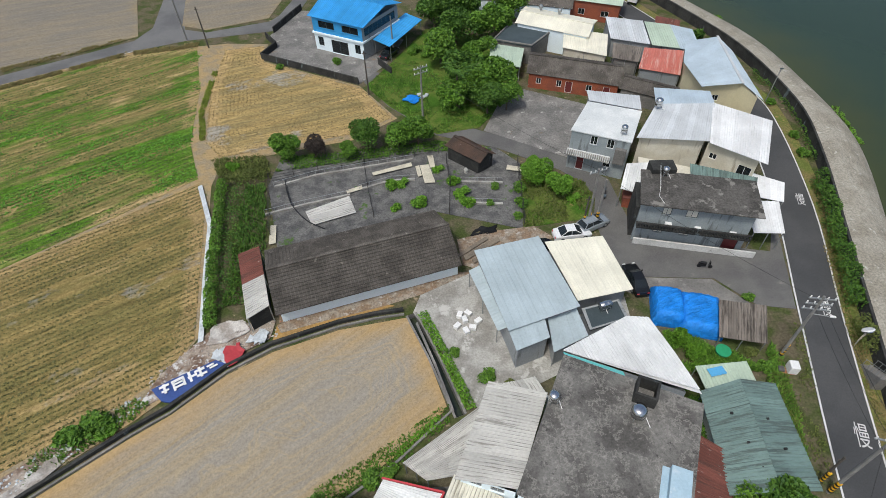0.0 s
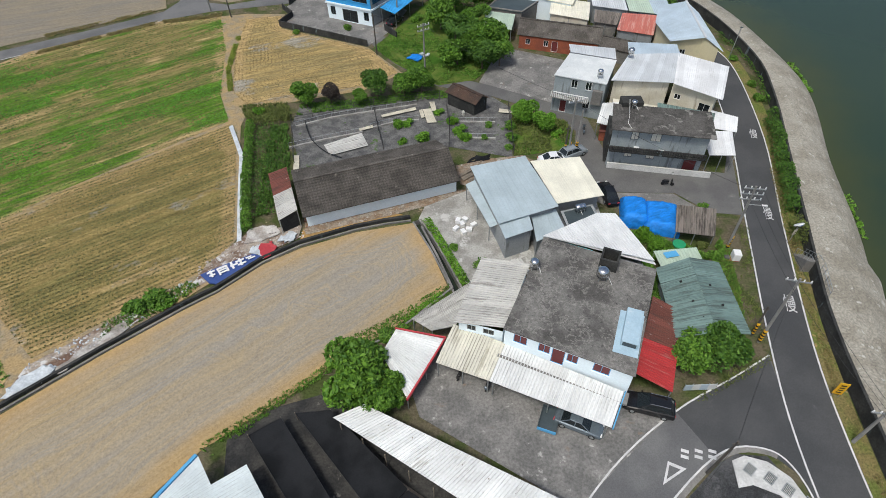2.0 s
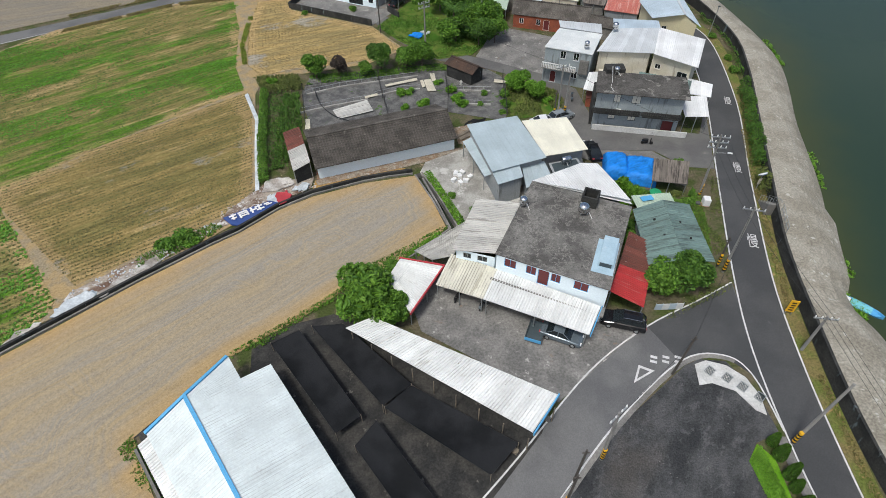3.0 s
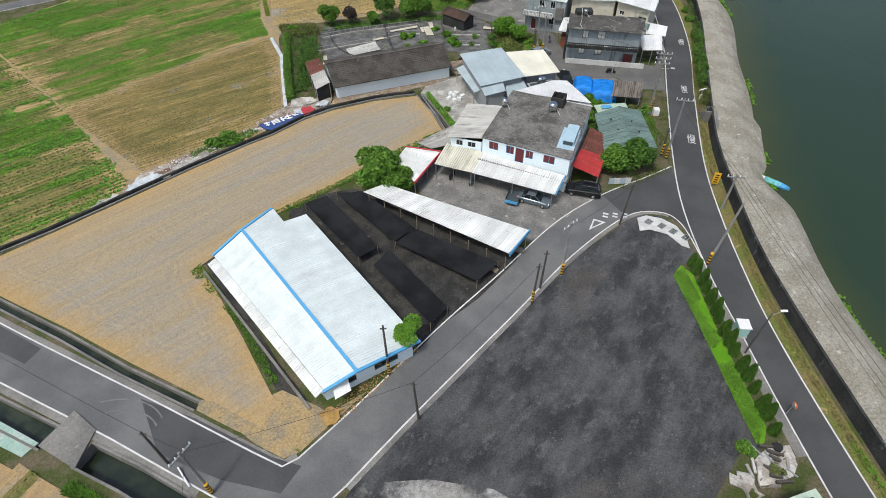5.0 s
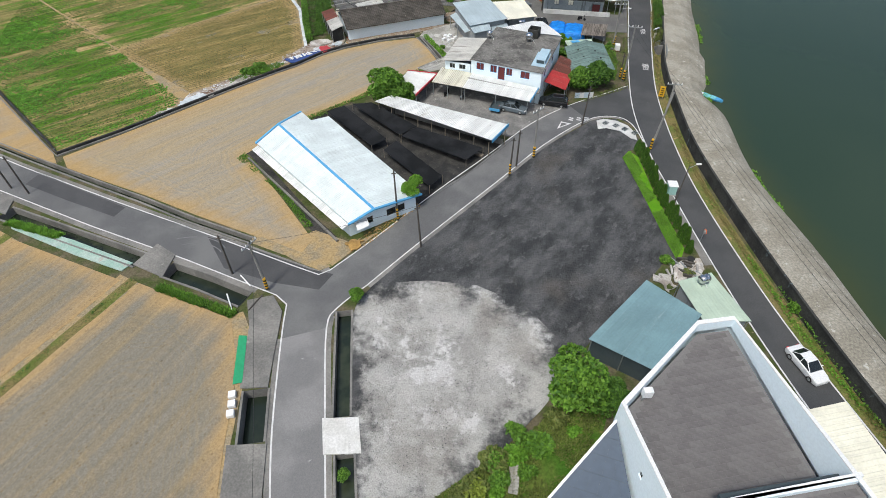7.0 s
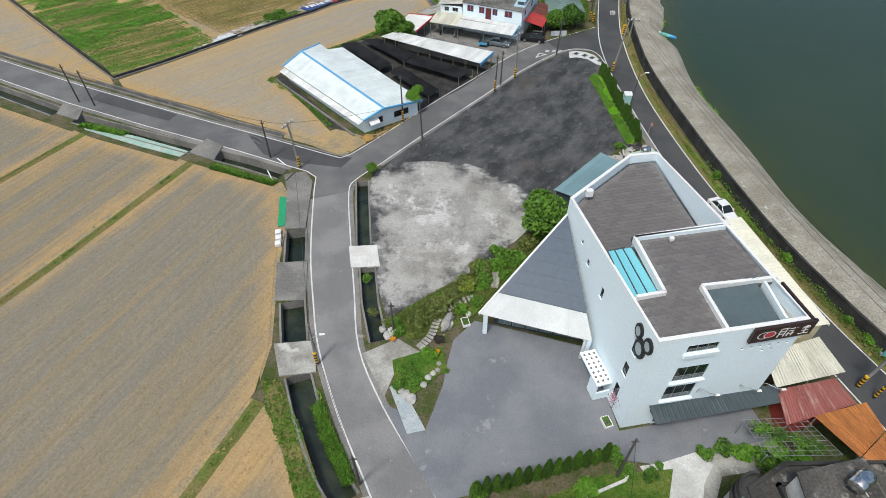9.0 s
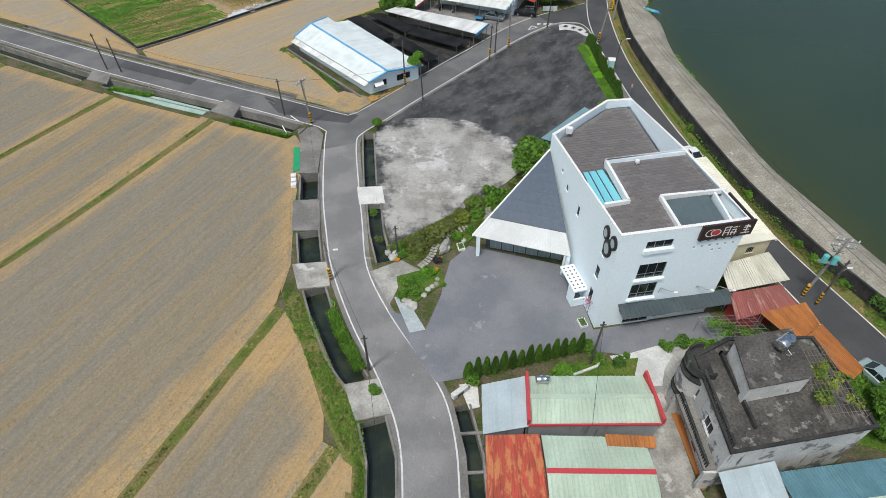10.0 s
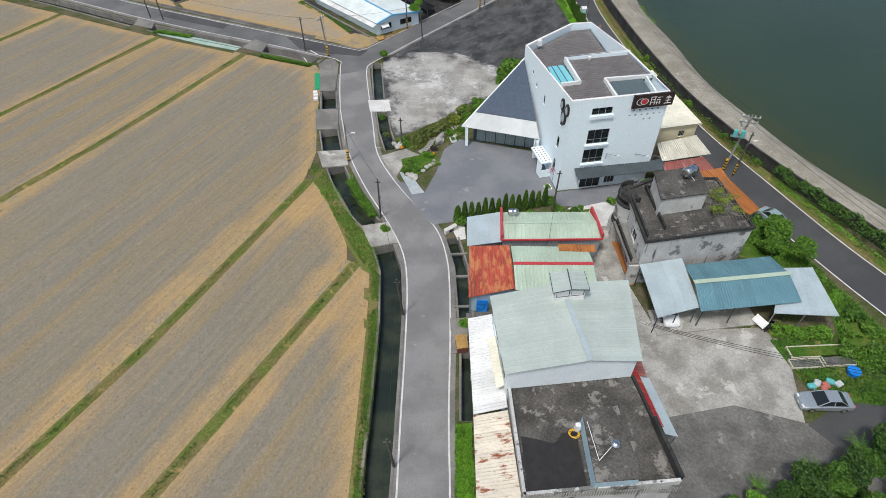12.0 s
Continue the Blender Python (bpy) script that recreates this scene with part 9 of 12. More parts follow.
for i, (x, y, r, m2, lab) in enumerate([(4.3, -45.6, 1.3, "leaf_bright", "bright green garden shrub"), (2.4, -47.4, 1.1, "leaf", "leafy green garden shrub"), (6.6, -44.6, 1.3, "leaf", "leafy green garden shrub"), (9.8, -43.4, 0.9, "leaf_bright", "small bright clipped bush"), (0.6, -48.2, 1.2, "leaf_yellow", "low yellow-green garden shrub"), (-3.2, -51.6, 1.6, "leaf_shrub", "dull brown-green garden shrub"), (-1.4, -50.0, 1.4, "leaf_shrub", "dull brown-green garden shrub"), (2.2, -45.8, 1.5, "leaf_shrub", "dull brown-green garden shrub"), (8.4, -42.0, 1.4, "leaf_shrub", "dull brown-green garden shrub"), (5.2, -47.0, 1.0, "leaf", "leafy green garden shrub"), (-7.4, -53.2, 0.9, "leaf", "low round green shrub"), (-6.4, -58.6, 1.0, "leaf", "small cloud-pruned green shrub"), (-5.6, -60.0, 1.0, "leaf", "small cloud-pruned green shrub"), (-6.9, -60.4, 0.8, "leaf", "small cloud-pruned green shrub"), (-3.9, -57.4, 1.0, "leaf_bright", "bright green rounded shrub"), (-2.9, -55.4, 0.65, "leaf_brown", "round dark brown clipped bush"), (1.4, -50.6, 0.9, "leaf", "leafy green garden shrub"), (-10.9, -46.6, 0.7, "leaf", "green weed clump in the ditch"), (-9.9, -51.6, 0.7, "leaf_shrub", "green weed clump in the ditch"), (-2.3, -59.2, 0.4, "leaf", "small round green bush")]):
    bush(x, y, r, r * 0.85, m2, lab, i)
for i, (x, y, r) in enumerate([(19.9, -68.6, 0.9), (21.6, -68.4, 1.0), (23.4, -69.0, 1.2), (25.0, -69.4, 1.3), (26.6, -70.0, 1.2), (28.2, -69.6, 1.0), (12.6, -69.6, 0.9), (14.6, -70.4, 0.8), (8.6, -71.2, 1.2), (15.6, -69.6, 0.5), (27.6, -78.6, 0.9), (28.6, -76.6, 0.7)]):
    bush(x, y, r, r * 0.8, ("leaf", "leaf_dark", "leaf_bright")[i % 3] if i != 8 else "leaf_bright", "leafy shrub between the houses", i, z=6.9 if i > 9 else 0.0)
for i in range(5):
    bush(22.6 + 0.45 * i, 34.6 - 0.9 * i + (i % 2), 0.95, 1.7, "leaf_bright", "tall banana-like broad-leaved green clump", i)
for i, (x, y, r, m2) in enumerate([(-34.4, 25.6, 1.5, "leaf"), (-32.6, 27.0, 1.7, "leaf"), (-31.6, 26.2, 1.1, "leaf_bright"), (3.5, 30.8, 1.1, "leaf"), (5.6, 29.8, 0.9, "leaf_shrub"), (0.2, 33.6, 0.7, "leaf"), (-5.6, 21.9, 0.9, "leaf"), (-7.4, 21.2, 1.1, "leaf"), (22.0, 29.6, 1.0, "leaf"), (30.4, 31.2, 1.0, "leaf"), (29.4, 33.0, 0.8, "leaf_shrub"), (31.9, 39.6, 0.8, "leaf"), (21.6, 25.6, 0.9, "leaf"), (24.8, -22.8, 1.0, "leaf"), (26.6, -24.6, 0.8, "leaf_shrub"), (-9.6, -72.4, 0.8, "leaf"), (-0.6, -87.6, 0.8, "leaf_bright"), (32.2, -89.8, 0.9, "leaf_shrub"), (31.4, -90.4, 0.7, "leaf_yellow")]):
    bush(x, y, r, r * 0.75, m2, "low weedy green bush", i)

for i, (x, y, r, m2) in enumerate([(29.2, 83.4, 0.9, "leaf_bright"), (30.4, 82.6, 0.8, "leaf_yellow"), (31.6, 81.8, 0.9, "leaf"), (30.0, 81.6, 0.7, "leaf_bright"), (32.6, 80.6, 0.7, "leaf_yellow"), (28.4, 82.4, 0.7, "leaf")]):
    bush(x, y, r, r * 1.1, m2, "potted courtyard plant between the roofs", i, group="courtyard plants")
fan_palm(1.9, 77.6, 2.6, 5.6)
agave = thing("agave", "yellow-green agave rosette beside the workshop", "plant", (5.6, -86.2, 0.05))
for k in range(18):
    a, up = 2.4 * k, 0.25 + 0.035 * k
    m, tip = Vector((math.cos(a) * 0.45, math.sin(a) * 0.45, up)), Vector((math.cos(a) * 0.85, math.sin(a) * 0.85, up * 0.8))
    w = Vector((-math.sin(a), math.cos(a), 0)) * 0.09
    bm = bmesh.new()
    for f in ((Vector((0, 0, 0.1)), m - w, m + Vector((0, 0, -0.05))), (Vector((0, 0, 0.1)), m + Vector((0, 0, -0.05)), m + w), (m - w, tip, m + Vector((0, 0, -0.05))), (m + Vector((0, 0, -0.05)), tip, m + w)):
        bm.faces.new([bm.verts.new(v) for v in f])
    part("leaf", bm, M["leaf_yellow"], agave)
bin_box = thing("crate", "rust-brown wooden crate beside the lane", "crate", (-1.2, -90.3, 0.16), 4)
part("box", bevelled(-0.55, -0.8, 0, 0.55, 0.8, 0.9, 0.04), M["tin_rust"], bin_box)
part("lid", bevelled(-0.6, -0.85, 0.9, 0.6, 0.85, 0.98, 0.02), M["orange_straw"], bin_box)
for x in (1.3, 4.0):
    dr = thing("shed_door", "bright blue painted shed door under the rusty roof", "door", (x, -85.75, 0.05), -3)
    part("leaf", bevelled(-0.6, -0.04, 0, 0.6, 0.04, 1.9, 0.015), M["tarp_blue"], dr)
    part("handle", boxes((0.4, -0.08, 0.9, 0.46, -0.04, 1.05)), M["galv"], dr)

# rows of clipped conifers
for i in range(16):
    t = i / 15
    cypress(27.4 + 0.35 * t + 0.12 * math.sin(9 * t), -0.6 - 20.6 * t + 0.2 * math.sin(i * 2.3), 1.9 + 0.35 * ((i * 7) % 3), 0.5 + 0.05 * ((i * 5) % 3), "leaf_dark", "conifers along the lawn strip")
for i in range(14):
    t = i / 13
    cypress(-0.4 + 11.4 * t, -71.2 + 2.5 * t, 2.5 + 0.25 * ((i * 5) % 3), 0.44 if i else 0.6, "leaf_dark" if i % 2 else "leaf", "conifers along the forecourt")
bush(0.0, -71.6, 1.0, 1.2, "leaf", "green bush at the hedge's end")
bush(12.0, -68.4, 0.9, 1.1, "leaf", "green bush at the hedge's end")

# hedges and climbers
hedge("creeper", [(50.2, 86), (51.3, 78), (51.2, 71), (49.4, 62.5)], 0.8, 1.3, "leaf_dark", "dark green creepers along the foot of the flood wall", 16, category="creeper")
hedge("creeper", [(35.6, -27.5), (36.4, -35), (37.3, -43), (40.2, -55.5), (42.6, -63)], 0.7, 1.1, "leaf", "green creepers along the foot of the flood wall", 10, category="creeper")
hedge("hedge", [(41.6, 36.2), (40.4, 32.2)], 1.5, 2.7, "leaf_shrub", "green bushes growing up the flood wall", 50)
hedge("hedge", [(47.9, 58.5), (46.5, 53.0), (45.1, 48.5), (43.6, 43.0), (42.0, 37.6)], 1.8, 2.9, "leaf_dark", "dense dark green hedge on the flood wall", 60)
hedge("hedge", [(43.3, -64.4), (44.8, -68), (48.4, -76.6), (53.4, -89), (59.6, -103)], 1.7, 2.3, "leaf_dark", "dense dark green hedge on the flood wall", 45, 0.3)
hedge("flowering_hedge", [(30.9, -90.3), (36.6, -90.9)], 1.5, 1.5, "leaf_bright", "green flowering climber hedge along the shed", 90)
hedge("flowering_hedge", [(36.8, -92.4), (41.0, -95.4)], 2.4, 1.6, "leaf", "green flowering climber hedge", 60)
hedge("vine_screen", [(-29.6, 60.6), (-28.2, 53), (-26.8, 45), (-25.0, 37.2)], 1.3, 1.9, "leaf", "dense green vine screen along the path", 70)
hedge("weed_bed", [(-26.9, 59.6), (-26.2, 53), (-25.0, 46.6), (-23.4, 40.0)], 3.0, 1.2, "leaf_dark", "tall dark weeds beside the house", 26)
hedge("ditch_weeds", [(1.6, 27.6), (-0.8, 33.6), (-3.0, 38.6)], 1.0, 0.6, "leaf_bright", "green weeds along the small ditch", 80, 0.05)
hedge("trellis_vine", [(-29.0, 60.6), (-24.2, 61.4)], 1.8, 1.9, "leaf_shrub", "grey-green vine over a trellis", 60)
patch("garden", [(31.5, -71.5), (36.6, -70.0), (39.4, -78), (43.6, -91.4), (45.2, -95), (37.6, -91.6), (38.6, -88), (35.6, -80.4), (31.0, -78.6)], 0.07, M["grass"], "weedy green ground along the road", "garden", 2, 0.06)
tufts("grass", [(32.5, -72.5), (36.6, -71.0), (39.2, -78), (43.2, -91.4), (38.0, -91.2), (39.0, -88), (36.0, -80.0)], 4200, 0.4, "leaf", "rough uneven grass and weeds", 0.1, spread=0.13)
for i, (x, y, r) in enumerate([(39.2, -83.4, 1.3), (39.6, -86.2, 1.2), (40.4, -88.6, 1.4), (41.2, -91.0, 1.3), (42.4, -93.0, 1.2), (40.2, -93.2, 1.5), (38.6, -94.4, 1.2), (37.6, -79.0, 1.2), (34.6, -74.4, 1.2), (36.4, -73.2, 1.1)]):
    bush(x, y, r, r * 0.9, ("leaf", "leaf_bright", "leaf_dark")[i % 3], "leafy green roadside shrub with pale flowers", i)
hedge("roadside_weeds", [(37.6, -71.6), (39.4, -80.0), (42.0, -90.5)], 1.2, 0.7, "leaf_dark", "green weeds along the road edge", 60)
hedge("flower_bed", [(-5.4, 23.2), (-1.4, 26.6)], 0.9, 0.45, "leaf_bright", "green weeds along the field edge", 60)
for line, w, h, m2 in (
    ([(43.8, 47.2), (41.0, 37.0), (38.0, 25.0), (35.8, 14)], 0.8, 0.3, "leaf_dry"),
    ([(35.0, 6), (34.1, -4), (34.1, -14), (34.8, -26)], 0.7, 0.3, "leaf_dry"),
    ([(34.5, -22), (35.3, -32), (36.9, -42)], 0.6, 0.45, "leaf_bright"),
    ([(37.0, -42), (39.6, -54), (42.0, -62.5)], 1.1, 0.6, "leaf_shrub"),
    ([(42.8, -65.5), (47.0, -77.5), (52.4, -91)], 1.2, 0.6, "leaf_bright"),
):
    hedge("verge_weeds", line, w, h, m2, "low weeds along the foot of the flood wall", 45, 0.04, 0.1, category="weeds")
for i, (x, y, r, m2) in enumerate([(48.6, 64.0, 1.1, "leaf"), (49.2, 68.0, 0.9, "leaf"), (49.4, 76.6, 1.0, "leaf"), (47.6, 88.0, 1.4, "leaf"), (45.0, 98.0, 1.8, "leaf_dark"), (36.4, -30.5, 1.0, "leaf"), (36.9, -33.0, 0.7, "leaf_bright"), (38.4, -46.0, 1.1, "leaf_bright"), (40.4, -55.0, 0.9, "leaf"), (41.2, -57.6, 0.9, "leaf_bright"), (42.6, -61.4, 0.9, "leaf")]):
    bush(x, y, r, r, m2, "green bush growing at the flood wall", i)
# water plants along the shore
SHORE = shifted(DIKE, 7.5)
for i in range(0, len(SHORE), 1):
    x, y = SHORE[i]
    if -120 < y < 120 and noise.noise((x * 0.1, y * 0.09, 9.0)) > 0.15:
        tufts("water_plants", band([(x - 0.2, y - 1.6), (x, y), (x + 0.1, y + 1.6)], 0.5 + 0.3 * (i % 3)), 42, 0.2, "leaf_bright", "bright green water plants along the river edge", -0.6, "water plants", 0.28)
tufts("water_plants", [(41.6, 17.4), (43.0, 17.2), (44.2, 14.0), (43.2, 12.6), (41.4, 14.0)], 500, 0.35, "leaf_bright", "bright green water plants beside the skiff", -0.58, "water plants", 0.4)

# dykes and banks between paddies
DYKES = [[(-55.8, -14.6), (-72.6, -42.2), (-100, -88.5)], [(-37.3, -22.9), (-46.9, -40.4), (-53.6, -51.8), (-60.2, -61.6), (-82, -101)], [(-20.3, -61.6), (-25.6, -72.4), (-34.0, -89.0), (-41.2, -101.0), (-58.4, -131)], [(-12.9, -77.8), (-21.0, -91.6), (-27.8, -103.0), (-46.6, -134)], [(-80.0, -2.2), (-87.2, -15.0), (-129, -80)]]
for line in DYKES:
    ob = profile_along("dyke", line, [(-0.75, 0.04), (-0.25, 0.22), (0.25, 0.22), (0.75, 0.04)], M["drygrass"], "low grassy earth dyke between paddies", "dyke")
    ribbon("field_edge", line, 4.2, 0.06, M["field_edge"], label="straw-covered edge of the paddies", category="field edge")
    tufts("dyke_grass", band(line, 0.7), 4200, 0.13, "leaf_shrub", "olive grass tufts on the dyke", 0.14, spread=0.12)
    tufts("dyke_grass", band(line, 0.4), 2200, 0.15, "leaf_dark", "green grass tufts on the dyke", 0.2, spread=0.12)
patch("verge", [(-20.6, -59.2), (-18.6, -59.4), (-16.2, -64), (-13.6, -70), (-12.4, -71.4), (-11.2, -75.6), (-9.9, -80), (-9.9, -92), (-11.4, -119), (-13.4, -119), (-12.2, -104), (-11.8, -90), (-12.0, -79), (-14.0, -75.0), (-16.6, -68.6), (-19.6, -61.6)], 0.085, M["drygrass"], "rough grass verge between ditch and paddies", "verge", 2, 0.05)
for poly, n, h, m2 in (
    ([(-20.4, -59.0), (-18.6, -59.4), (-16.2, -64), (-13.6, -70), (-12.4, -72.0), (-10.6, -75.6), (-9.9, -79), (-11.0, -79.4), (-12.6, -77), (-15.0, -72), (-17.4, -66.6), (-19.8, -62)], 1700, 0.11, "leaf"),
    ([(-11.0, -79), (-9.9, -80), (-9.8, -90), (-10.4, -104), (-11.6, -120), (-12.6, -120), (-11.3, -104), (-11.0, -90)], 900, 0.12, "leaf_shrub"),
    ([(-10.7, -79), (-9.95, -80), (-9.85, -90), (-10.6, -104), (-11.5, -120), (-12.1, -120), (-11.2, -104), (-10.7, -90)], 1300, 0.15, "leaf"),
    ([(-16.4, -59.5), (-14.2, -65), (-11.6, -70), (-10.6, -69.6), (-13.2, -64.4), (-15.2, -59.6)], 900, 0.4, "leaf"),
    ([(-30.6, 0.4), (-29.7, 1.6), (-22.6, -7.2), (-17.6, -14.6), (-18.6, -14.8), (-23.2, -7.6)], 900, 0.12, "leaf"),
    ([(25.0, -2.1), (26.4, -0.8), (27.0, -8), (27.4, -20.4), (26.1, -22.2), (25.7, -14)], 3800, 0.11, "leaf_bright"),
    ([(-12.6, 84.4), (-8.6, 78.4), (-1.2, 70.7), (5.0, 72.2), (8, 76), (2, 84), (-5, 92), (-9.2, 91)], 2200, 0.22, "leaf"),
    ([(10.0, 63.4), (17.8, 59.6), (18.6, 56.8), (17.4, 52.6), (9.2, 51.2)], 1600, 0.25, "leaf_shrub"),
    ([(-9.0, -52.8), (-4.0, -49.4), (0.6, -46.4), (6.6, -42.6), (12.0, -37.4), (14.0, -40), (10.2, -48.4), (3.0, -50.0), (0.6, -52.8), (-2.4, -54.2), (-5.8, -55.2)], 4500, 0.22, "leaf_shrub"),
    ([(30.6, -91.0), (36.5, -91.2), (44.5, -94.6), (45, -100), (34.0, -98.2), (31.6, -96.6)], 1500, 0.22, "leaf_dark"),
    ([(27.6, -104.6), (33, -106.8), (46, -104.6), (50, -118), (14, -122), (16, -112)], 5200, 0.5, "leaf_deep"),
    ([(-2.3, -98.8), (-0.9, -98.8), (-1.3, -112), (-3.0, -112)], 1800, 0.2, "leaf_bright"),
    ([(-36.4, 21.4), (-29.2, 27.6), (-28.2, 28.8), (-30.0, 29.4), (-37.4, 23.8)], 420, 0.3, "leaf"),
    ([(-38.9, 90), (-38.0, 90), (-36.9, 78), (-34.8, 70.6), (-35.5, 70.2), (-37.8, 78)], 700, 0.22, "leaf_yellow"),
    ([(-12.0, 20.6), (-5.6, 24.6), (-0.8, 28.2), (0.6, 27.4), (-4.6, 22.4), (-11.4, 18.6)], 700, 0.16, "leaf"),
    ([(-23.4, 10.0), (-16.0, 15.6), (-11.4, 19.6), (-11.0, 18.4), (-16.0, 14.4), (-22.0, 9.0)], 500, 0.16, "leaf"),
    ([(20.8, 28.4), (22.2, 31.0), (27.2, 31.2), (31.2, 30.6), (32.0, 34.0), (30.6, 32.6), (26.0, 33.4), (24.6, 34.8), (21.4, 36.0), (20.6, 33.0)], 2200, 0.35, "leaf"),
    ([(29.2, 19.2), (31.2, 26.0), (32.4, 33.0), (30.8, 33.0), (29.4, 28.6), (28.8, 24.0)], 700, 0.22, "leaf_shrub"),
    ([(29.2, 19.2), (31.2, 26.0), (32.4, 33.0), (30.8, 33.0), (29.4, 28.6), (28.8, 24.0)], 600, 0.28, "leaf"),
    ([(20.4, 24.6), (21.6, 28.2), (22.6, 28.4), (21.8, 22.0), (21.0, 20.2)], 600, 0.4, "leaf_dark"),
    ([(-23.0, 65.8), (-12.0, 67.4), (-1.0, 69.0), (4.0, 68.0), (6.6, 66.6), (-2.0, 66.6), (-12.0, 65.0), (-23.2, 62.8)], 1600, 0.25, "leaf"),
    ([(-32.6, 66.0), (-25.0, 66.6), (-23.4, 61.4), (-30.4, 61.4)], 900, 0.3, "leaf_shrub"),
    ([(-26.6, 60.0), (-24.0, 60.4), (-21.4, 47.4), (-23.2, 40.0), (-24.6, 40.0)], 900, 0.45, "leaf_dark"),
    ([(-57.5, -12.6), (-49.5, -15.6), (-48.6, -14.8), (-56.6, -11.8)], 600, 0.4, "leaf_bright"),
    ([(-33.6, -23.8), (-24.0, -28.2), (-24.6, -28.9), (-34.2, -24.6)], 900, 0.4, "leaf"),
    ([(30.8, 17.0), (31.4, 20.6), (33.4, 27), (36, 36), (35.2, 36.4), (31.6, 27), (29.8, 18.4), (22, 13.6), (22.6, 13.0)], 420, 0.14, "leaf_shrub"),
    ([(-74, 86.4), (-56, 97.6), (-44, 100.6), (-44, 98.8), (-56, 95.8), (-74, 84.8)], 2000, 0.22, "leaf_dry"),
    ([(-75.2, 91.4), (-58, 101.8), (-58.6, 103), (-76.5, 92.8)], 700, 0.2, "leaf_dry"),
):
    tufts("grass", poly, int(n * 1.5), h, m2, "rough uneven grass and weeds", 0.1, spread=0.13)

for i, (x, y, r, h, m2) in enumerate([(19.2, -108.0, 1.5, 2.4, "leaf_dark"), (21.8, -107.4, 1.2, 2.0, "leaf_bright"), (23.8, -107.2, 1.6, 2.8, "leaf_deep"), (26.2, -106.6, 1.9, 3.4, "leaf_deep"), (28.6, -106.0, 1.6, 3.0, "leaf_dark"), (30.4, -105.2, 1.8, 3.4, "leaf_deep"), (32.2, -104.8, 1.5, 2.6, "leaf_dark"), (34.0, -104.2, 2.0, 3.8, "leaf_deep"), (36.4, -104.2, 1.8, 3.2, "leaf_deep"), (38.6, -104.6, 2.0, 3.6, "leaf_dark"), (20.4, -110.6, 1.7, 2.8, "leaf_deep"), (25.0, -110.2, 2.2, 3.8, "leaf_deep"), (29.4, -109.4, 2.2, 4.0, "leaf_dark"), (33.8, -108.2, 2.4, 4.2, "leaf_deep"), (38.2, -108.6, 2.4, 4.2, "leaf_dark")]):
    tree(x, y, r, h, m2, "dense dark garden shrub tree beside the yard", i, group="overgrown garden trees")
for x, y, r in ((32.4, -103.2, 1.5), (27.4, -104.6, 1.2), (22.4, -105.8, 1.1)):
    fan_palm(x, y, r)

# cut stalks in rows
FIELD_ROWS = (
    ([(-75.6, 84.8), (-56, 96.4), (-44.0, 98.6), (-39.4, 84), (-36.8, 70.0), (-33.4, 61.8), (-51.4, 46.6), (-60.6, 36), (-92, 66)], 35, 0.78, 0.24, 0.62),
    ([(-92, 65.4), (-60.7, 35.6), (-44.2, 17.6), (-44.6, 13.8), (-50.2, 9.0), (-57.6, 3.2), (-85, 31.6)], 38, 0.78, 0.24, 0.85),
    ([(-51.6, 46.0), (-33.0, 60.9), (-30.6, 55), (-26.4, 36.0), (-28.6, 30.9), (-43, 19.8), (-60.8, 35.4)], 33, 0.66, 0.22, 0.0),
    ([(-38.6, 97.4), (-32.0, 98.6), (-30.9, 93.0), (-13.4, 83.6), (-8.0, 75.2), (-13.9, 71.2), (-31.6, 66.4), (-34.6, 70.2), (-37.6, 84)], None, 0.62, 0.26, 0.0),
)
for poly, turn, pitch, gap, lush in FIELD_ROWS:
    stalk_rows(poly, turn, pitch, gap, lush)

# ---- poles and wires ----


def striped_base(parent, r, turn=0):
    """Black and yellow warning bands round the foot of a pole."""
    for i in range(8):
        part("band", tube(bmesh.new(), (0, 0, 0.25 + i * 0.22), (0, 0, 0.47 + i * 0.22), r * 1.12, r * 1.11, 12), M["yellow_paint"] if i % 2 else M["black"], parent)


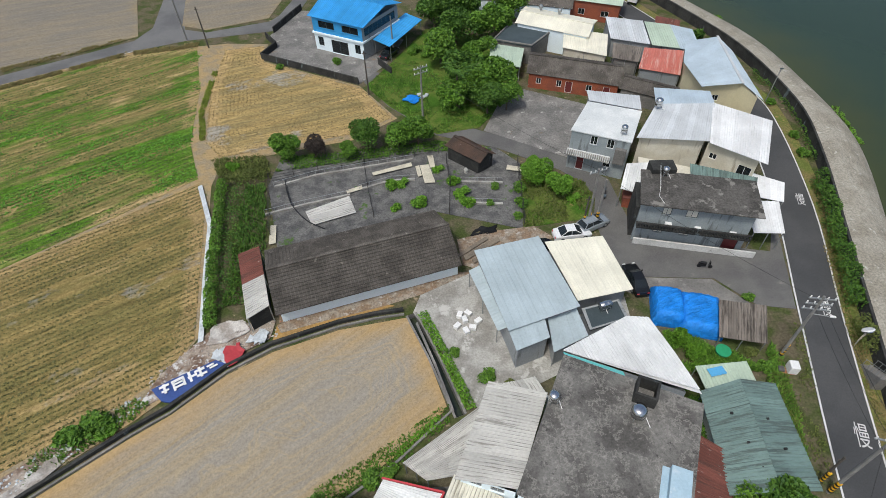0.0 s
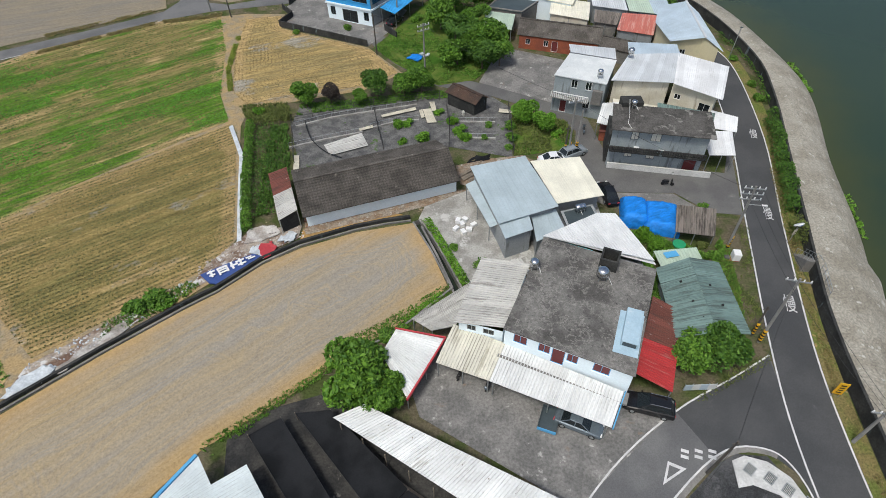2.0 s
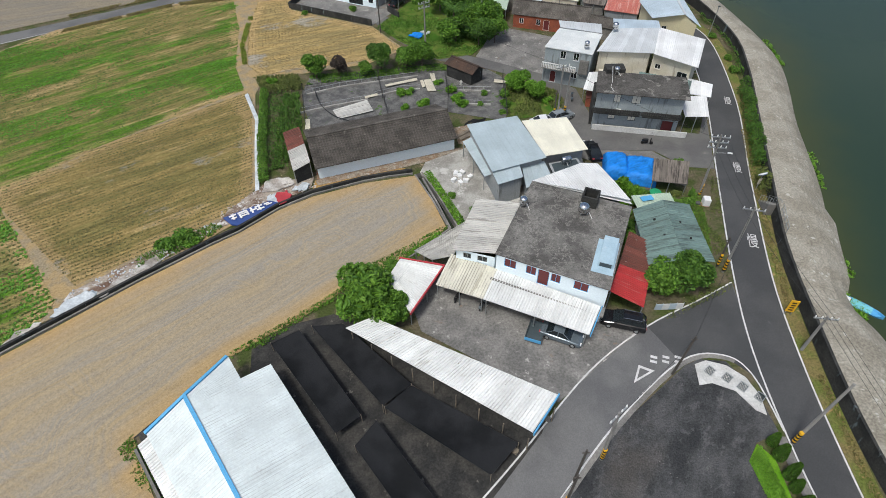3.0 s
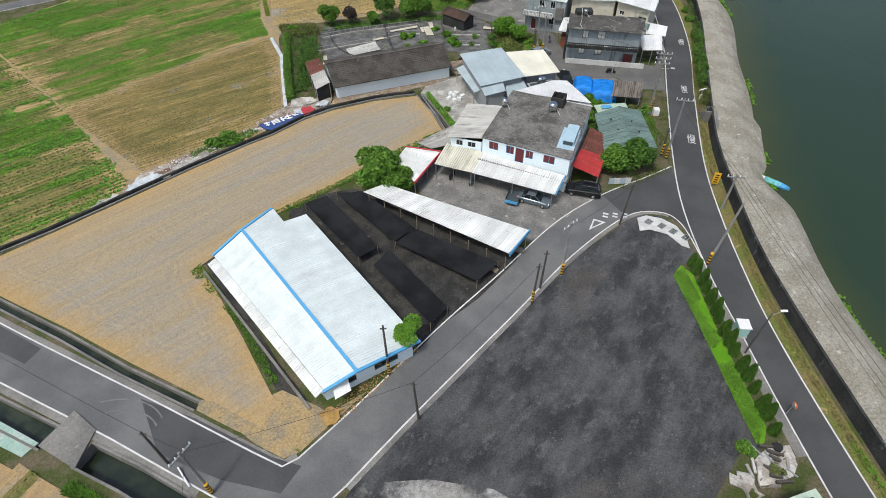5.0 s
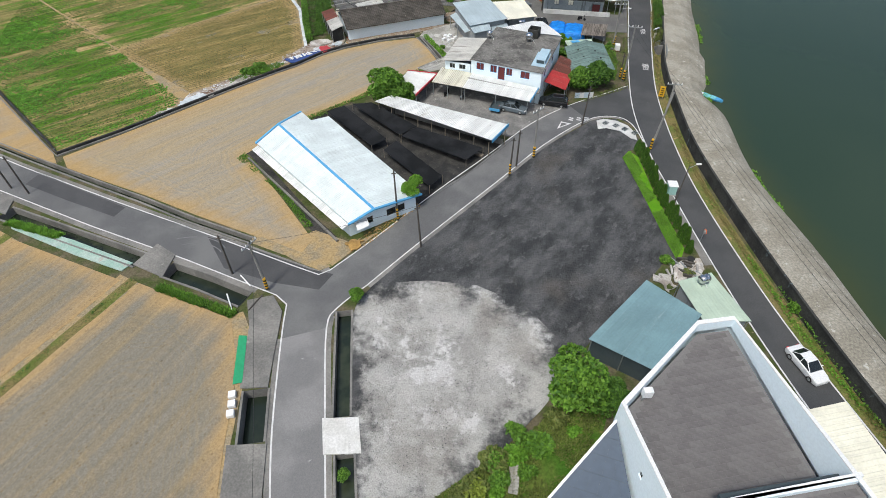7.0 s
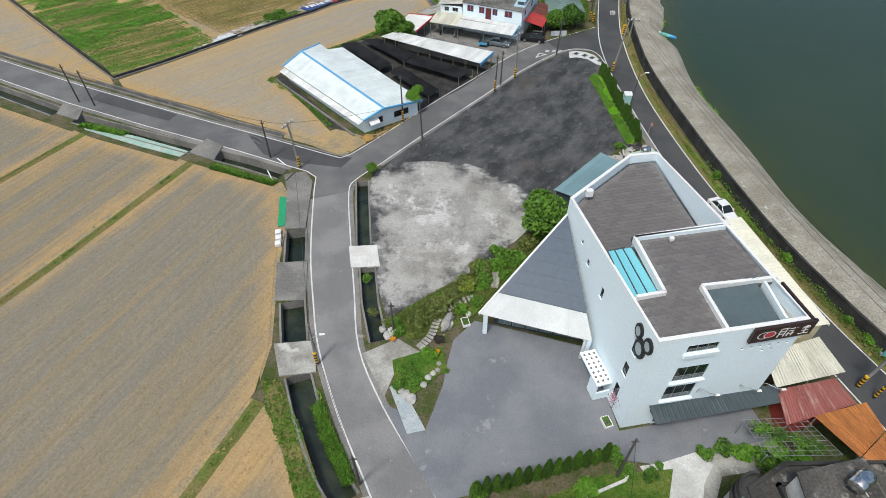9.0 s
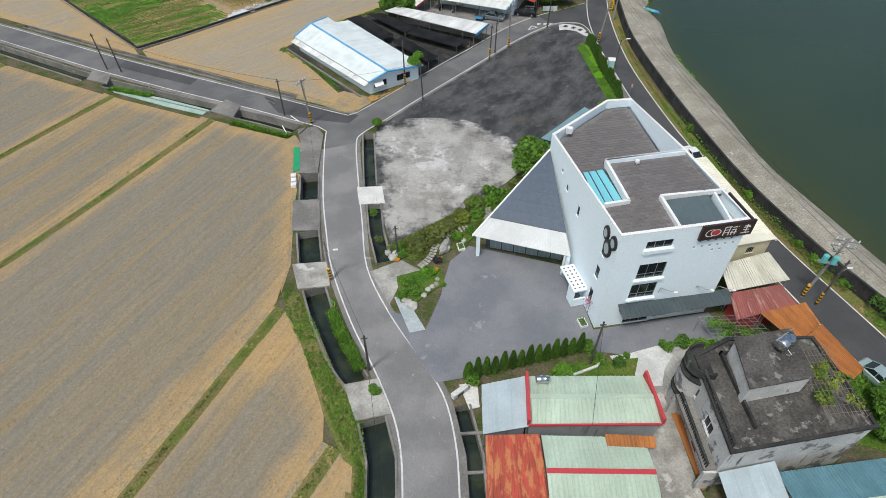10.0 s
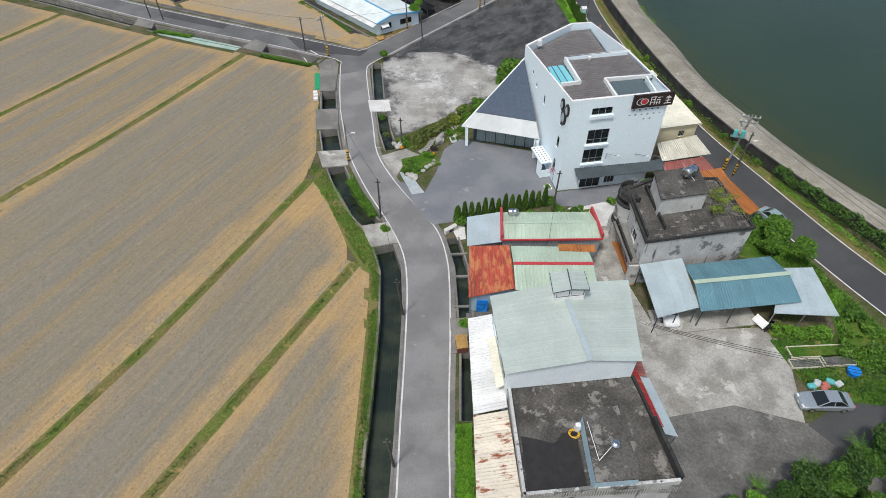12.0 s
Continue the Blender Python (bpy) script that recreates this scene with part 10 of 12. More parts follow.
def utility_pole(x, y, h, lean=(0.0, 0.0), dark=False, arms=1, stripes=True, lamp=None, label="", turn=0.0, transformer=False):
    ob = thing("utility_pole", label or ("dark weathered utility pole" if dark else "grey concrete utility pole with crossarms and insulators"), "utility pole", (x, y, 0.02), turn, "utility poles")
    bm = tube(bmesh.new(), (0, 0, 0), (lean[0], lean[1], h), 0.17 if not dark else 0.13, 0.11 if not dark else 0.09, 12)
    part("pole", bm, M["dark_pole"] if dark else M["pole"], ob)
    for k in range(arms):
        z = h - 0.35 - 0.75 * k
        cx, cy = lean[0] * z / h, lean[1] * z / h
        part("crossarm", boxes((cx - 1.1, cy - 0.06, z - 0.06, cx + 1.1, cy + 0.06, z + 0.06)), M["galv"], ob)
        for u in (-1.0, -0.4, 0.4, 1.0):
            bm = bmesh.new()
            for q in range(3):
                tube(bm, (cx + u, cy, z + 0.07 + q * 0.09), (cx + u, cy, z + 0.14 + q * 0.09), 0.07, 0.05, 8)
            part("insulator", bm, M["white_paint"], ob)
    if dark:
        part("bracket", boxes((lean[0] - 0.3, lean[1] - 0.05, h - 0.5, lean[0] + 0.3, lean[1] + 0.05, h - 0.4)), M["dark_pole"], ob)
    if stripes:
        striped_base(ob, 0.17 if not dark else 0.13)
    if lamp:
        z = h * 0.72
        part("lamp_arm", tubes([((0, 0, z), (lamp[0], lamp[1], z + 0.35), 0.035)]), M["galv"], ob)
        part("lamp_head", bevelled(lamp[0] - 0.1, lamp[1] - 0.1, z + 0.3, lamp[0] + 0.45, lamp[1] + 0.1, z + 0.42, 0.03), M["white_paint"], ob)
    if transformer:
        for u in (-0.45, 0.45):
            bm = tube(bmesh.new(), (u, -0.4, h - 2.9), (u, -0.4, h - 2.0), 0.28, 0.28, 14)
            part("transformer", bm, M["teal_paint"], ob, "turquoise transformer can")
        part("bracket", boxes((-0.9, -0.5, h - 3.05, 0.9, -0.1, h - 2.92)), M["galv"], ob)
        rows = [((0.2 * math.cos(i), -0.2 + 0.2 * math.sin(i), h - 1.8 + 0.1 * i), (0.6 * math.cos(i * 2.0), -0.3 + 0.5 * math.sin(i * 1.7), h - 1.2 + 0.05 * i), 0.02) for i in range(8)]
        part("jumper_wires", tubes(rows, 4), M["black"], ob)
    return ob


utility_pole(16.9, 51.4, 9.0, (-0.5, -0.3), arms=1, turn=20)
utility_pole(17.9, 51.6, 7.0, arms=0, dark=False, turn=10)
utility_pole(16.2, 51.0, 5.0, arms=0, dark=True, stripes=True)
utility_pole(32.2, 32.6, 9.6, (-0.3, -0.2), arms=3, lamp=(1.2, -0.4), turn=-10)
utility_pole(30.6, 19.6, 9.6, (0.0, 0.2), arms=1, turn=-15)
utility_pole(30.2, 20.4, 4.4, (0.1, 0.3), arms=0, dark=True)
utility_pole(20.9, 6.6, 6.6, (0.2, -0.2), dark=True, arms=0, stripes=False)
utility_pole(12.2, -1.6, 8.0, (0.1, 0.2), arms=1, turn=40)
utility_pole(8.3, -5.5, 6.2, (0.2, 0.1), dark=True, arms=0)
utility_pole(9.5, -3.4, 6.0, (0.1, 0.0), dark=True, arms=0, stripes=False)
utility_pole(-4.0, -18.8, 6.6, (-0.2, 0.0), dark=True, arms=0, stripes=False)
utility_pole(-6.9, -14.0, 7.8, (0.0, 0.2), dark=True, arms=0)
utility_pole(29.3, -0.6, 9.0, (1.2, 0.6), arms=0)
utility_pole(34.6, 9.0, 5.4, (0.1, 0.1), arms=1, turn=-10, stripes=False)
utility_pole(-21.4, -25.0, 7.4, (0.0, 0.4), arms=1, turn=60)
utility_pole(-26.0, -22.3, 6.4, (0.2, -0.2), dark=True, arms=0, stripes=False)
utility_pole(-60.3, -5.0, 6.6, dark=True, arms=0, stripes=False)
utility_pole(-57.3, -6.3, 6.2, dark=True, arms=0, stripes=False)
utility_pole(11.8, -70.2, 6.6, (0.2, 0.2), dark=True, arms=0, stripes=False)
utility_pole(-7.6, -54.2, 4.6, (0, 0.3), dark=True, arms=0, stripes=False)
utility_pole(-15.2, -57.6, 6.0, (0.1, 0.3), arms=0, lamp=(1.0, 0.2))
utility_pole(-10.2, -69.8, 6.6, (0.2, -0.6), dark=True, arms=0, stripes=False)
utility_pole(-7.2, -85.8, 6.4, (-0.3, -0.5), dark=True, arms=0, stripes=False)
utility_pole(-7.9, -102.4, 6.4, (-0.1, -0.6), dark=True, arms=0, stripes=False)
utility_pole(37.0, -62.8, 8.8, (0.8, 0.4), arms=2, transformer=True, turn=-20)
utility_pole(37.9, -64.0, 7.0, (0.2, 0.0), dark=True, arms=0, lamp=(1.1, 0.4))
utility_pole(-11.9, 81.8, 7.4, (0, 0), dark=True, arms=0, stripes=False)
utility_pole(-3.3, 75.2, 8.4, arms=2, dark=False, turn=30, stripes=False)
utility_pole(-41.9, 98.6, 7.4, dark=True, arms=0, stripes=False)
utility_pole(-46.9, 102.0, 7.4, dark=False, arms=0, stripes=False)
utility_pole(36.0, -101.4, 8.0, (0.8, 0.6), dark=True, arms=1, stripes=False)
utility_pole(-8.6, 94.6, 6.8, dark=False, arms=0, stripes=False)


def wire(a, b, sag=0.5, r=0.018):
    ob = thing("overhead_wire", "thin dark overhead cable between poles", "cable", group="overhead cables")
    a, b = Vector(a), Vector(b)
    pts = [a.lerp(b, i / 10) - Vector((0, 0, 4 * sag * (i / 10) * (1 - i / 10))) for i in range(11)]
    part("cable", swept(pts, r), M["black"], ob)


for o in (-0.9, 0.0, 0.9):
    wire((34.9 + o * 0.6, 9.1, 5.2), (37.8 + o, -62.4, 8.5), 1.4)
    wire((37.8 + o, -62.4, 8.5), (56 + o, -112, 8.0), 1.2)
    wire((30.6 + o, 19.8, 9.3), (34.9 + o * 0.6, 9.1, 5.2), 0.3)
    wire((31.9 + o, 32.4, 9.2), (30.6 + o, 19.8, 9.3), 0.3)
wire((-21.4, -24.6, 7.2), (-4.2, -18.8, 6.5), 0.5)
wire((-4.2, -18.8, 6.5), (8.5, -5.4, 6.1), 0.5)
wire((12.3, -1.4, 7.6), (21.1, 6.4, 6.5), 0.4)
wire((21.1, 6.4, 6.5), (30.6, 19.8, 8.6), 0.5)
wire((-21.4, -24.6, 7.2), (-25.8, -22.5, 6.3), 0.2)
wire((-25.8, -22.5, 6.3), (-57.3, -6.3, 6.1), 0.8)
wire((-21.4, -24.6, 7.2), (-15.1, -57.3, 5.9), 0.8)
wire((-15.1, -57.3, 5.9), (-10.0, -70.4, 6.5), 0.4)
wire((-10.0, -70.4, 6.5), (-7.5, -86.3, 6.3), 0.4)
wire((-7.5, -86.3, 6.3), (-8.0, -103, 6.3), 0.4)
for o in (0, 0.35, 0.7):
    wire((14.8 + o, -93.5, 7.2), (36.6 + o * 0.5, -101.2 + o, 7.6), 0.7, 0.022)
wire((-3.3, 75.2, 8.2), (16.4, 51.2, 8.8), 0.8)
wire((-3.3, 75.2, 8.2), (-11.9, 81.8, 7.2), 0.3)
wire((16.6, 51.2, 8.7), (31.9, 32.4, 9.0), 0.6)
wire((12.0, -70.0, 6.4), (9.5, -78.5, 3.6), 0.2)

# ---- vehicles ----


def car(x, y, turn, paint, label, length=4.4, width=1.75, height=1.48, style="sedan", z=0.06):
    ob = thing("car", label, "car", (x, y, z), turn)
    L, w = length / 2, width / 2
    if style == "sedan":
        body = [(-L, 0.62, 0.78), (-L * 0.93, 0.86, 0.93), (-L * 0.55, 0.93, 1.0), (0, 0.92, 1.0), (L * 0.42, 0.88, 1.0), (L * 0.82, 0.76, 0.96), (L * 0.97, 0.62, 0.85), (L, 0.52, 0.72)]
        cab = (-L * 0.72, -L * 0.36, L * 0.10, L * 0.48)
    else:
        body = [(-L, 0.72, 0.86), (-L * 0.96, 0.98, 0.96), (-L * 0.5, 1.0, 1.0), (0, 0.99, 1.0), (L * 0.45, 0.96, 1.0), (L * 0.84, 0.84, 0.96), (L * 0.98, 0.68, 0.85), (L, 0.55, 0.74)]
        cab = (-L * 0.94, -L * 0.72, L * 0.06, L * 0.5)
    bm = bmesh.new()
    rings = []
    for bx, zt, k in body:
        ww = w * k
        rings.append([bm.verts.new(p) for p in ((bx, -ww * 0.94, 0.2), (bx, -ww, 0.42), (bx, -ww * 0.98, zt - 0.06), (bx, -ww * 0.88, zt), (bx, ww * 0.88, zt), (bx, ww * 0.98, zt - 0.06), (bx, ww, 0.42), (bx, ww * 0.94, 0.2))])
    for r0, r1 in zip(rings, rings[1:]):
        for i in range(8):
            bm.faces.new((r0[i], r0[(i + 1) % 8], r1[(i + 1) % 8], r1[i]))
    bm.faces.new(rings[0][::-1])
    bm.faces.new(rings[-1])
    part("body", bm, paint, ob)
    z0 = 0.9 if style == "sedan" else 0.96
    bm = bmesh.new()
    lo = [(cab[0], -w * 0.86), (cab[3], -w * 0.86), (cab[3], w * 0.86), (cab[0], w * 0.86)]
    hi = [(cab[1], -w * 0.66), (cab[2], -w * 0.66), (cab[2], w * 0.66), (cab[1], w * 0.66)]
    vs = [bm.verts.new((*p, z0 - 0.03)) for p in lo] + [bm.verts.new((*p, height - 0.05)) for p in hi]
    for f in ((0, 1, 5, 4), (1, 2, 6, 5), (2, 3, 7, 6), (3, 0, 4, 7)):
        bm.faces.new([vs[i] for i in f])
    part("window_glass", bm, M["glass"], ob, "dark tinted glass")
    bm = bevelled(cab[1] - 0.05, -w * 0.68, height - 0.07, cab[2] + 0.05, w * 0.68, height, 0.03)
    roof = part("roof", bm, paint, ob)
    m0 = (cab[1] + cab[2]) / 2
    for s in (-1, 1):
        for p0, p1 in ((cab[0], cab[1]), (cab[3], cab[2]), (m0, m0)):
            part("pillar", tube(bmesh.new(), (p0, s * w * 0.87, z0), (p1, s * w * 0.67, height - 0.04), 0.04, n=5), paint, ob)
    if style != "sedan":
        for s in (-1, 1):
            part("roof_rail", tubes([((cab[1], s * w * 0.6, height + 0.03), (cab[2], s * w * 0.6, height + 0.03), 0.025)]), M["steel"], roof)
    for bx in (-L * 0.6, L * 0.62):
        for s in (-1, 1):
            wh = part("tyre", tube(bmesh.new(), (bx, s * (w - 0.2), 0.31), (bx, s * (w + 0.01), 0.31), 0.31, 0.31, 16), M["tyre"], ob)
            part("rim", tube(bmesh.new(), (bx, s * (w + 0.005), 0.31), (bx, s * (w + 0.03), 0.31), 0.19, 0.17, 12), M["galv"], wh)
    for s in (-1, 1):
        part("headlight", bevelled(L * 0.93, s * w * 0.62 - 0.17, 0.56, L * 0.99, s * w * 0.62 + 0.17, 0.68, 0.02), M["white_paint"], ob)
        part("tail_light", bevelled(-L * 1.005, s * w * 0.66 - 0.14, 0.62, -L * 0.97, s * w * 0.66 + 0.14, 0.76, 0.02), M["red_paint"], ob)
        part("mirror", bevelled(L * 0.3, s * (w + 0.06) - 0.08, 0.92, L * 0.3 + 0.12, s * (w + 0.06) + 0.08, 1.04, 0.02), paint, ob)
    part("number_plate", boxes((L + 0.002, -0.18, 0.36, L + 0.012, 0.18, 0.46)), M["white_paint"], ob)
    return ob


M["car_black"] = plain("black_car_paint", (0.012, 0.013, 0.015), 0.15)
M["car_white"] = plain("white_car_paint", (0.75, 0.76, 0.77), 0.25)
M["car_silver"] = plain("silver_car_paint", (0.42, 0.47, 0.50), 0.25, 0.5)
M["car_grey"] = plain("grey_blue_car_paint", (0.18, 0.22, 0.25), 0.25, 0.4)
M["car_green"] = plain("pale_green_car_paint", (0.36, 0.48, 0.47), 0.25, 0.3)
car(17.5, 12.7, 163, M["car_black"], "black estate car parked beside the farmhouse", 4.6, 1.85, 1.65, "suv", 0.07)
car(10.8, 11.2, -25, M["car_grey"], "grey saloon car parked under the front canopy", z=0.07)
car(20.3, 42.3, 97, M["car_black"], "black car parked beside the cream-roofed house", 4.5, z=0.07)
car(14.6, 49.6, 8, M["car_white"], "white saloon car parked on the concrete", 4.5, z=0.07)
car(17.4, 51.1, 28, M["car_silver"], "silver-grey hatchback parked by the bend", 4.1, 1.72, 1.55, "hatch", 0.07)
car(11.6, 47.0, -30, M["car_black"], "dark car half hidden beside the metal roof", 4.3, z=0.07)
car(33.9, -37.4, -76, M["car_white"], "white car on the riverside road", 4.4, z=0.07)
car(39.0, -73.6, -68, M["car_green"], "pale green car parked at the road edge", 4.5, z=0.07)
car(32.2, -98.4, 176, M["car_silver"], "silver saloon car parked by the garden", 4.8, 1.8, z=0.09)
car(21.1, -87.0, -95, M["car_white"], "white car under the blue carport", 4.4, z=0.22)
car(-9.2, 94.2, 60, M["car_black"], "black car parked under the blue carport", 4.2, z=0.07)
tr = thing("truck", "small white box truck parked at the village edge", "truck", (38.0, 113.5, 0.05), 60)
part("cargo_box", bevelled(-2.2, -0.9, 0.7, 1.0, 0.9, 2.6, 0.04), M["white_paint"], tr)
part("cab", bevelled(1.1, -0.85, 0.4, 2.4, 0.85, 2.0, 0.12), M["car_white"], tr)
for a in (-1.4, 1.7):
    for s in (-1, 1):
        part("tyre", tube(bmesh.new(), (a, s * 0.65, 0.35), (a, s * 0.88, 0.35), 0.35, 0.35, 14), M["tyre"], tr)
tk = thing("pickup_bed", "blue-edged truck bed parked under the canopy", "truck", (8.2, 11.6, 0.07), -22)
part("bed", boxes((-0.8, -1.3, 0.5, 0.8, 1.0, 0.62), (-0.85, -1.3, 0.62, -0.8, 1.0, 0.95), (0.8, -1.3, 0.62, 0.85, 1.0, 0.95), (-0.85, 1.0, 0.62, 0.85, 1.05, 0.95)), M["dark_metal"], tk)
part("tailgate", bevelled(-0.85, -1.36, 0.5, 0.85, -1.3, 0.95, 0.015), M["blue_paint"], tk, "blue tailgate")
for a in (-0.6, 0.6):
    part("tyre", tube(bmesh.new(), (a - 0.1, -0.7, 0.3), (a + 0.1, -0.7, 0.3), 0.3, 0.3, 12), M["tyre"], tk)


def scooter(x, y, turn, mat, z=0.06):
    ob = thing("scooter", "parked motor scooter on two wheels", "scooter", (x, y, z), turn, "parked scooters")
    for a in (-0.6, 0.6):
        part("wheel", tube(bmesh.new(), (a, -0.05, 0.24), (a, 0.05, 0.24), 0.24, 0.24, 12), M["tyre"], ob)
    part("body", bevelled(-0.75, -0.16, 0.3, 0.1, 0.16, 0.75, 0.08), mat, ob)
    part("seat", bevelled(-0.6, -0.14, 0.75, 0.1, 0.14, 0.86, 0.04), M["black"], ob)
    part("shield", bevelled(0.38, -0.18, 0.3, 0.5, 0.18, 1.0, 0.04), mat, ob)
    part("handlebar", tubes([((0.42, -0.32, 1.02), (0.42, 0.32, 1.02), 0.02)]), M["black"], ob)


scooter(28.6, 44.2, -10, M["car_black"])
scooter(20.0, 56.6, 80, M["car_grey"])
scooter(0.4, 16.6, 60, M["car_black"], 0.07)
scooter(3.0, 15.4, 60, M["car_grey"], 0.07)
scooter(31.0, -89.6, 40, M["car_black"], 0.08)

# ---- small things ----


def kerb(name, line, width, height, mat, label, category="kerb", kind="structure"):
    w = width / 2
    return profile_along(name, line, [(-w, 0.0), (-w, height), (w, height), (w, 0.0)], mat, label, category, kind)


def heap(name, poly, z, mat, label, category, rough=0.3, step=0.35, parent=None):
    """A crumpled sheet or a low pile over a footprint."""
    ring = []
    for (x0, y0), (x1, y1) in zip(poly, poly[1:] + poly[:1]):
        for i in range(4):
            j = 0.0 if i == 0 else 0.16
            ring.append((x0 + (x1 - x0) * i / 4 + RNG.normal(0, j), y0 + (y1 - y0) * i / 4 + RNG.normal(0, j)))
    return patch(name, ring, z, mat, label, category, step, rough, kind="", rim=0.12, parent=parent)


def scatter(name, poly, count, size, mat, label, category, z=0.05):
    """Loose stones or scraps: one piece of stuff."""
    xs, ys = [p[0] for p in poly], [p[1] for p in poly]
    vs, fs = [], []
    while len(vs) < count * 6:
        p = (RNG.uniform(min(xs), max(xs)), RNG.uniform(min(ys), max(ys)))
        if not inside(p, poly):
            continue
        s = size * RNG.uniform(0.4, 1.6)
        a = RNG.uniform(0, 3.1)
        k = len(vs)
        d = [(math.cos(a) * s, math.sin(a) * s), (-math.sin(a) * s * 0.7, math.cos(a) * s * 0.7)]
        vs += [(p[0] + d[0][0], p[1] + d[0][1], z), (p[0] + d[1][0], p[1] + d[1][1], z), (p[0] - d[0][0], p[1] - d[0][1], z), (p[0] - d[1][0], p[1] - d[1][1], z), (p[0] + 0.3 * d[0][0], p[1] + 0.3 * d[0][1], z + s * 0.7), (p[0] - 0.4 * d[0][0], p[1] - 0.4 * d[0][1], z + s * 0.55)]
        fs += [(k, k + 1, k + 4), (k + 1, k + 2, k + 5), (k + 1, k + 5, k + 4), (k + 2, k + 3, k + 5), (k + 3, k, k + 4), (k + 3, k + 4, k + 5)]
    ob = raw(name, vs, fs, mat)
    return tagged(ob, label, category, kind="stuff")


def flat_sheet(name, pts, z, mat, label, category, ribs=True, thick=0.03, tilt=0.0):
    ob = thing(name, label, category)
    zz = [z, z + tilt, z + tilt, z]
    q = [(x, y, h) for (x, y), h in zip(pts, zz)]
    if ribs:
        part("sheet", rib_roof(bmesh.new(), q[0], q[1], q[2], q[3], 0.35, 0.03, thick), mat, ob)
    else:
        part("board", slab(bmesh.new(), q, thick), mat, ob)
    return ob


# edges of the big dry field and its strip of rubbish
NORTH_EDGE = [(-128, 76), (-85.4, 30.8), (-60.0, 5.2), (-57.4, 2.5), (-50.0, 8.2), (-43.2, 14.2), (-36, 20.6), (-29.3, 26.1), (-26.4, 28.2), (-22.2, 32.4), (-18.2, 35.0), (-11.7, 37.5), (-8.2, 38.4), (-5.0, 38.9)]
kerb("channel_wall", shifted(NORTH_EDGE, 0.25), 0.32, 0.45, M["concrete_black"], "low black mould-stained wall along the field", "wall")
kerb("channel_kerb", shifted(NORTH_EDGE, -0.3), 0.2, 0.22, M["concrete_dark"], "grey concrete lip beside the field", "kerb")
kerb("footing", [(-28.9, 0.2), (-21.6, -8.6), (-14.2, -17.6)], 0.25, 0.35, M["concrete_dark"], "low stained concrete footing wall", "wall")
kerb("field_kerb", [(-3.6, 37.4), (-1.7, 32.4), (-0.1, 27.6), (-5.0, 22.9), (-11.0, 18.5)], 0.22, 0.25, M["concrete_dark"], "stained low concrete kerb of the paddy", "kerb")
patch("verge", [(-18.3, 35.7), (-11.8, 38.0), (-8.5, 39.0), (-6.0, 39.8), (-9.6, 40.6), (-14.2, 39.4), (-18.2, 37.6)], 0.07, M["orange_straw"], "straw-yellow earth along the house", "verge", 1.5, 0.05)
patch("verge", [(-18.0, 37.8), (-14.2, 39.5), (-9.6, 40.7), (-4, 43.6), (-4.6, 44.6), (-11, 42.2), (-18.4, 39.8)], 0.08, M["rubble_brown"], "brown earth strewn with rubble beside the house", "verge", 1.5, 0.06)
scatter("debris", [(-29.0, 29.4), (-26.0, 30.2), (-20.6, 34.6), (-17.6, 36.4), (-19.4, 38.4), (-25.4, 36.4), (-29.4, 31.6)], 380, 0.14, M["rubbish"], "torn scraps and broken debris on the bank", "debris", 0.08)
scatter("brick_rubble", [(-18.0, 37.8), (-4, 43.2), (-2.4, 44.6), (-8, 42.6), (-18.4, 39.6)], 420, 0.14, M["brick"], "broken bricks and stones along the house", "rubble", 0.06)
patch("verge", [(-44.6, 14.4), (-43.4, 15.2), (-36, 21.6), (-29.4, 27.2), (-27.0, 29.6), (-28.9, 30.9), (-43, 19.6)], 0.105, M["field_edge"], "tan earth bank strewn with weeds and litter", "verge", 2, 0.06)
patch("verge", [(-43.6, 15.4), (-36.0, 21.9), (-33.0, 24.6), (-33.8, 26.4), (-38.0, 23.0), (-43.0, 18.8)], 0.15, M["litter_bed"], "trampled white sheeting and brown rubbish on the bank", "rubbish", 0.8, 0.12, rim=0.05)
patch("verge", [(-29.6, 28.2), (-26.6, 30.0), (-22.2, 33.6), (-18.6, 35.9), (-18.4, 38.2), (-24.6, 37.6), (-28.6, 31.8)], 0.15, M["litter_bed"], "trampled pale rubble and brown rubbish on the bank", "rubbish", 0.8, 0.12, rim=0.05)
banner = thing("fallen_banner", "torn navy banner with white strokes lying on the bank", "banner")
patch("cloth", [(-28.7, 30.2), (-27.0, 31.3), (-23.4, 33.3), (-22.3, 32.9), (-24.2, 30.9), (-26.5, 28.8), (-27.4, 29.0)], 0.42, M["navy"], "", "", 0.5, 0.2, parent=banner, rim=0.2)
d0 = Vector((4.9, 3.1, 0)).normalized()
d1 = Vector((d0.y, -d0.x, 0))
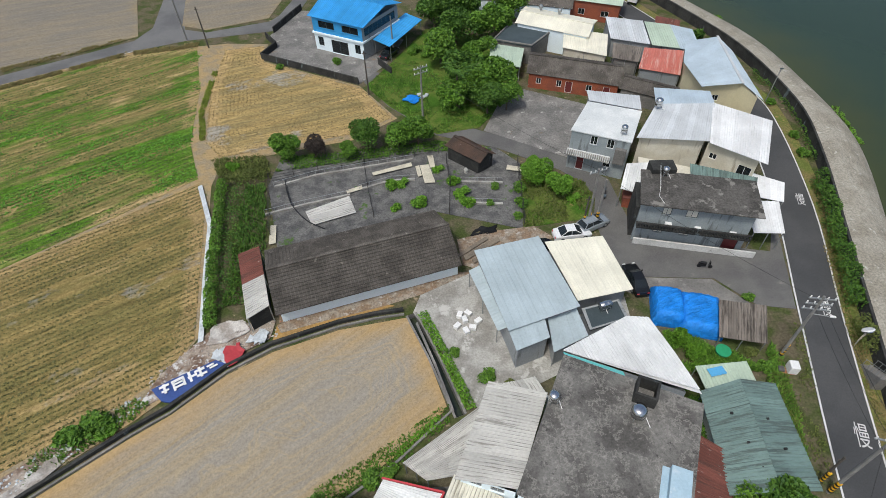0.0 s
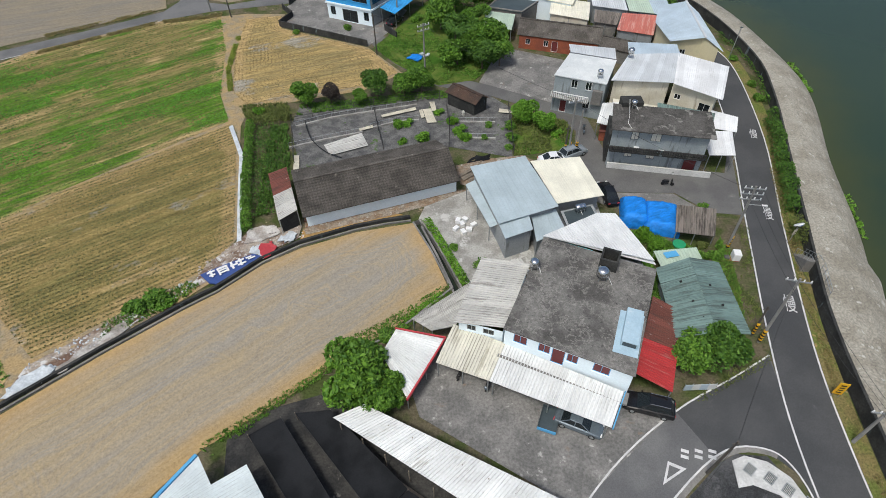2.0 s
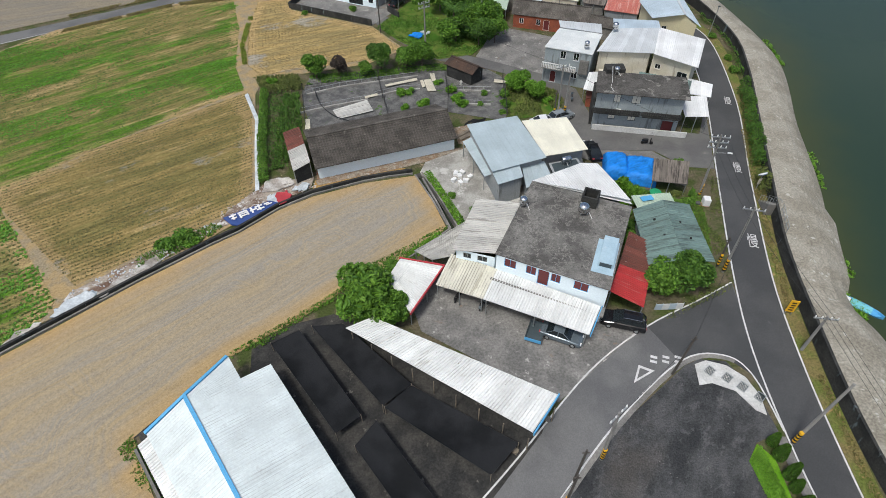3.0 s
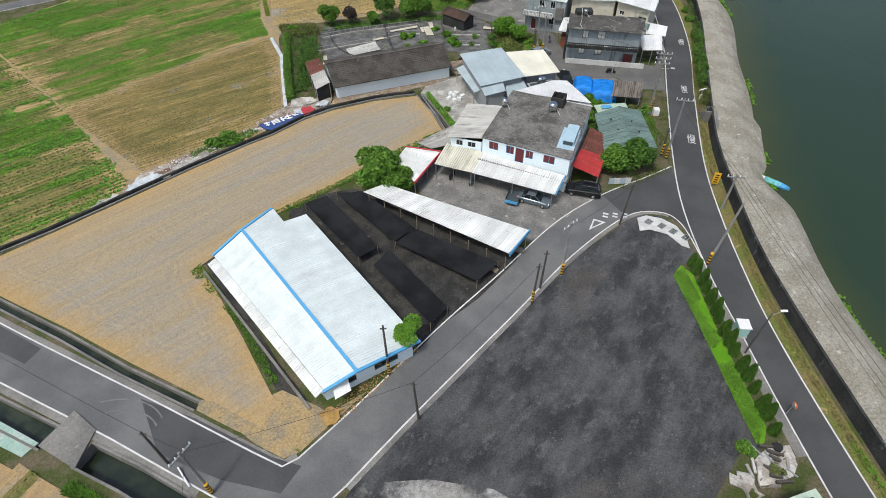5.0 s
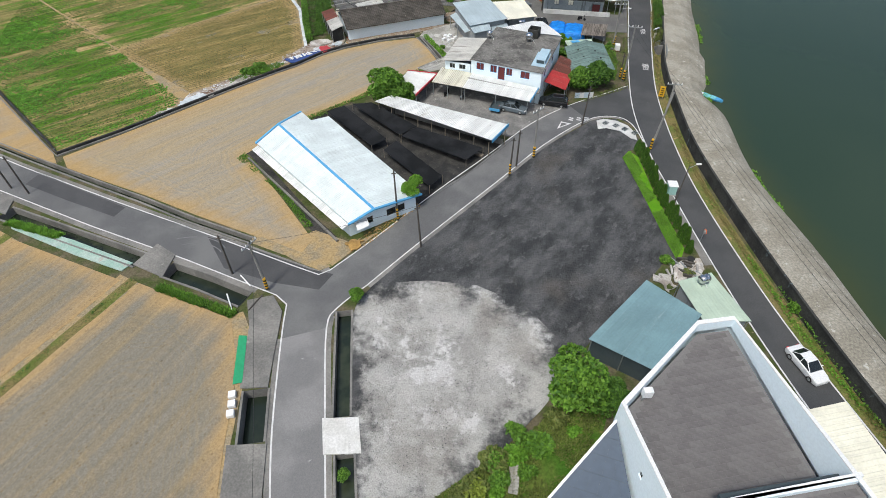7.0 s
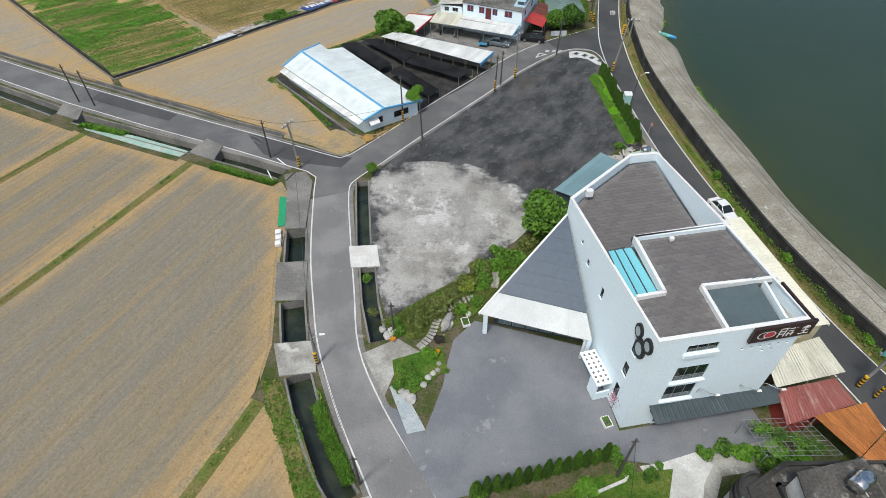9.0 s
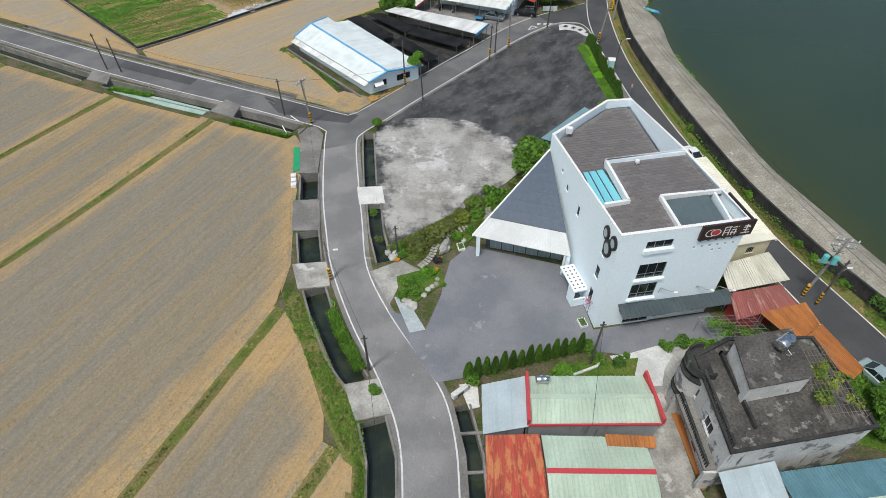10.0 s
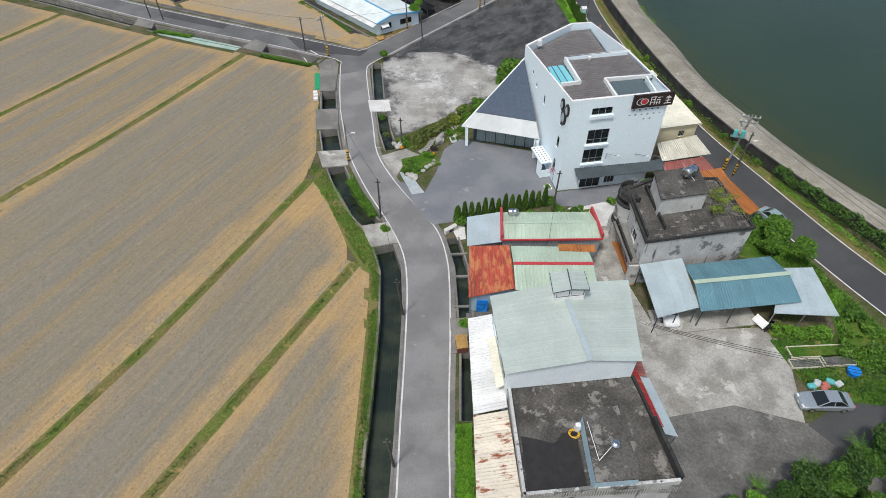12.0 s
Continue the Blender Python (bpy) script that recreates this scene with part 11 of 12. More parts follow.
for k, (u, v, w, h) in enumerate([(0.2, 0.1, 0.9, 0.25), (0.5, 0.0, 0.25, 1.1), (0.3, 0.7, 0.7, 0.2), (1.3, 0.1, 1.2, 0.28), (1.5, 0.5, 0.9, 0.2), (1.4, 0.9, 1.1, 0.22), (1.35, 0.3, 0.22, 1.0), (2.3, 0.2, 0.24, 1.0), (2.9, 0.0, 0.26, 1.2), (2.8, 0.5, 0.9, 0.24), (3.5, 0.2, 1.0, 0.26), (3.9, 0.0, 0.26, 1.2), (3.6, 0.8, 1.0, 0.24), (4.7, 0.3, 0.7, 0.2), (4.9, 0.6, 0.8, 0.2)]):
    a = Vector((-28.2, 30.3, 0.56 + 0.01 * (k % 3))) + d0 * u + d1 * v
    part("stroke", slab(bmesh.new(), [a, a + d0 * w, a + d0 * w + d1 * h, a + d1 * h], 0.05), M["white_paint"], banner)
heap("red_sheet", [(-22.8, 35.0), (-21.5, 35.4), (-20.9, 33.9), (-21.9, 32.6), (-22.6, 33.6)], 0.4, M["redsheet"], "crumpled red cloth sheet on the bank", "sheet", 0.25)
heap("white_sheet", [(-24.0, 34.2), (-22.9, 34.9), (-22.4, 33.6), (-22.0, 32.6), (-23.2, 33.2)], 0.36, M["sheeting"], "crumpled white plastic sheet on the bank", "sheet", 0.25)
heap("white_sheet", [(-20.7, 35.8), (-19.8, 36.9), (-18.7, 36.5), (-18.9, 35.3), (-20.0, 35.0)], 0.45, M["sheeting"], "crumpled white plastic sheet on the bank", "sheet", 0.4)
heap("torn_sheet", [(-24.9, 35.2), (-24.7, 37.6), (-21.9, 38.2), (-20.8, 36.8), (-22.9, 35.4)], 0.35, M["rubbish"], "heap of torn sheeting and grey debris", "rubbish heap", 0.45, 0.3)
heap("white_sheet", [(-43.6, 15.2), (-43.0, 17.2), (-41.2, 18.9), (-39.6, 18.6), (-40.4, 16.8)], 0.3, M["sheeting"], "crumpled grey-white sheeting along the channel", "sheet", 0.35)
heap("white_sheet", [(-40.0, 18.4), (-37.4, 21.4), (-35.0, 24.0), (-34.2, 23.2), (-37.2, 20.2), (-39.2, 17.8)], 0.3, M["rubbish"], "torn white rubbish strewn along the channel", "rubbish", 0.4)
heap("tin_scrap", [(-47.6, 10.8), (-46.4, 13.4), (-44.2, 14.6), (-45.0, 12.9)], 0.25, M["rubbish"], "grey scrap sheeting along the channel", "scrap", 0.3)
scatter("litter", [(-43, 15.4), (-29, 28.4), (-27, 30.8), (-30.5, 29.4), (-43, 19.0)], 260, 0.16, M["sheeting"], "white scraps of litter along the field bank", "litter", 0.1)
strip("plastic_strip", shifted([(-32.6, 60.2), (-30.9, 56.4), (-29.3, 52.8), (-27.6, 44.6), (-26.2, 38.4), (-25.6, 35.6)], 0.3), shifted([(-32.6, 60.2), (-30.9, 56.4), (-29.3, 52.8), (-27.6, 44.6), (-26.2, 38.4), (-25.6, 35.6)], -0.3), 0.32, M["sheeting"], "white plastic sheet laid along the field edge", "plastic sheet", kind="", z2=0.16)

# kitchen garden
flat_sheet("corrugated_sheet", [(-16.6, 52.2), (-17.8, 54.6), (-12.6, 57.4), (-11.4, 54.3)], 0.3, M["tin_grey"], "pale corrugated roofing sheet laid on the ground", "roofing sheet", tilt=0.05)
for pts in ([(-10.0, 62.0), (-4.8, 64.0), (-4.6, 63.2), (-9.8, 61.4)], [(-3.6, 63.3), (-2.4, 63.5), (-1.5, 59.7), (-2.9, 59.6)], [(-4.2, 63.1), (-3.7, 63.3), (-3.3, 61.2), (-3.8, 60.9)], [(-2.6, 65.4), (-1.8, 65.4), (-1.5, 62.9), (-2.2, 62.8)], [(-13.1, 58.5), (-11.1, 59.4), (-11.0, 58.7), (-12.9, 57.9)], [(-21.7, 52.3), (-21.0, 52.3), (-20.5, 49.3), (-21.3, 49.1)], [(8.2, 63.0), (10.2, 62.4), (10.0, 61.6), (8.0, 62.0)]):
    flat_sheet("white_board", pts, 0.34, M["boards"], "pale cream wooden board lying in the garden", "board", False, 0.06)
for line in ([(-22.8, 54.4), (-18.1, 56.1), (-12.5, 57.8)], [(-22.7, 59.7), (-17.5, 61.9), (-11.5, 63.3), (-4.6, 64.9)], [(1.8, 59.9), (7.3, 59.5)], [(3.1, 55.7), (7.0, 55.4)], [(-11.4, 58.8), (-7.4, 60.4), (-4.2, 60.6)]):
    kerb("bed_edging", line, 0.3, 0.3, M["concrete"], "pale concrete edging of a garden bed", "edging")
    rail = thing("trellis_rail", "thin white rail on short posts along the bed", "rail", group="trellis rails")
    part("rail", swept([(*p, 0.95) for p in line], 0.03), M["galv"], rail)
    for a, b in zip(line, line[1:]):
        n = max(1, int(math.hypot(b[0] - a[0], b[1] - a[1]) / 1.1))
        for i in range(n):
            x, y = a[0] + (b[0] - a[0]) * i / n, a[1] + (b[1] - a[1]) * i / n
            part("post", tubes([((x, y, 0.0), (x, y, 0.98), 0.03)]), M["galv"], rail)
for line in ([(-23.4, 60.6), (-11.2, 64.4), (-1.0, 66.2)], [(-11.3, 64.2), (-10.2, 58.2), (-9.2, 53.6)], [(0.0, 64.0), (0.4, 59.0), (0.2, 54.0)], [(-23.4, 60.6), (-21.4, 50.6)], [(9.6, 63.4), (9.2, 51.6)]):
    fence = thing("net_fence", "black net fence strung between thin garden posts", "fence", group="garden net fences")
    for a, b in zip(line, line[1:]):
        n = max(2, int(math.hypot(b[0] - a[0], b[1] - a[1]) / 2.6))
        for i in range(n + 1):
            x, y = a[0] + (b[0] - a[0]) * i / n, a[1] + (b[1] - a[1]) * i / n
            part("post", tubes([((x, y, 0.0), (x + 0.05, y, 1.8), 0.045)]), M["dark_pole"], fence)
        for z in (0.4, 0.8, 1.2, 1.65):
            part("cord", tubes([((*a, z), (*b, z), 0.022)], 4), M["black"], fence)
hose = thing("black_hose", "black rubber hose lying across the garden", "hose")
hl = curve_line([(-21.5, 61.0), (-20.6, 58), (-19.4, 55.4), (-17.2, 52.8), (-14.9, 51.4)], 4)
part("hose", swept([(*p, 0.42) for p in hl], 0.07, 6), M["black"], hose)
for pts in ([(1.6, 46.6), (5.8, 49.6), (6.1, 48.9), (1.9, 45.9)], [(2.6, 46.0), (6.4, 48.6), (6.7, 48.0), (2.8, 45.4)], [(0.9, 46.8), (4.4, 49.6), (4.7, 49.2), (1.2, 46.4)]):
    flat_sheet("timber_plank", pts, 0.3, M["wood"], "weathered grey timber plank beside the house", "plank", False, 0.08)
heap("dark_tarp", [(2.6, 50.0), (4.0, 51.6), (6.0, 51.8), (5.4, 50.4)], 0.14, M["net"], "crumpled black net heaped by the garden", "net", 0.5)
st = thing("stone_lantern", "small grey stone lantern in the garden", "lantern", (2.6, 61.9, 0.05))
part("base", tube(bmesh.new(), (0, 0, 0), (0, 0, 0.5), 0.25, 0.16, 8), M["stone"], st)
part("cap", tube(bmesh.new(), (0, 0, 0.5), (0, 0, 0.8), 0.3, 0.08, 8), M["stone"], st)
for x, y in ((0.6, 36.8), (1.4, 37.6), (2.2, 36.6), (1.8, 38.4), (0.9, 38.2), (2.8, 37.4), (1.5, 36.2)):
    b = thing("foam_box", "white foam box on the concrete yard", "box", (x, y, 0.05), x * 77, "foam boxes")
    part("box", bevelled(-0.35, -0.25, 0, 0.35, 0.25, 0.4, 0.03), M["white_paint"], b)
    part("lid", bevelled(-0.37, -0.27, 0.4, 0.37, 0.27, 0.47, 0.02), M["white_paint"], b)
heap("blue_tarp", [(-6.6, 79.6), (-5.4, 81.0), (-3.6, 80.2), (-4.6, 78.4)], 0.4, M["tarp_blue"], "small blue tarpaulin beside the lane", "tarpaulin", 0.3)
for x, y in ((-3.4, 80.4), (-2.8, 80.9), (-3.9, 81.2)):
    b = thing("sack", "bulging white sack beside the lane", "sack", (x, y, 0.06), x * 40, "white sacks")
    part("bag", bevelled(-0.4, -0.28, 0, 0.4, 0.28, 0.36, 0.12), M["sheeting"], b)

# road markings
ROAD_WORDS = ((44.4, 55.2, -16, 1.1, 2.4), (39.45, 38.4, -13, 1.1, 2.5), (35.9, 24.4, -15, 1.3, 2.6))
M_TEXT = M["paint"]
for k, (x, y, turn, sx, sy) in enumerate(ROAD_WORDS):
    cu = bpy.data.curves.new("slow_marking", "FONT")
    cu.body = "慢"
    cu.size = 1.0
    cu.extrude = 0.0
    tmp = bpy.data.objects.new("text_source", cu)
    scene.collection.objects.link(tmp)
    bpy.context.view_layer.update()
    me = bpy.data.meshes.new_from_object(tmp)
    bpy.data.objects.remove(tmp)
    me.transform(Matrix.Translation((-0.5, -0.4, 0)))
    me.materials.clear()
    me.materials.append(M_TEXT)
    ob = new("slow_marking", me)
    ob.matrix_basis = pose(x, y, 0.06, 0, 0, turn) @ Matrix.Diagonal((sx, sy, 1, 1))
    tagged(ob, "white painted character for slow on the asphalt", "road marking", kind="structure")
tri = [(16.9, 5.7), (19.3, 7.0), (17.9, 7.7)]
ctr = (18.0, 6.85)
for i in range(3):
    a, b = tri[i], tri[(i + 1) % 3]
    ia, ib = [(ctr[0] + (p[0] - ctr[0]) * 0.6, ctr[1] + (p[1] - ctr[1]) * 0.6) for p in (a, b)]
    tagged(raw("give_way_mark", [(*a, 0.06), (*b, 0.06), (*ib, 0.06), (*ia, 0.06)], [(0, 1, 2, 3)], M["paint"]), "white painted side of a give-way triangle", "road marking", kind="structure")
for row in (0.0, 0.75):
    for i in range(3):
        a = Vector((19.1, 8.0, 0.06)) + Vector((1.25, -0.05, 0)) * (i * 0.95) + Vector((0.25, 0.7, 0)) * row
        tagged(raw("stop_dash", [a, a + Vector((0.62, -0.22, 0)), a + Vector((0.72, 0.06, 0)), a + Vector((0.1, 0.28, 0))], [(0, 1, 2, 3)], M["paint"]), "white painted dash of a stop line", "road marking", kind="structure")
for x, y in ((24.6, 6.8), (26.0, 6.0), (27.1, 5.0), (28.3, 3.9)):
    gr = thing("drain_grille", "square rusty steel drain grille in the concrete", "drain", (x, y, 0.12), 40, "drain grilles")
    part("frame", boxes((-0.5, -0.4, 0, 0.5, -0.33, 0.05), (-0.5, 0.33, 0, 0.5, 0.4, 0.05), (-0.5, -0.33, 0, -0.43, 0.33, 0.05), (0.43, -0.33, 0, 0.5, 0.33, 0.05)), M["galv"], gr)
    for i in range(7):
        part("bar", boxes((-0.36 + i * 0.12 - 0.02, -0.33, 0.005, -0.36 + i * 0.12 + 0.02, 0.33, 0.045)), M["dark_metal"], gr)
patch("road_patch", [(-30.6, -15.9), (-24.8, -18.1), (-17.0, -22.0), (-14.2, -22.9), (-15.6, -25.2), (-21.0, -23.9), (-27.2, -21.4)], 0.046, M["asphalt_patch"], "darker repaired asphalt patch", "road patch", 4, 0.0, rim=0.005)
patch("road_patch", [(-58, -2.0), (-50.4, -5.9), (-43.0, -9.8), (-43.8, -11.6), (-51.4, -8.0), (-58.8, -4.2)], 0.046, M["asphalt_patch"], "darker repaired asphalt patch", "road patch", 4, 0.0, rim=0.005)
for x, y, r in ((-32.5, -18.2, 5.2), (-31.9, -18.6, 4.2)):
    arc = [(x + r * math.cos(math.radians(a)), y - 1.6 + 0.75 * r * math.sin(math.radians(a))) for a in range(28, 118, 6)]
    ribbon("tyre_mark", arc, 0.14, 0.05, M["scuff"], label="pale curved tyre mark on the asphalt", category="tyre mark")

# riverside
bx = thing("meter_box", "white metal box on a red tray beside the pole", "box", (32.1, 30.9, 0.05), -8)
part("box", bevelled(-0.1, -0.45, 0.15, 0.75, 0.5, 1.15, 0.04), M["white_paint"], bx)
part("tray", bevelled(-1.05, -0.4, 0.0, 0.7, 0.45, 0.16, 0.03), M["tin_pink"], bx, "faded red tray")
part("contents", bevelled(-0.9, -0.3, 0.16, -0.3, 0.3, 0.4, 0.08), M["soil"], bx)
ms = thing("traffic_mirror", "round convex traffic mirror on a striped post", "traffic mirror", (40.0, 33.6, 0.04), 20)
part("post", tubes([((0, 0, 0), (0, 0, 2.6), 0.05)]), M["galv"], ms)
part("plate", bevelled(-0.3, -0.04, 1.0, 0.3, 0.0, 1.9, 0.02), M["boards"], ms, "cream warning plate")
part("mirror", tube(bmesh.new(), (0, -0.1, 2.5), (0, 0.02, 2.62), 0.5, 0.52, 20), M["steel"], ms)
part("rim", tube(bmesh.new(), (0, 0.0, 2.6), (0, 0.08, 2.68), 0.57, 0.5, 20), M["white_paint"], ms)
om = thing("traffic_mirror", "orange-rimmed convex traffic mirror beside the road", "traffic mirror", (30.0, -19.3, 0.04), 0)
part("post", tubes([((0, 0, 0), (0, 0, 1.5), 0.045)]), M["galv"], om)
part("mirror", tube(bmesh.new(), (0.04, 0, 1.5), (0.12, 0, 1.5), 0.24, 0.27, 20), M["galv"], om)
part("hood", swept([(0.14, 0.3 * math.cos(a * 0.3927), 1.5 + 0.3 * math.sin(a * 0.3927)) for a in range(-1, 10)], 0.05, 6), M["orange_paint"], om)
ys = thing("warning_board", "yellow roadside warning board with dark bars", "sign", (35.1, 13.4, 0.04), -15)
part("board", bevelled(-0.42, -0.04, 0.5, 0.42, 0.04, 2.3, 0.03), M["yellow_paint"], ys)
for i in range(4):
    part("bar", bevelled(-0.22, -0.055, 0.75 + i * 0.36, 0.22, -0.042, 0.93 + i * 0.36, 0.004), M["black"], ys)
for s in (-0.3, 0.3):
    part("leg", tubes([((s, 0, 0), (s, 0, 0.75), 0.04)]), M["galv"], ys)
uc = thing("utility_cabinet", "pale mint utility cabinet at the road edge", "utility cabinet", (29.2, -10.2, 0.03), -6)
part("body", bevelled(-0.55, -0.6, 0.15, 0.55, 0.6, 1.5, 0.04), M["mint_clean"], uc)
part("plinth", boxes((-0.6, -0.65, 0, 0.6, 0.65, 0.15)), M["concrete"], uc)
part("door", bevelled(-0.5, -0.63, 0.25, 0.5, -0.605, 1.4, 0.01), M["mint_clean"], uc)
part("roof", bevelled(-0.62, -0.67, 1.5, 0.62, 0.67, 1.6, 0.03), M["white_paint"], uc)
sl = thing("street_lamp", "slim dark street lamp with an arm over the road", "street lamp", (28.9, -12.6, 0.03), 0)
part("post", tube(bmesh.new(), (0, 0, 0), (0.4, 0.3, 6.0), 0.1, 0.06, 10), M["dark_pole"], sl)
part("arm", tubes([((0.4, 0.3, 5.7), (1.4, 0.5, 6.1), 0.035)]), M["galv"], sl)
part("head", bevelled(1.25, 0.38, 6.05, 1.9, 0.62, 6.17, 0.03), M["white_paint"], sl)
dl = thing("street_lamp", "slim grey street lamp at the flood wall", "street lamp", (49.0, 77.2, 0.03), 0)
part("post", tube(bmesh.new(), (0, 0, 0), (0.3, 0.2, 5.4), 0.08, 0.06, 10), M["galv"], dl)
part("head", bevelled(0.1, 0.1, 5.36, 0.6, 0.34, 5.48, 0.03), M["dark_metal"], dl)
sk = thing("skiff", "small blue and white skiff moored at the bank", "boat", (43.9, 14.4, -0.62), -46)
bm = bmesh.new()
rings = []
for u, w, z in ((-2.0, 0.42, 0.34), (-1.2, 0.62, 0.32), (0.2, 0.66, 0.32), (1.4, 0.5, 0.36), (2.1, 0.06, 0.48)):
    rings.append([bm.verts.new(p) for p in ((u, -w, z), (u, -w * 0.7, 0.02), (u, w * 0.7, 0.02), (u, w, z), (u, w * 0.86, z), (u, w * 0.62, 0.1), (u, -w * 0.62, 0.1), (u, -w * 0.86, z))])
for r0, r1 in zip(rings, rings[1:]):
    for i in range(8):
        bm.faces.new((r0[i], r0[(i + 1) % 8], r1[(i + 1) % 8], r1[i]))
bm.faces.new(rings[0][::-1])
bm.faces.new(rings[-1])
part("hull", bm, M["blue_paint"], sk)
part("cover", bevelled(-1.2, -0.52, 0.28, 0.9, 0.52, 0.36, 0.03), M["skylight"], sk, "blue tarpaulin cover")
part("stern", bevelled(-2.0, -0.38, 0.3, -1.3, 0.38, 0.4, 0.03), M["white_paint"], sk)
tb = thing("plastic_tub", "bright blue plastic tub on the bank", "tub", (42.1, 16.8, -0.45), 0)
part("tub", tube(bmesh.new(), (0, 0, 0), (0, 0, 0.4), 0.3, 0.36, 14), M["tarp_blue"], tb)
ds = thing("dike_stairs", "concrete steps with rails climbing the flood wall", "stairs", (39.55, 28.7, 0.03), -98)
for i in range(9):
    part("step", boxes((-2.6 + i * 0.29, -0.55, 0.0, -2.31 + i * 0.29, 0.55, 0.195 * (i + 1))), M["concrete_dark"], ds)
for s in (-0.5, 0.5):
    part("handrail", tubes([((-2.6, s, 1.1), (0.0, s, 2.75), 0.03), ((0.0, s, 2.75), (0.7, s, 2.75), 0.03)]), M["galv"], ds)
    for i in range(5):
        x = -2.5 + i * 0.6
        part("baluster", tubes([((x, s, 0.18 + 0.37 * i), (x, s, 1.14 + i * 0.38), 0.025)]), M["galv"], ds)
for a, b in (((40.0, 27.6), (38.9, 23.8)),):
    rl = thing("railing", "galvanised railing along the dike crest", "railing")
    for z in (DIKE_TOP + 0.5, DIKE_TOP + 1.0):
        part("rail", tubes([((*a, z), (*b, z), 0.03)]), M["galv"], rl)
    for i in range(5):
        x, y = a[0] + (b[0] - a[0]) * i / 4, a[1] + (b[1] - a[1]) * i / 4
        part("post", tubes([((x, y, DIKE_TOP - 0.05), (x, y, DIKE_TOP + 1.02), 0.03)]), M["galv"], rl)
tf = thing("tin_fence", "low blue and white tin panels beside the junction", "fence", (22.8, 14.4, 0.05), 1)
for i in range(4):
    part("panel", bevelled(-1.5 + i * 0.75, -0.03, 0.05, -0.77 + i * 0.75, 0.03, 1.0, 0.01), (M["tin_sky"], M["tin_white"])[i % 2], tf)
for i in range(5):
    part("post", tubes([((-1.5 + i * 0.75, 0.06, 0), (-1.5 + i * 0.75, 0.06, 1.1), 0.03)]), M["galv"], tf)

# junk by the small hall
for k in range(26):
    a, r = k * 2.4, 0.25 + 0.085 * k
    x, y = 26.6 + r * math.cos(a), -23.9 + r * 0.75 * math.sin(a)
    s = thing("scrap", "scrap timber and metal thrown on a heap", "scrap", (x, y, 0.1), k * 47, "scrap heap")
    part("piece", bevelled(-0.5 - 0.2 * (k % 3), -0.07 - 0.1 * (k % 2), 0.0, 0.5, 0.07, 0.12 + 0.09 * (k % 4), 0.02), (M["wood"], M["rubbish"], M["galv"], M["dark_pole"])[k % 4], s)
pile = heap("scrap_pile", [(24.6, -26.0), (25.2, -23.6), (27.0, -22.4), (28.8, -22.4), (28.6, -24.2), (26.4, -26.0)], 0.3, M["rubbish"], "low heap of grey scrap and debris", "scrap heap", 0.6, 0.3)
part("tyre", tube(bmesh.new(), (27.6, -22.6, 0.3), (27.6, -22.6, 0.5), 0.42, 0.42, 18), M["tyre"], pile, "old black tyre")
heap("scrap_pile", [(22.4, -25.6), (22.6, -24.6), (24.4, -24.9), (24.8, -26.6), (23.6, -27.4)], 0.25, M["rubbish"], "low heap of grey scrap and debris", "scrap heap", 0.5, 0.3)

# west canal side
patch("painted_slab", [(-47.0, -15.9), (-38.3, -20.1), (-39.2, -21.4), (-46.0, -18.4), (-56, -13.4), (-57.2, -11.9)], 0.12, M["mint"], "worn mint-green painted concrete strip", "slab", 2, 0.0, rim=0.1)
flat_sheet("green_cloth", [(-23.2, -31.3), (-22.3, -31.4), (-21.6, -37.0), (-22.5, -37.2)], 0.2, M["green_cloth"], "green sheet laid along the field edge", "sheet", False, 0.03)
for pts in ([(-25.8, -25.6), (-25.6, -25.6), (-24.7, -27.9), (-24.9, -27.9)], [(-24.9, -22.8), (-24.7, -22.8), (-23.4, -24.5), (-23.6, -24.5)]):
    p = thing("white_pipe", "white plastic pipe laid beside the ditch", "pipe")
    part("pipe", tubes([((*pts[0], 0.25), (*pts[2], 0.25), 0.08)], 10), M["white_paint"], p)
for x, y in ((-22.2, -38.4), (-22.0, -39.4), (-21.9, -40.4)):
    b = thing("foam_box", "white foam box beside the ditch", "box", (x, y, 0.1), 10, "foam boxes")
    part("box", bevelled(-0.35, -0.35, 0, 0.35, 0.35, 0.45, 0.03), M["white_paint"], b)
gt = thing("sluice_bar", "rusty steel bar across the ditch end", "bar")
part("bar", tubes([((-22.9, -28.0, 0.22), (-21.8, -25.9, 0.22), 0.08)]), M["dark_pole"], gt)
heap("brush_pile", [(-13.3, -18.2), (-12.2, -17.4), (-11.0, -17.6), (-11.4, -18.8), (-12.4, -19.4)], 0.35, M["orange_straw"], "low pile of rust-orange dead brush", "brush pile", 0.5, 0.3)["kind"] = "stuff"
scatter("brushwood", [(-13.2, -18.6), (-8.0, -13.6), (-4.6, -10.6), (-4.0, -11.2), (-8.0, -15.6), (-11.6, -19.2)], 420, 0.09, M["orange_straw"], "rust-orange dead twigs and debris along the wall", "debris", 0.05)
aw = thing("door_awning", "small white awning over the poultry house door", "awning")
part("sheet", slab(bmesh.new(), [(-12.0, -16.3, 2.1), (-10.6, -15.5, 2.1), (-10.2, -16.6, 1.75), (-11.6, -17.5, 1.75)], 0.05), M["white_paint"], aw)

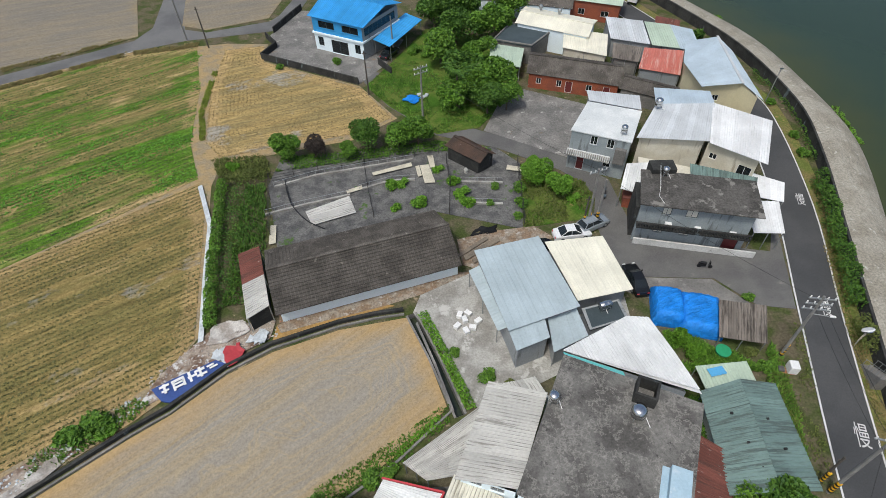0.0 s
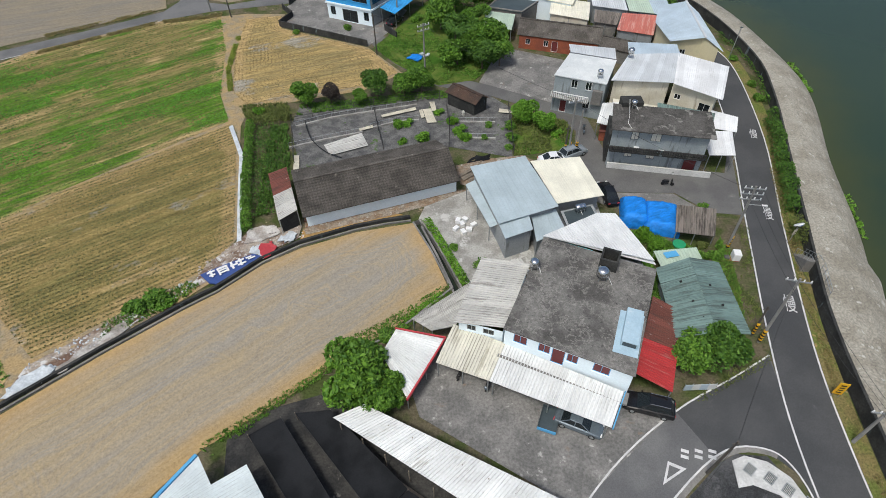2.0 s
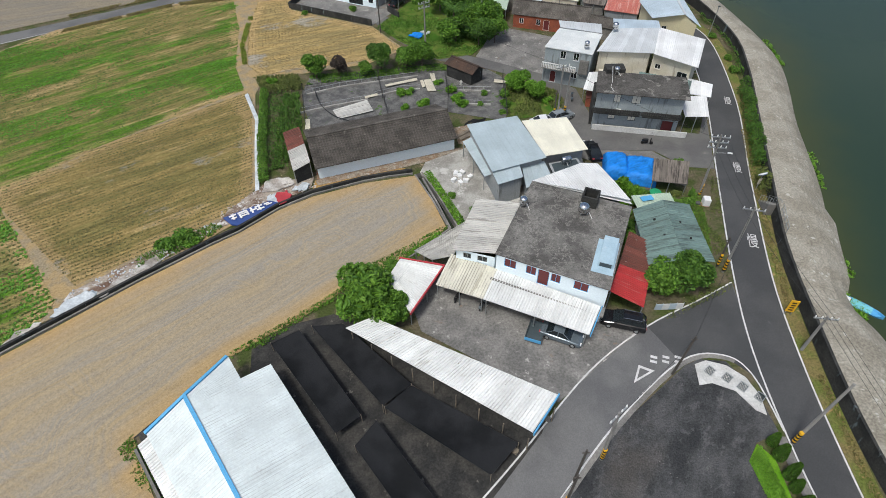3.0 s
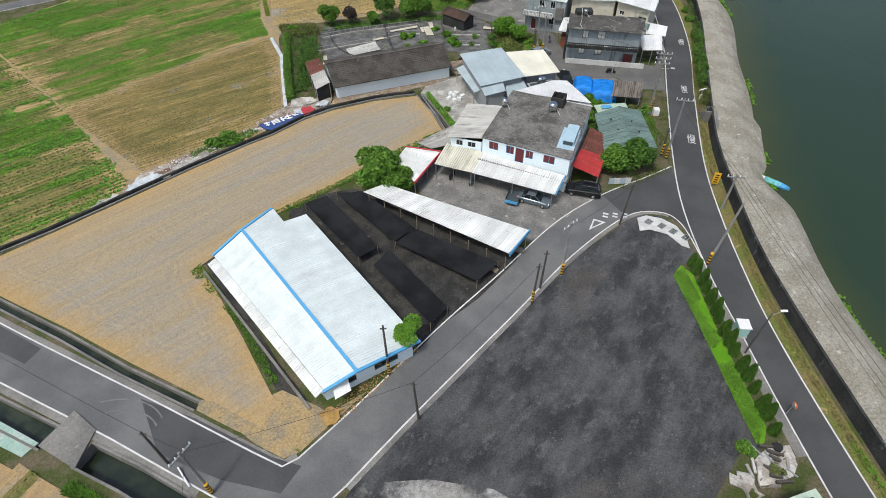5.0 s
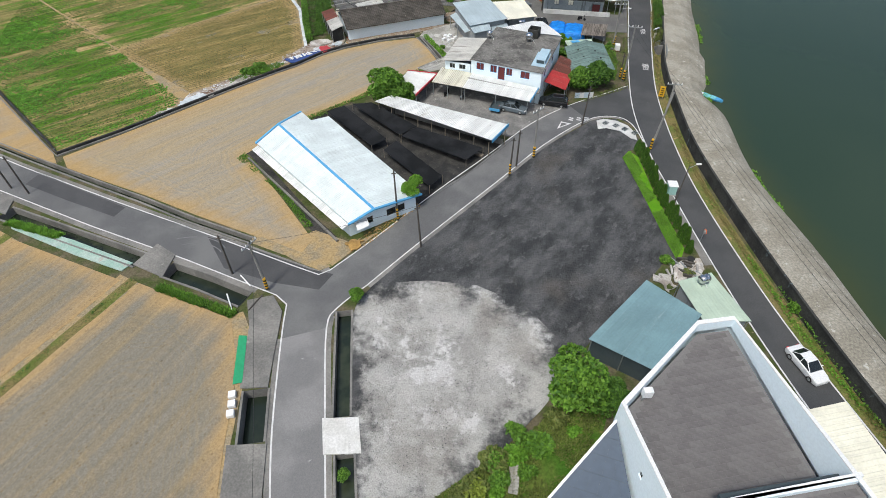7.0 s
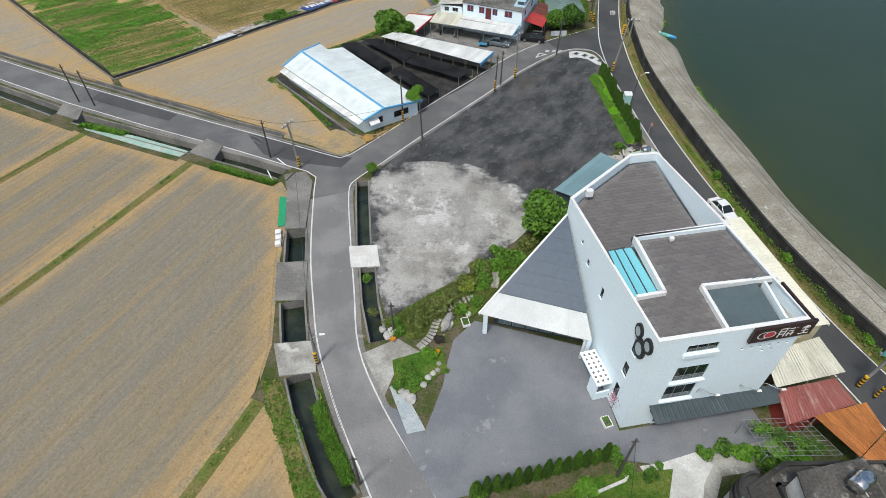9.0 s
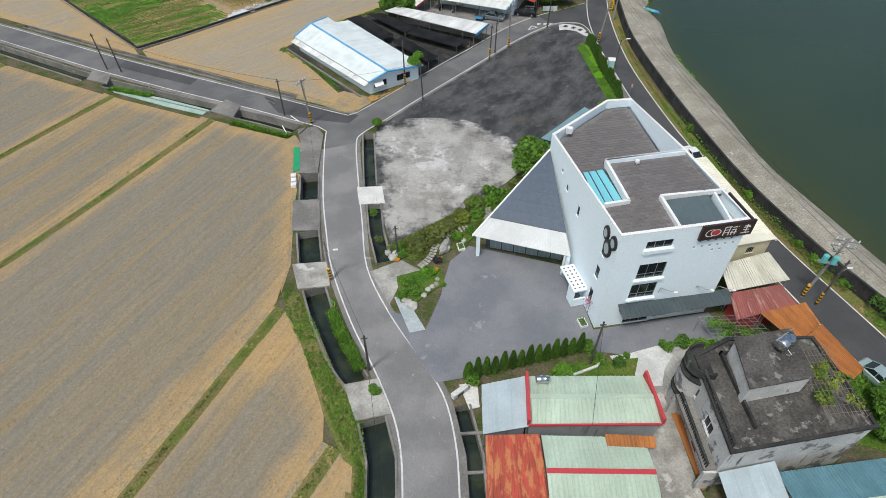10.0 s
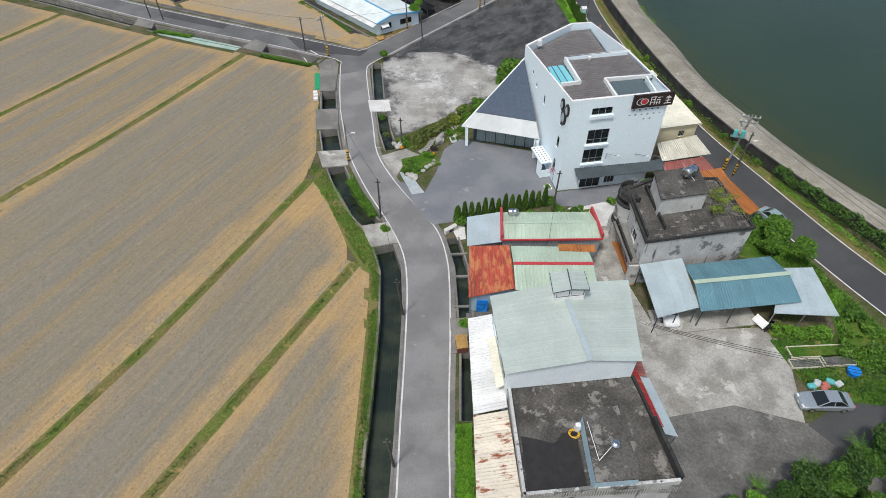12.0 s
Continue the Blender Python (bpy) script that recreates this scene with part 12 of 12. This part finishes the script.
# round the white building
for k, (x, y, r) in enumerate(((-3.2, -59.0, 0.28), (-3.6, -59.3, 0.32), (-4.1, -59.8, 0.36), (-4.6, -60.6, 0.34), (-6.3, -61.6, 0.5), (-5.8, -62.0, 0.55), (-3.0, -58.3, 0.25), (-6.7, -61.2, 0.35), (-8.2, -54.6, 0.5), (-7.7, -54.2, 0.6), (-1.9, -53.5, 0.6), (-2.6, -52.6, 0.45), (-8.8, -53.8, 0.4), (0.4, -52.2, 0.35))):
    st = thing("garden_stone", "pale rounded garden boulder beside the lawn", "boulder", (x, y, 0.1), k * 57, "garden boulders")
    bm = bmesh.new()
    bmesh.ops.create_icosphere(bm, subdivisions=2, radius=r)
    for v in bm.verts:
        v.co *= 1 + 0.35 * noise.noise(v.co * 2.2 + Vector((k, 0, 0)))
        v.co.z = v.co.z * 0.7 + r * 0.3
    part("stone", bm, M["stone"], st)
path = thing("garden_path", "curved garden path of flat stepping slabs", "path")
for line in ([(-5.0, -56.3), (-3.7, -54.8), (-2.9, -52.7), (-1.2, -50.9), (1.2, -49.9)], [(3.6, -48.6), (3.9, -47.2), (4.0, -45.8)]):
    smooth = curve_line(line, 5)
    for p, q in zip(smooth, smooth[1:]):
        a = math.degrees(math.atan2(q[1] - p[1], q[0] - p[0]))
        part("slab", bevelled(-0.16, -0.42, 0, 0.16, 0.42, 0.1, 0.03), M["concrete"], path, m=pose(*((p[0] + q[0]) / 2, (p[1] + q[1]) / 2), 0.17, 0, 0, a))
rk = thing("garden_rock", "tall pale weathered rock standing in the garden", "boulder", (-1.9, -53.3, 0.1), 62)
bm = bmesh.new()
bmesh.ops.create_icosphere(bm, subdivisions=3, radius=1.0)
for v in bm.verts:
    v.co *= 1 + 0.4 * noise.noise(v.co * 1.7)
    v.co = Vector((v.co.x * 1.3, v.co.y * 0.45, v.co.z * 0.7 + 0.4))
part("rock", bm, M["stone"], rk)
# orange plastic bits, shaped as a clump of small leaf quads
for x, y in ((-7.6, -55.2), (-3.1, -57.0)):
    fl = thing("orange_bits", "small clump of bright orange plastic bits", "flowers", (x, y, 0.12))
    f = new("plastic_bits", leaf_mesh("plastic_bits", crown_points(120, 8) * 0.4 + np.array([0, 0, 0.25]), 0.08, M["plastic_bit"]))
    f.parent = fl
for i, (x, y, r, m2) in enumerate([(0.4, -48.0, 1.3, "leaf_shrub"), (2.3, -46.0, 1.3, "leaf"), (6.0, -44.5, 1.7, "leaf"), (-5.1, -53.0, 1.3, "leaf_shrub"), (-3.0, -50.8, 1.0, "leaf_shrub"), (-1.0, -48.7, 0.9, "leaf_shrub"), (2.1, -48.4, 0.8, "leaf_bright"), (4.6, -43.0, 1.2, "leaf"), (-0.3, -51.8, 0.9, "leaf_bright"), (-7.3, -54.2, 0.9, "leaf")]):
    bush(x, y, r, r * 0.9, m2, "leafy shrub in the landscaped garden bed", i)
perg = thing("wire_pergola", "wire grid pergola with climbing vines between houses", "pergola")
for i in range(9):
    a, b = Vector((23.4, -66.7, 2.3)).lerp(Vector((28.8, -66.7, 2.3)), i / 8), Vector((24.0, -70.0, 2.3)).lerp(Vector((30.4, -70.2, 2.3)), i / 8)
    part("rod", tubes([(a, b, 0.025)], 4), M["galv"], perg)
    a, b = Vector((23.4, -66.7, 2.32)).lerp(Vector((24.0, -70.0, 2.32)), i / 8), Vector((28.8, -66.7, 2.32)).lerp(Vector((30.4, -70.2, 2.32)), i / 8)
    part("rod", tubes([(a, b, 0.025)], 4), M["galv"], perg)
for x, y in ((23.5, -66.8), (28.7, -66.8), (24.1, -69.9), (30.2, -70.1)):
    part("post", tubes([((x, y, 0), (x, y, 2.32), 0.05)]), M["galv"], perg)
for k, (x, y) in enumerate(((24.6, -67.6), (26.0, -68.0), (25.2, -69.2), (27.2, -69.0), (28.6, -69.4))):
    f = new("vine", leaf_mesh("vine", crown_points(300, 60 + k) * np.array([1.1, 1.1, 0.5]) + np.array([x, y, 2.2]), 0.11, M[("leaf", "leaf_dark", "leaf_bright")[k % 3]]))
    f.parent = perg
for x, y, w in ((12.1, -65.3, 0.7), (0.0, -53.3, 0.8)):
    pl = thing("planter", "white rectangular planter with green plants", "planter", (x, y, 0.06), 12)
    part("trough", boxes((-0.4, -0.55, 0, 0.4, -0.48, 0.35), (-0.4, 0.48, 0, 0.4, 0.55, 0.35), (-0.4, -0.48, 0, -0.33, 0.48, 0.35), (0.33, -0.48, 0, 0.4, 0.48, 0.35), (-0.33, -0.48, 0, 0.33, 0.48, 0.06)), M["white_paint"], pl)
    part("soil", boxes((-0.33, -0.48, 0.06, 0.33, 0.48, 0.28)), M["soil"], pl)
    f = new("plants", leaf_mesh("plants", np.column_stack([RNG.uniform(-0.3, 0.3, 120), RNG.uniform(-0.45, 0.45, 120), RNG.uniform(0.28, 0.5, 120)]), 0.07, M["leaf_bright"]))
    f.parent = pl
bt = thing("blossom_tree", "small bare tree with pink blossoms", "tree", (13.0, -63.8, 0.06))
t = new("trunk", trunk_mesh(1))
t.parent = bt
t.scale = (1.0, 1.0, 2.2)
c = new("blossom", leaf_mesh("blossom", crown_points(260, 5) * np.array([1.1, 1.1, 1.0]) + np.array([0, 0, 1.9]), 0.08, M["blossom"]))
c.parent = bt
kerb("bed_kerb", [(2.0, -73.0), (8.6, -71.9), (12.4, -70.6), (13.0, -69.8)], 0.25, 0.25, M["whitewash"], "pale low kerb behind the conifers", "kerb")
patch("slab", [(14.0, -69.4), (15.6, -69.3), (19.3, -68.4), (20.4, -69.6), (19.0, -71.2), (18.2, -73.0), (15.4, -73.0)], 0.075, M["whitewash"], "pale smooth concrete apron", "slab", 2, 0.0, rim=0.03)
patch("slab", [(18.0, -74.2), (19.6, -73.9), (19.6, -82.4), (18.4, -83.0)], 0.09, M["tin_orange"], "rust-orange painted strip beside the house", "slab", 2, 0.0, rim=0.05)

# southern gardens and yards
for x0, y0, x1, y1, mat in ((31.8, -93.3, 37.6, -92.1, "grass"), (31.3, -94.5, 34.3, -93.6, "soil"), (34.7, -94.4, 37.7, -93.4, "soil")):
    bd = thing("garden_bed", "raised garden bed with pale plank borders", "garden bed", (0, 0, 0.08))
    part("earth", boxes((x0, y0, 0, x1, y1, 0.14)), M[mat], bd)
    for r in ((x0 - 0.1, y0 - 0.1, x1 + 0.1, y0), (x0 - 0.1, y1, x1 + 0.1, y1 + 0.1), (x0 - 0.1, y0, x0, y1), (x1, y0, x1 + 0.1, y1)):
        part("border", boxes((r[0], r[1], 0, r[2], r[3], 0.22)), M["boards"], bd)
tb = thing("plastic_tub", "large round blue plastic tub in the garden", "tub", (36.8, -95.3, 0.08))
part("tub", tube(bmesh.new(), (0, 0, 0), (0, 0, 0.5), 0.55, 0.62, 18), M["tarp_blue"], tb)
part("water", tube(bmesh.new(), (0, 0, 0.5), (0, 0, 0.505), 0.56, 0.56, 18), M["tarp_blue"], tb)
for k, (x, y) in enumerate(((32.0, -96.6), (32.7, -96.3), (33.4, -96.6), (34.0, -96.2), (34.7, -96.5), (33.0, -97.0))):
    b = thing("sack", "bulging rubbish sack beside the car", "sack", (x, y, 0.08), k * 50, "rubbish sacks")
    part("bag", bevelled(-0.38, -0.3, 0, 0.38, 0.3, 0.4, 0.13), (M["teal_paint"], M["sheeting"], M["tin_pink"])[k % 3], b)
flat_sheet("white_board", [(29.6, -88.6), (30.2, -88.3), (30.8, -89.6), (30.2, -89.9)], 0.5, M["white_paint"], "white board leaning by the flower bed", "board", False, 0.05, 0.5)
for y in (-77.0, -80.6, -85.0):
    p = thing("ditch_brace", "concrete brace across the roadside ditch", "brace")
    part("beam", boxes((-1.7, y - 0.12, 0.0, 0.4, y + 0.12, 0.2)), M["concrete_dark"], p)
gb = thing("gate_block", "low white concrete gate block at the ditch", "block", (-1.4, -72.9, 0.04), 35)
part("block", bevelled(-0.9, -0.25, 0, 0.9, 0.25, 0.7, 0.03), M["whitewash"], gb)
part("opening", boxes((-0.4, -0.256, 0.1, 0.3, -0.25, 0.5)), M["black"], gb)
bb = thing("blue_tank", "square blue plastic tank beside the rusty shed", "tank", (1.9, -84.0, 0.05), 4)
part("tank", bevelled(-0.9, -0.5, 0, 0.9, 0.5, 1.2, 0.06), M["tarp_blue"], bb)
scatter("stones", [(-9.0, -26.0), (0, -27.0), (5, -30.6), (7.5, -35.0), (6.0, -41.0), (2.5, -45.2), (-3.6, -49.0), (-8.2, -52.6), (-9.6, -47.5), (-10.6, -41.2), (-11.2, -35), (-11.4, -29.6)], 2200, 0.05, M["rubble"], "pale loose stones on the rubble", "stones", 0.11)
for k, (x, y) in enumerate(((27.0, -79.4), (28.2, -78.0), (29.2, -79.6), (28.6, -76.2), (27.4, -77.0), (29.4, -77.4))):
    f = new("vine", leaf_mesh("vine", crown_points(130, 40 + k) * np.array([0.9, 0.9, 0.5]) + np.array([x, y, 7.9]), 0.1, M["leaf_yellow"]))
    f.parent = ROOF_TRELLIS
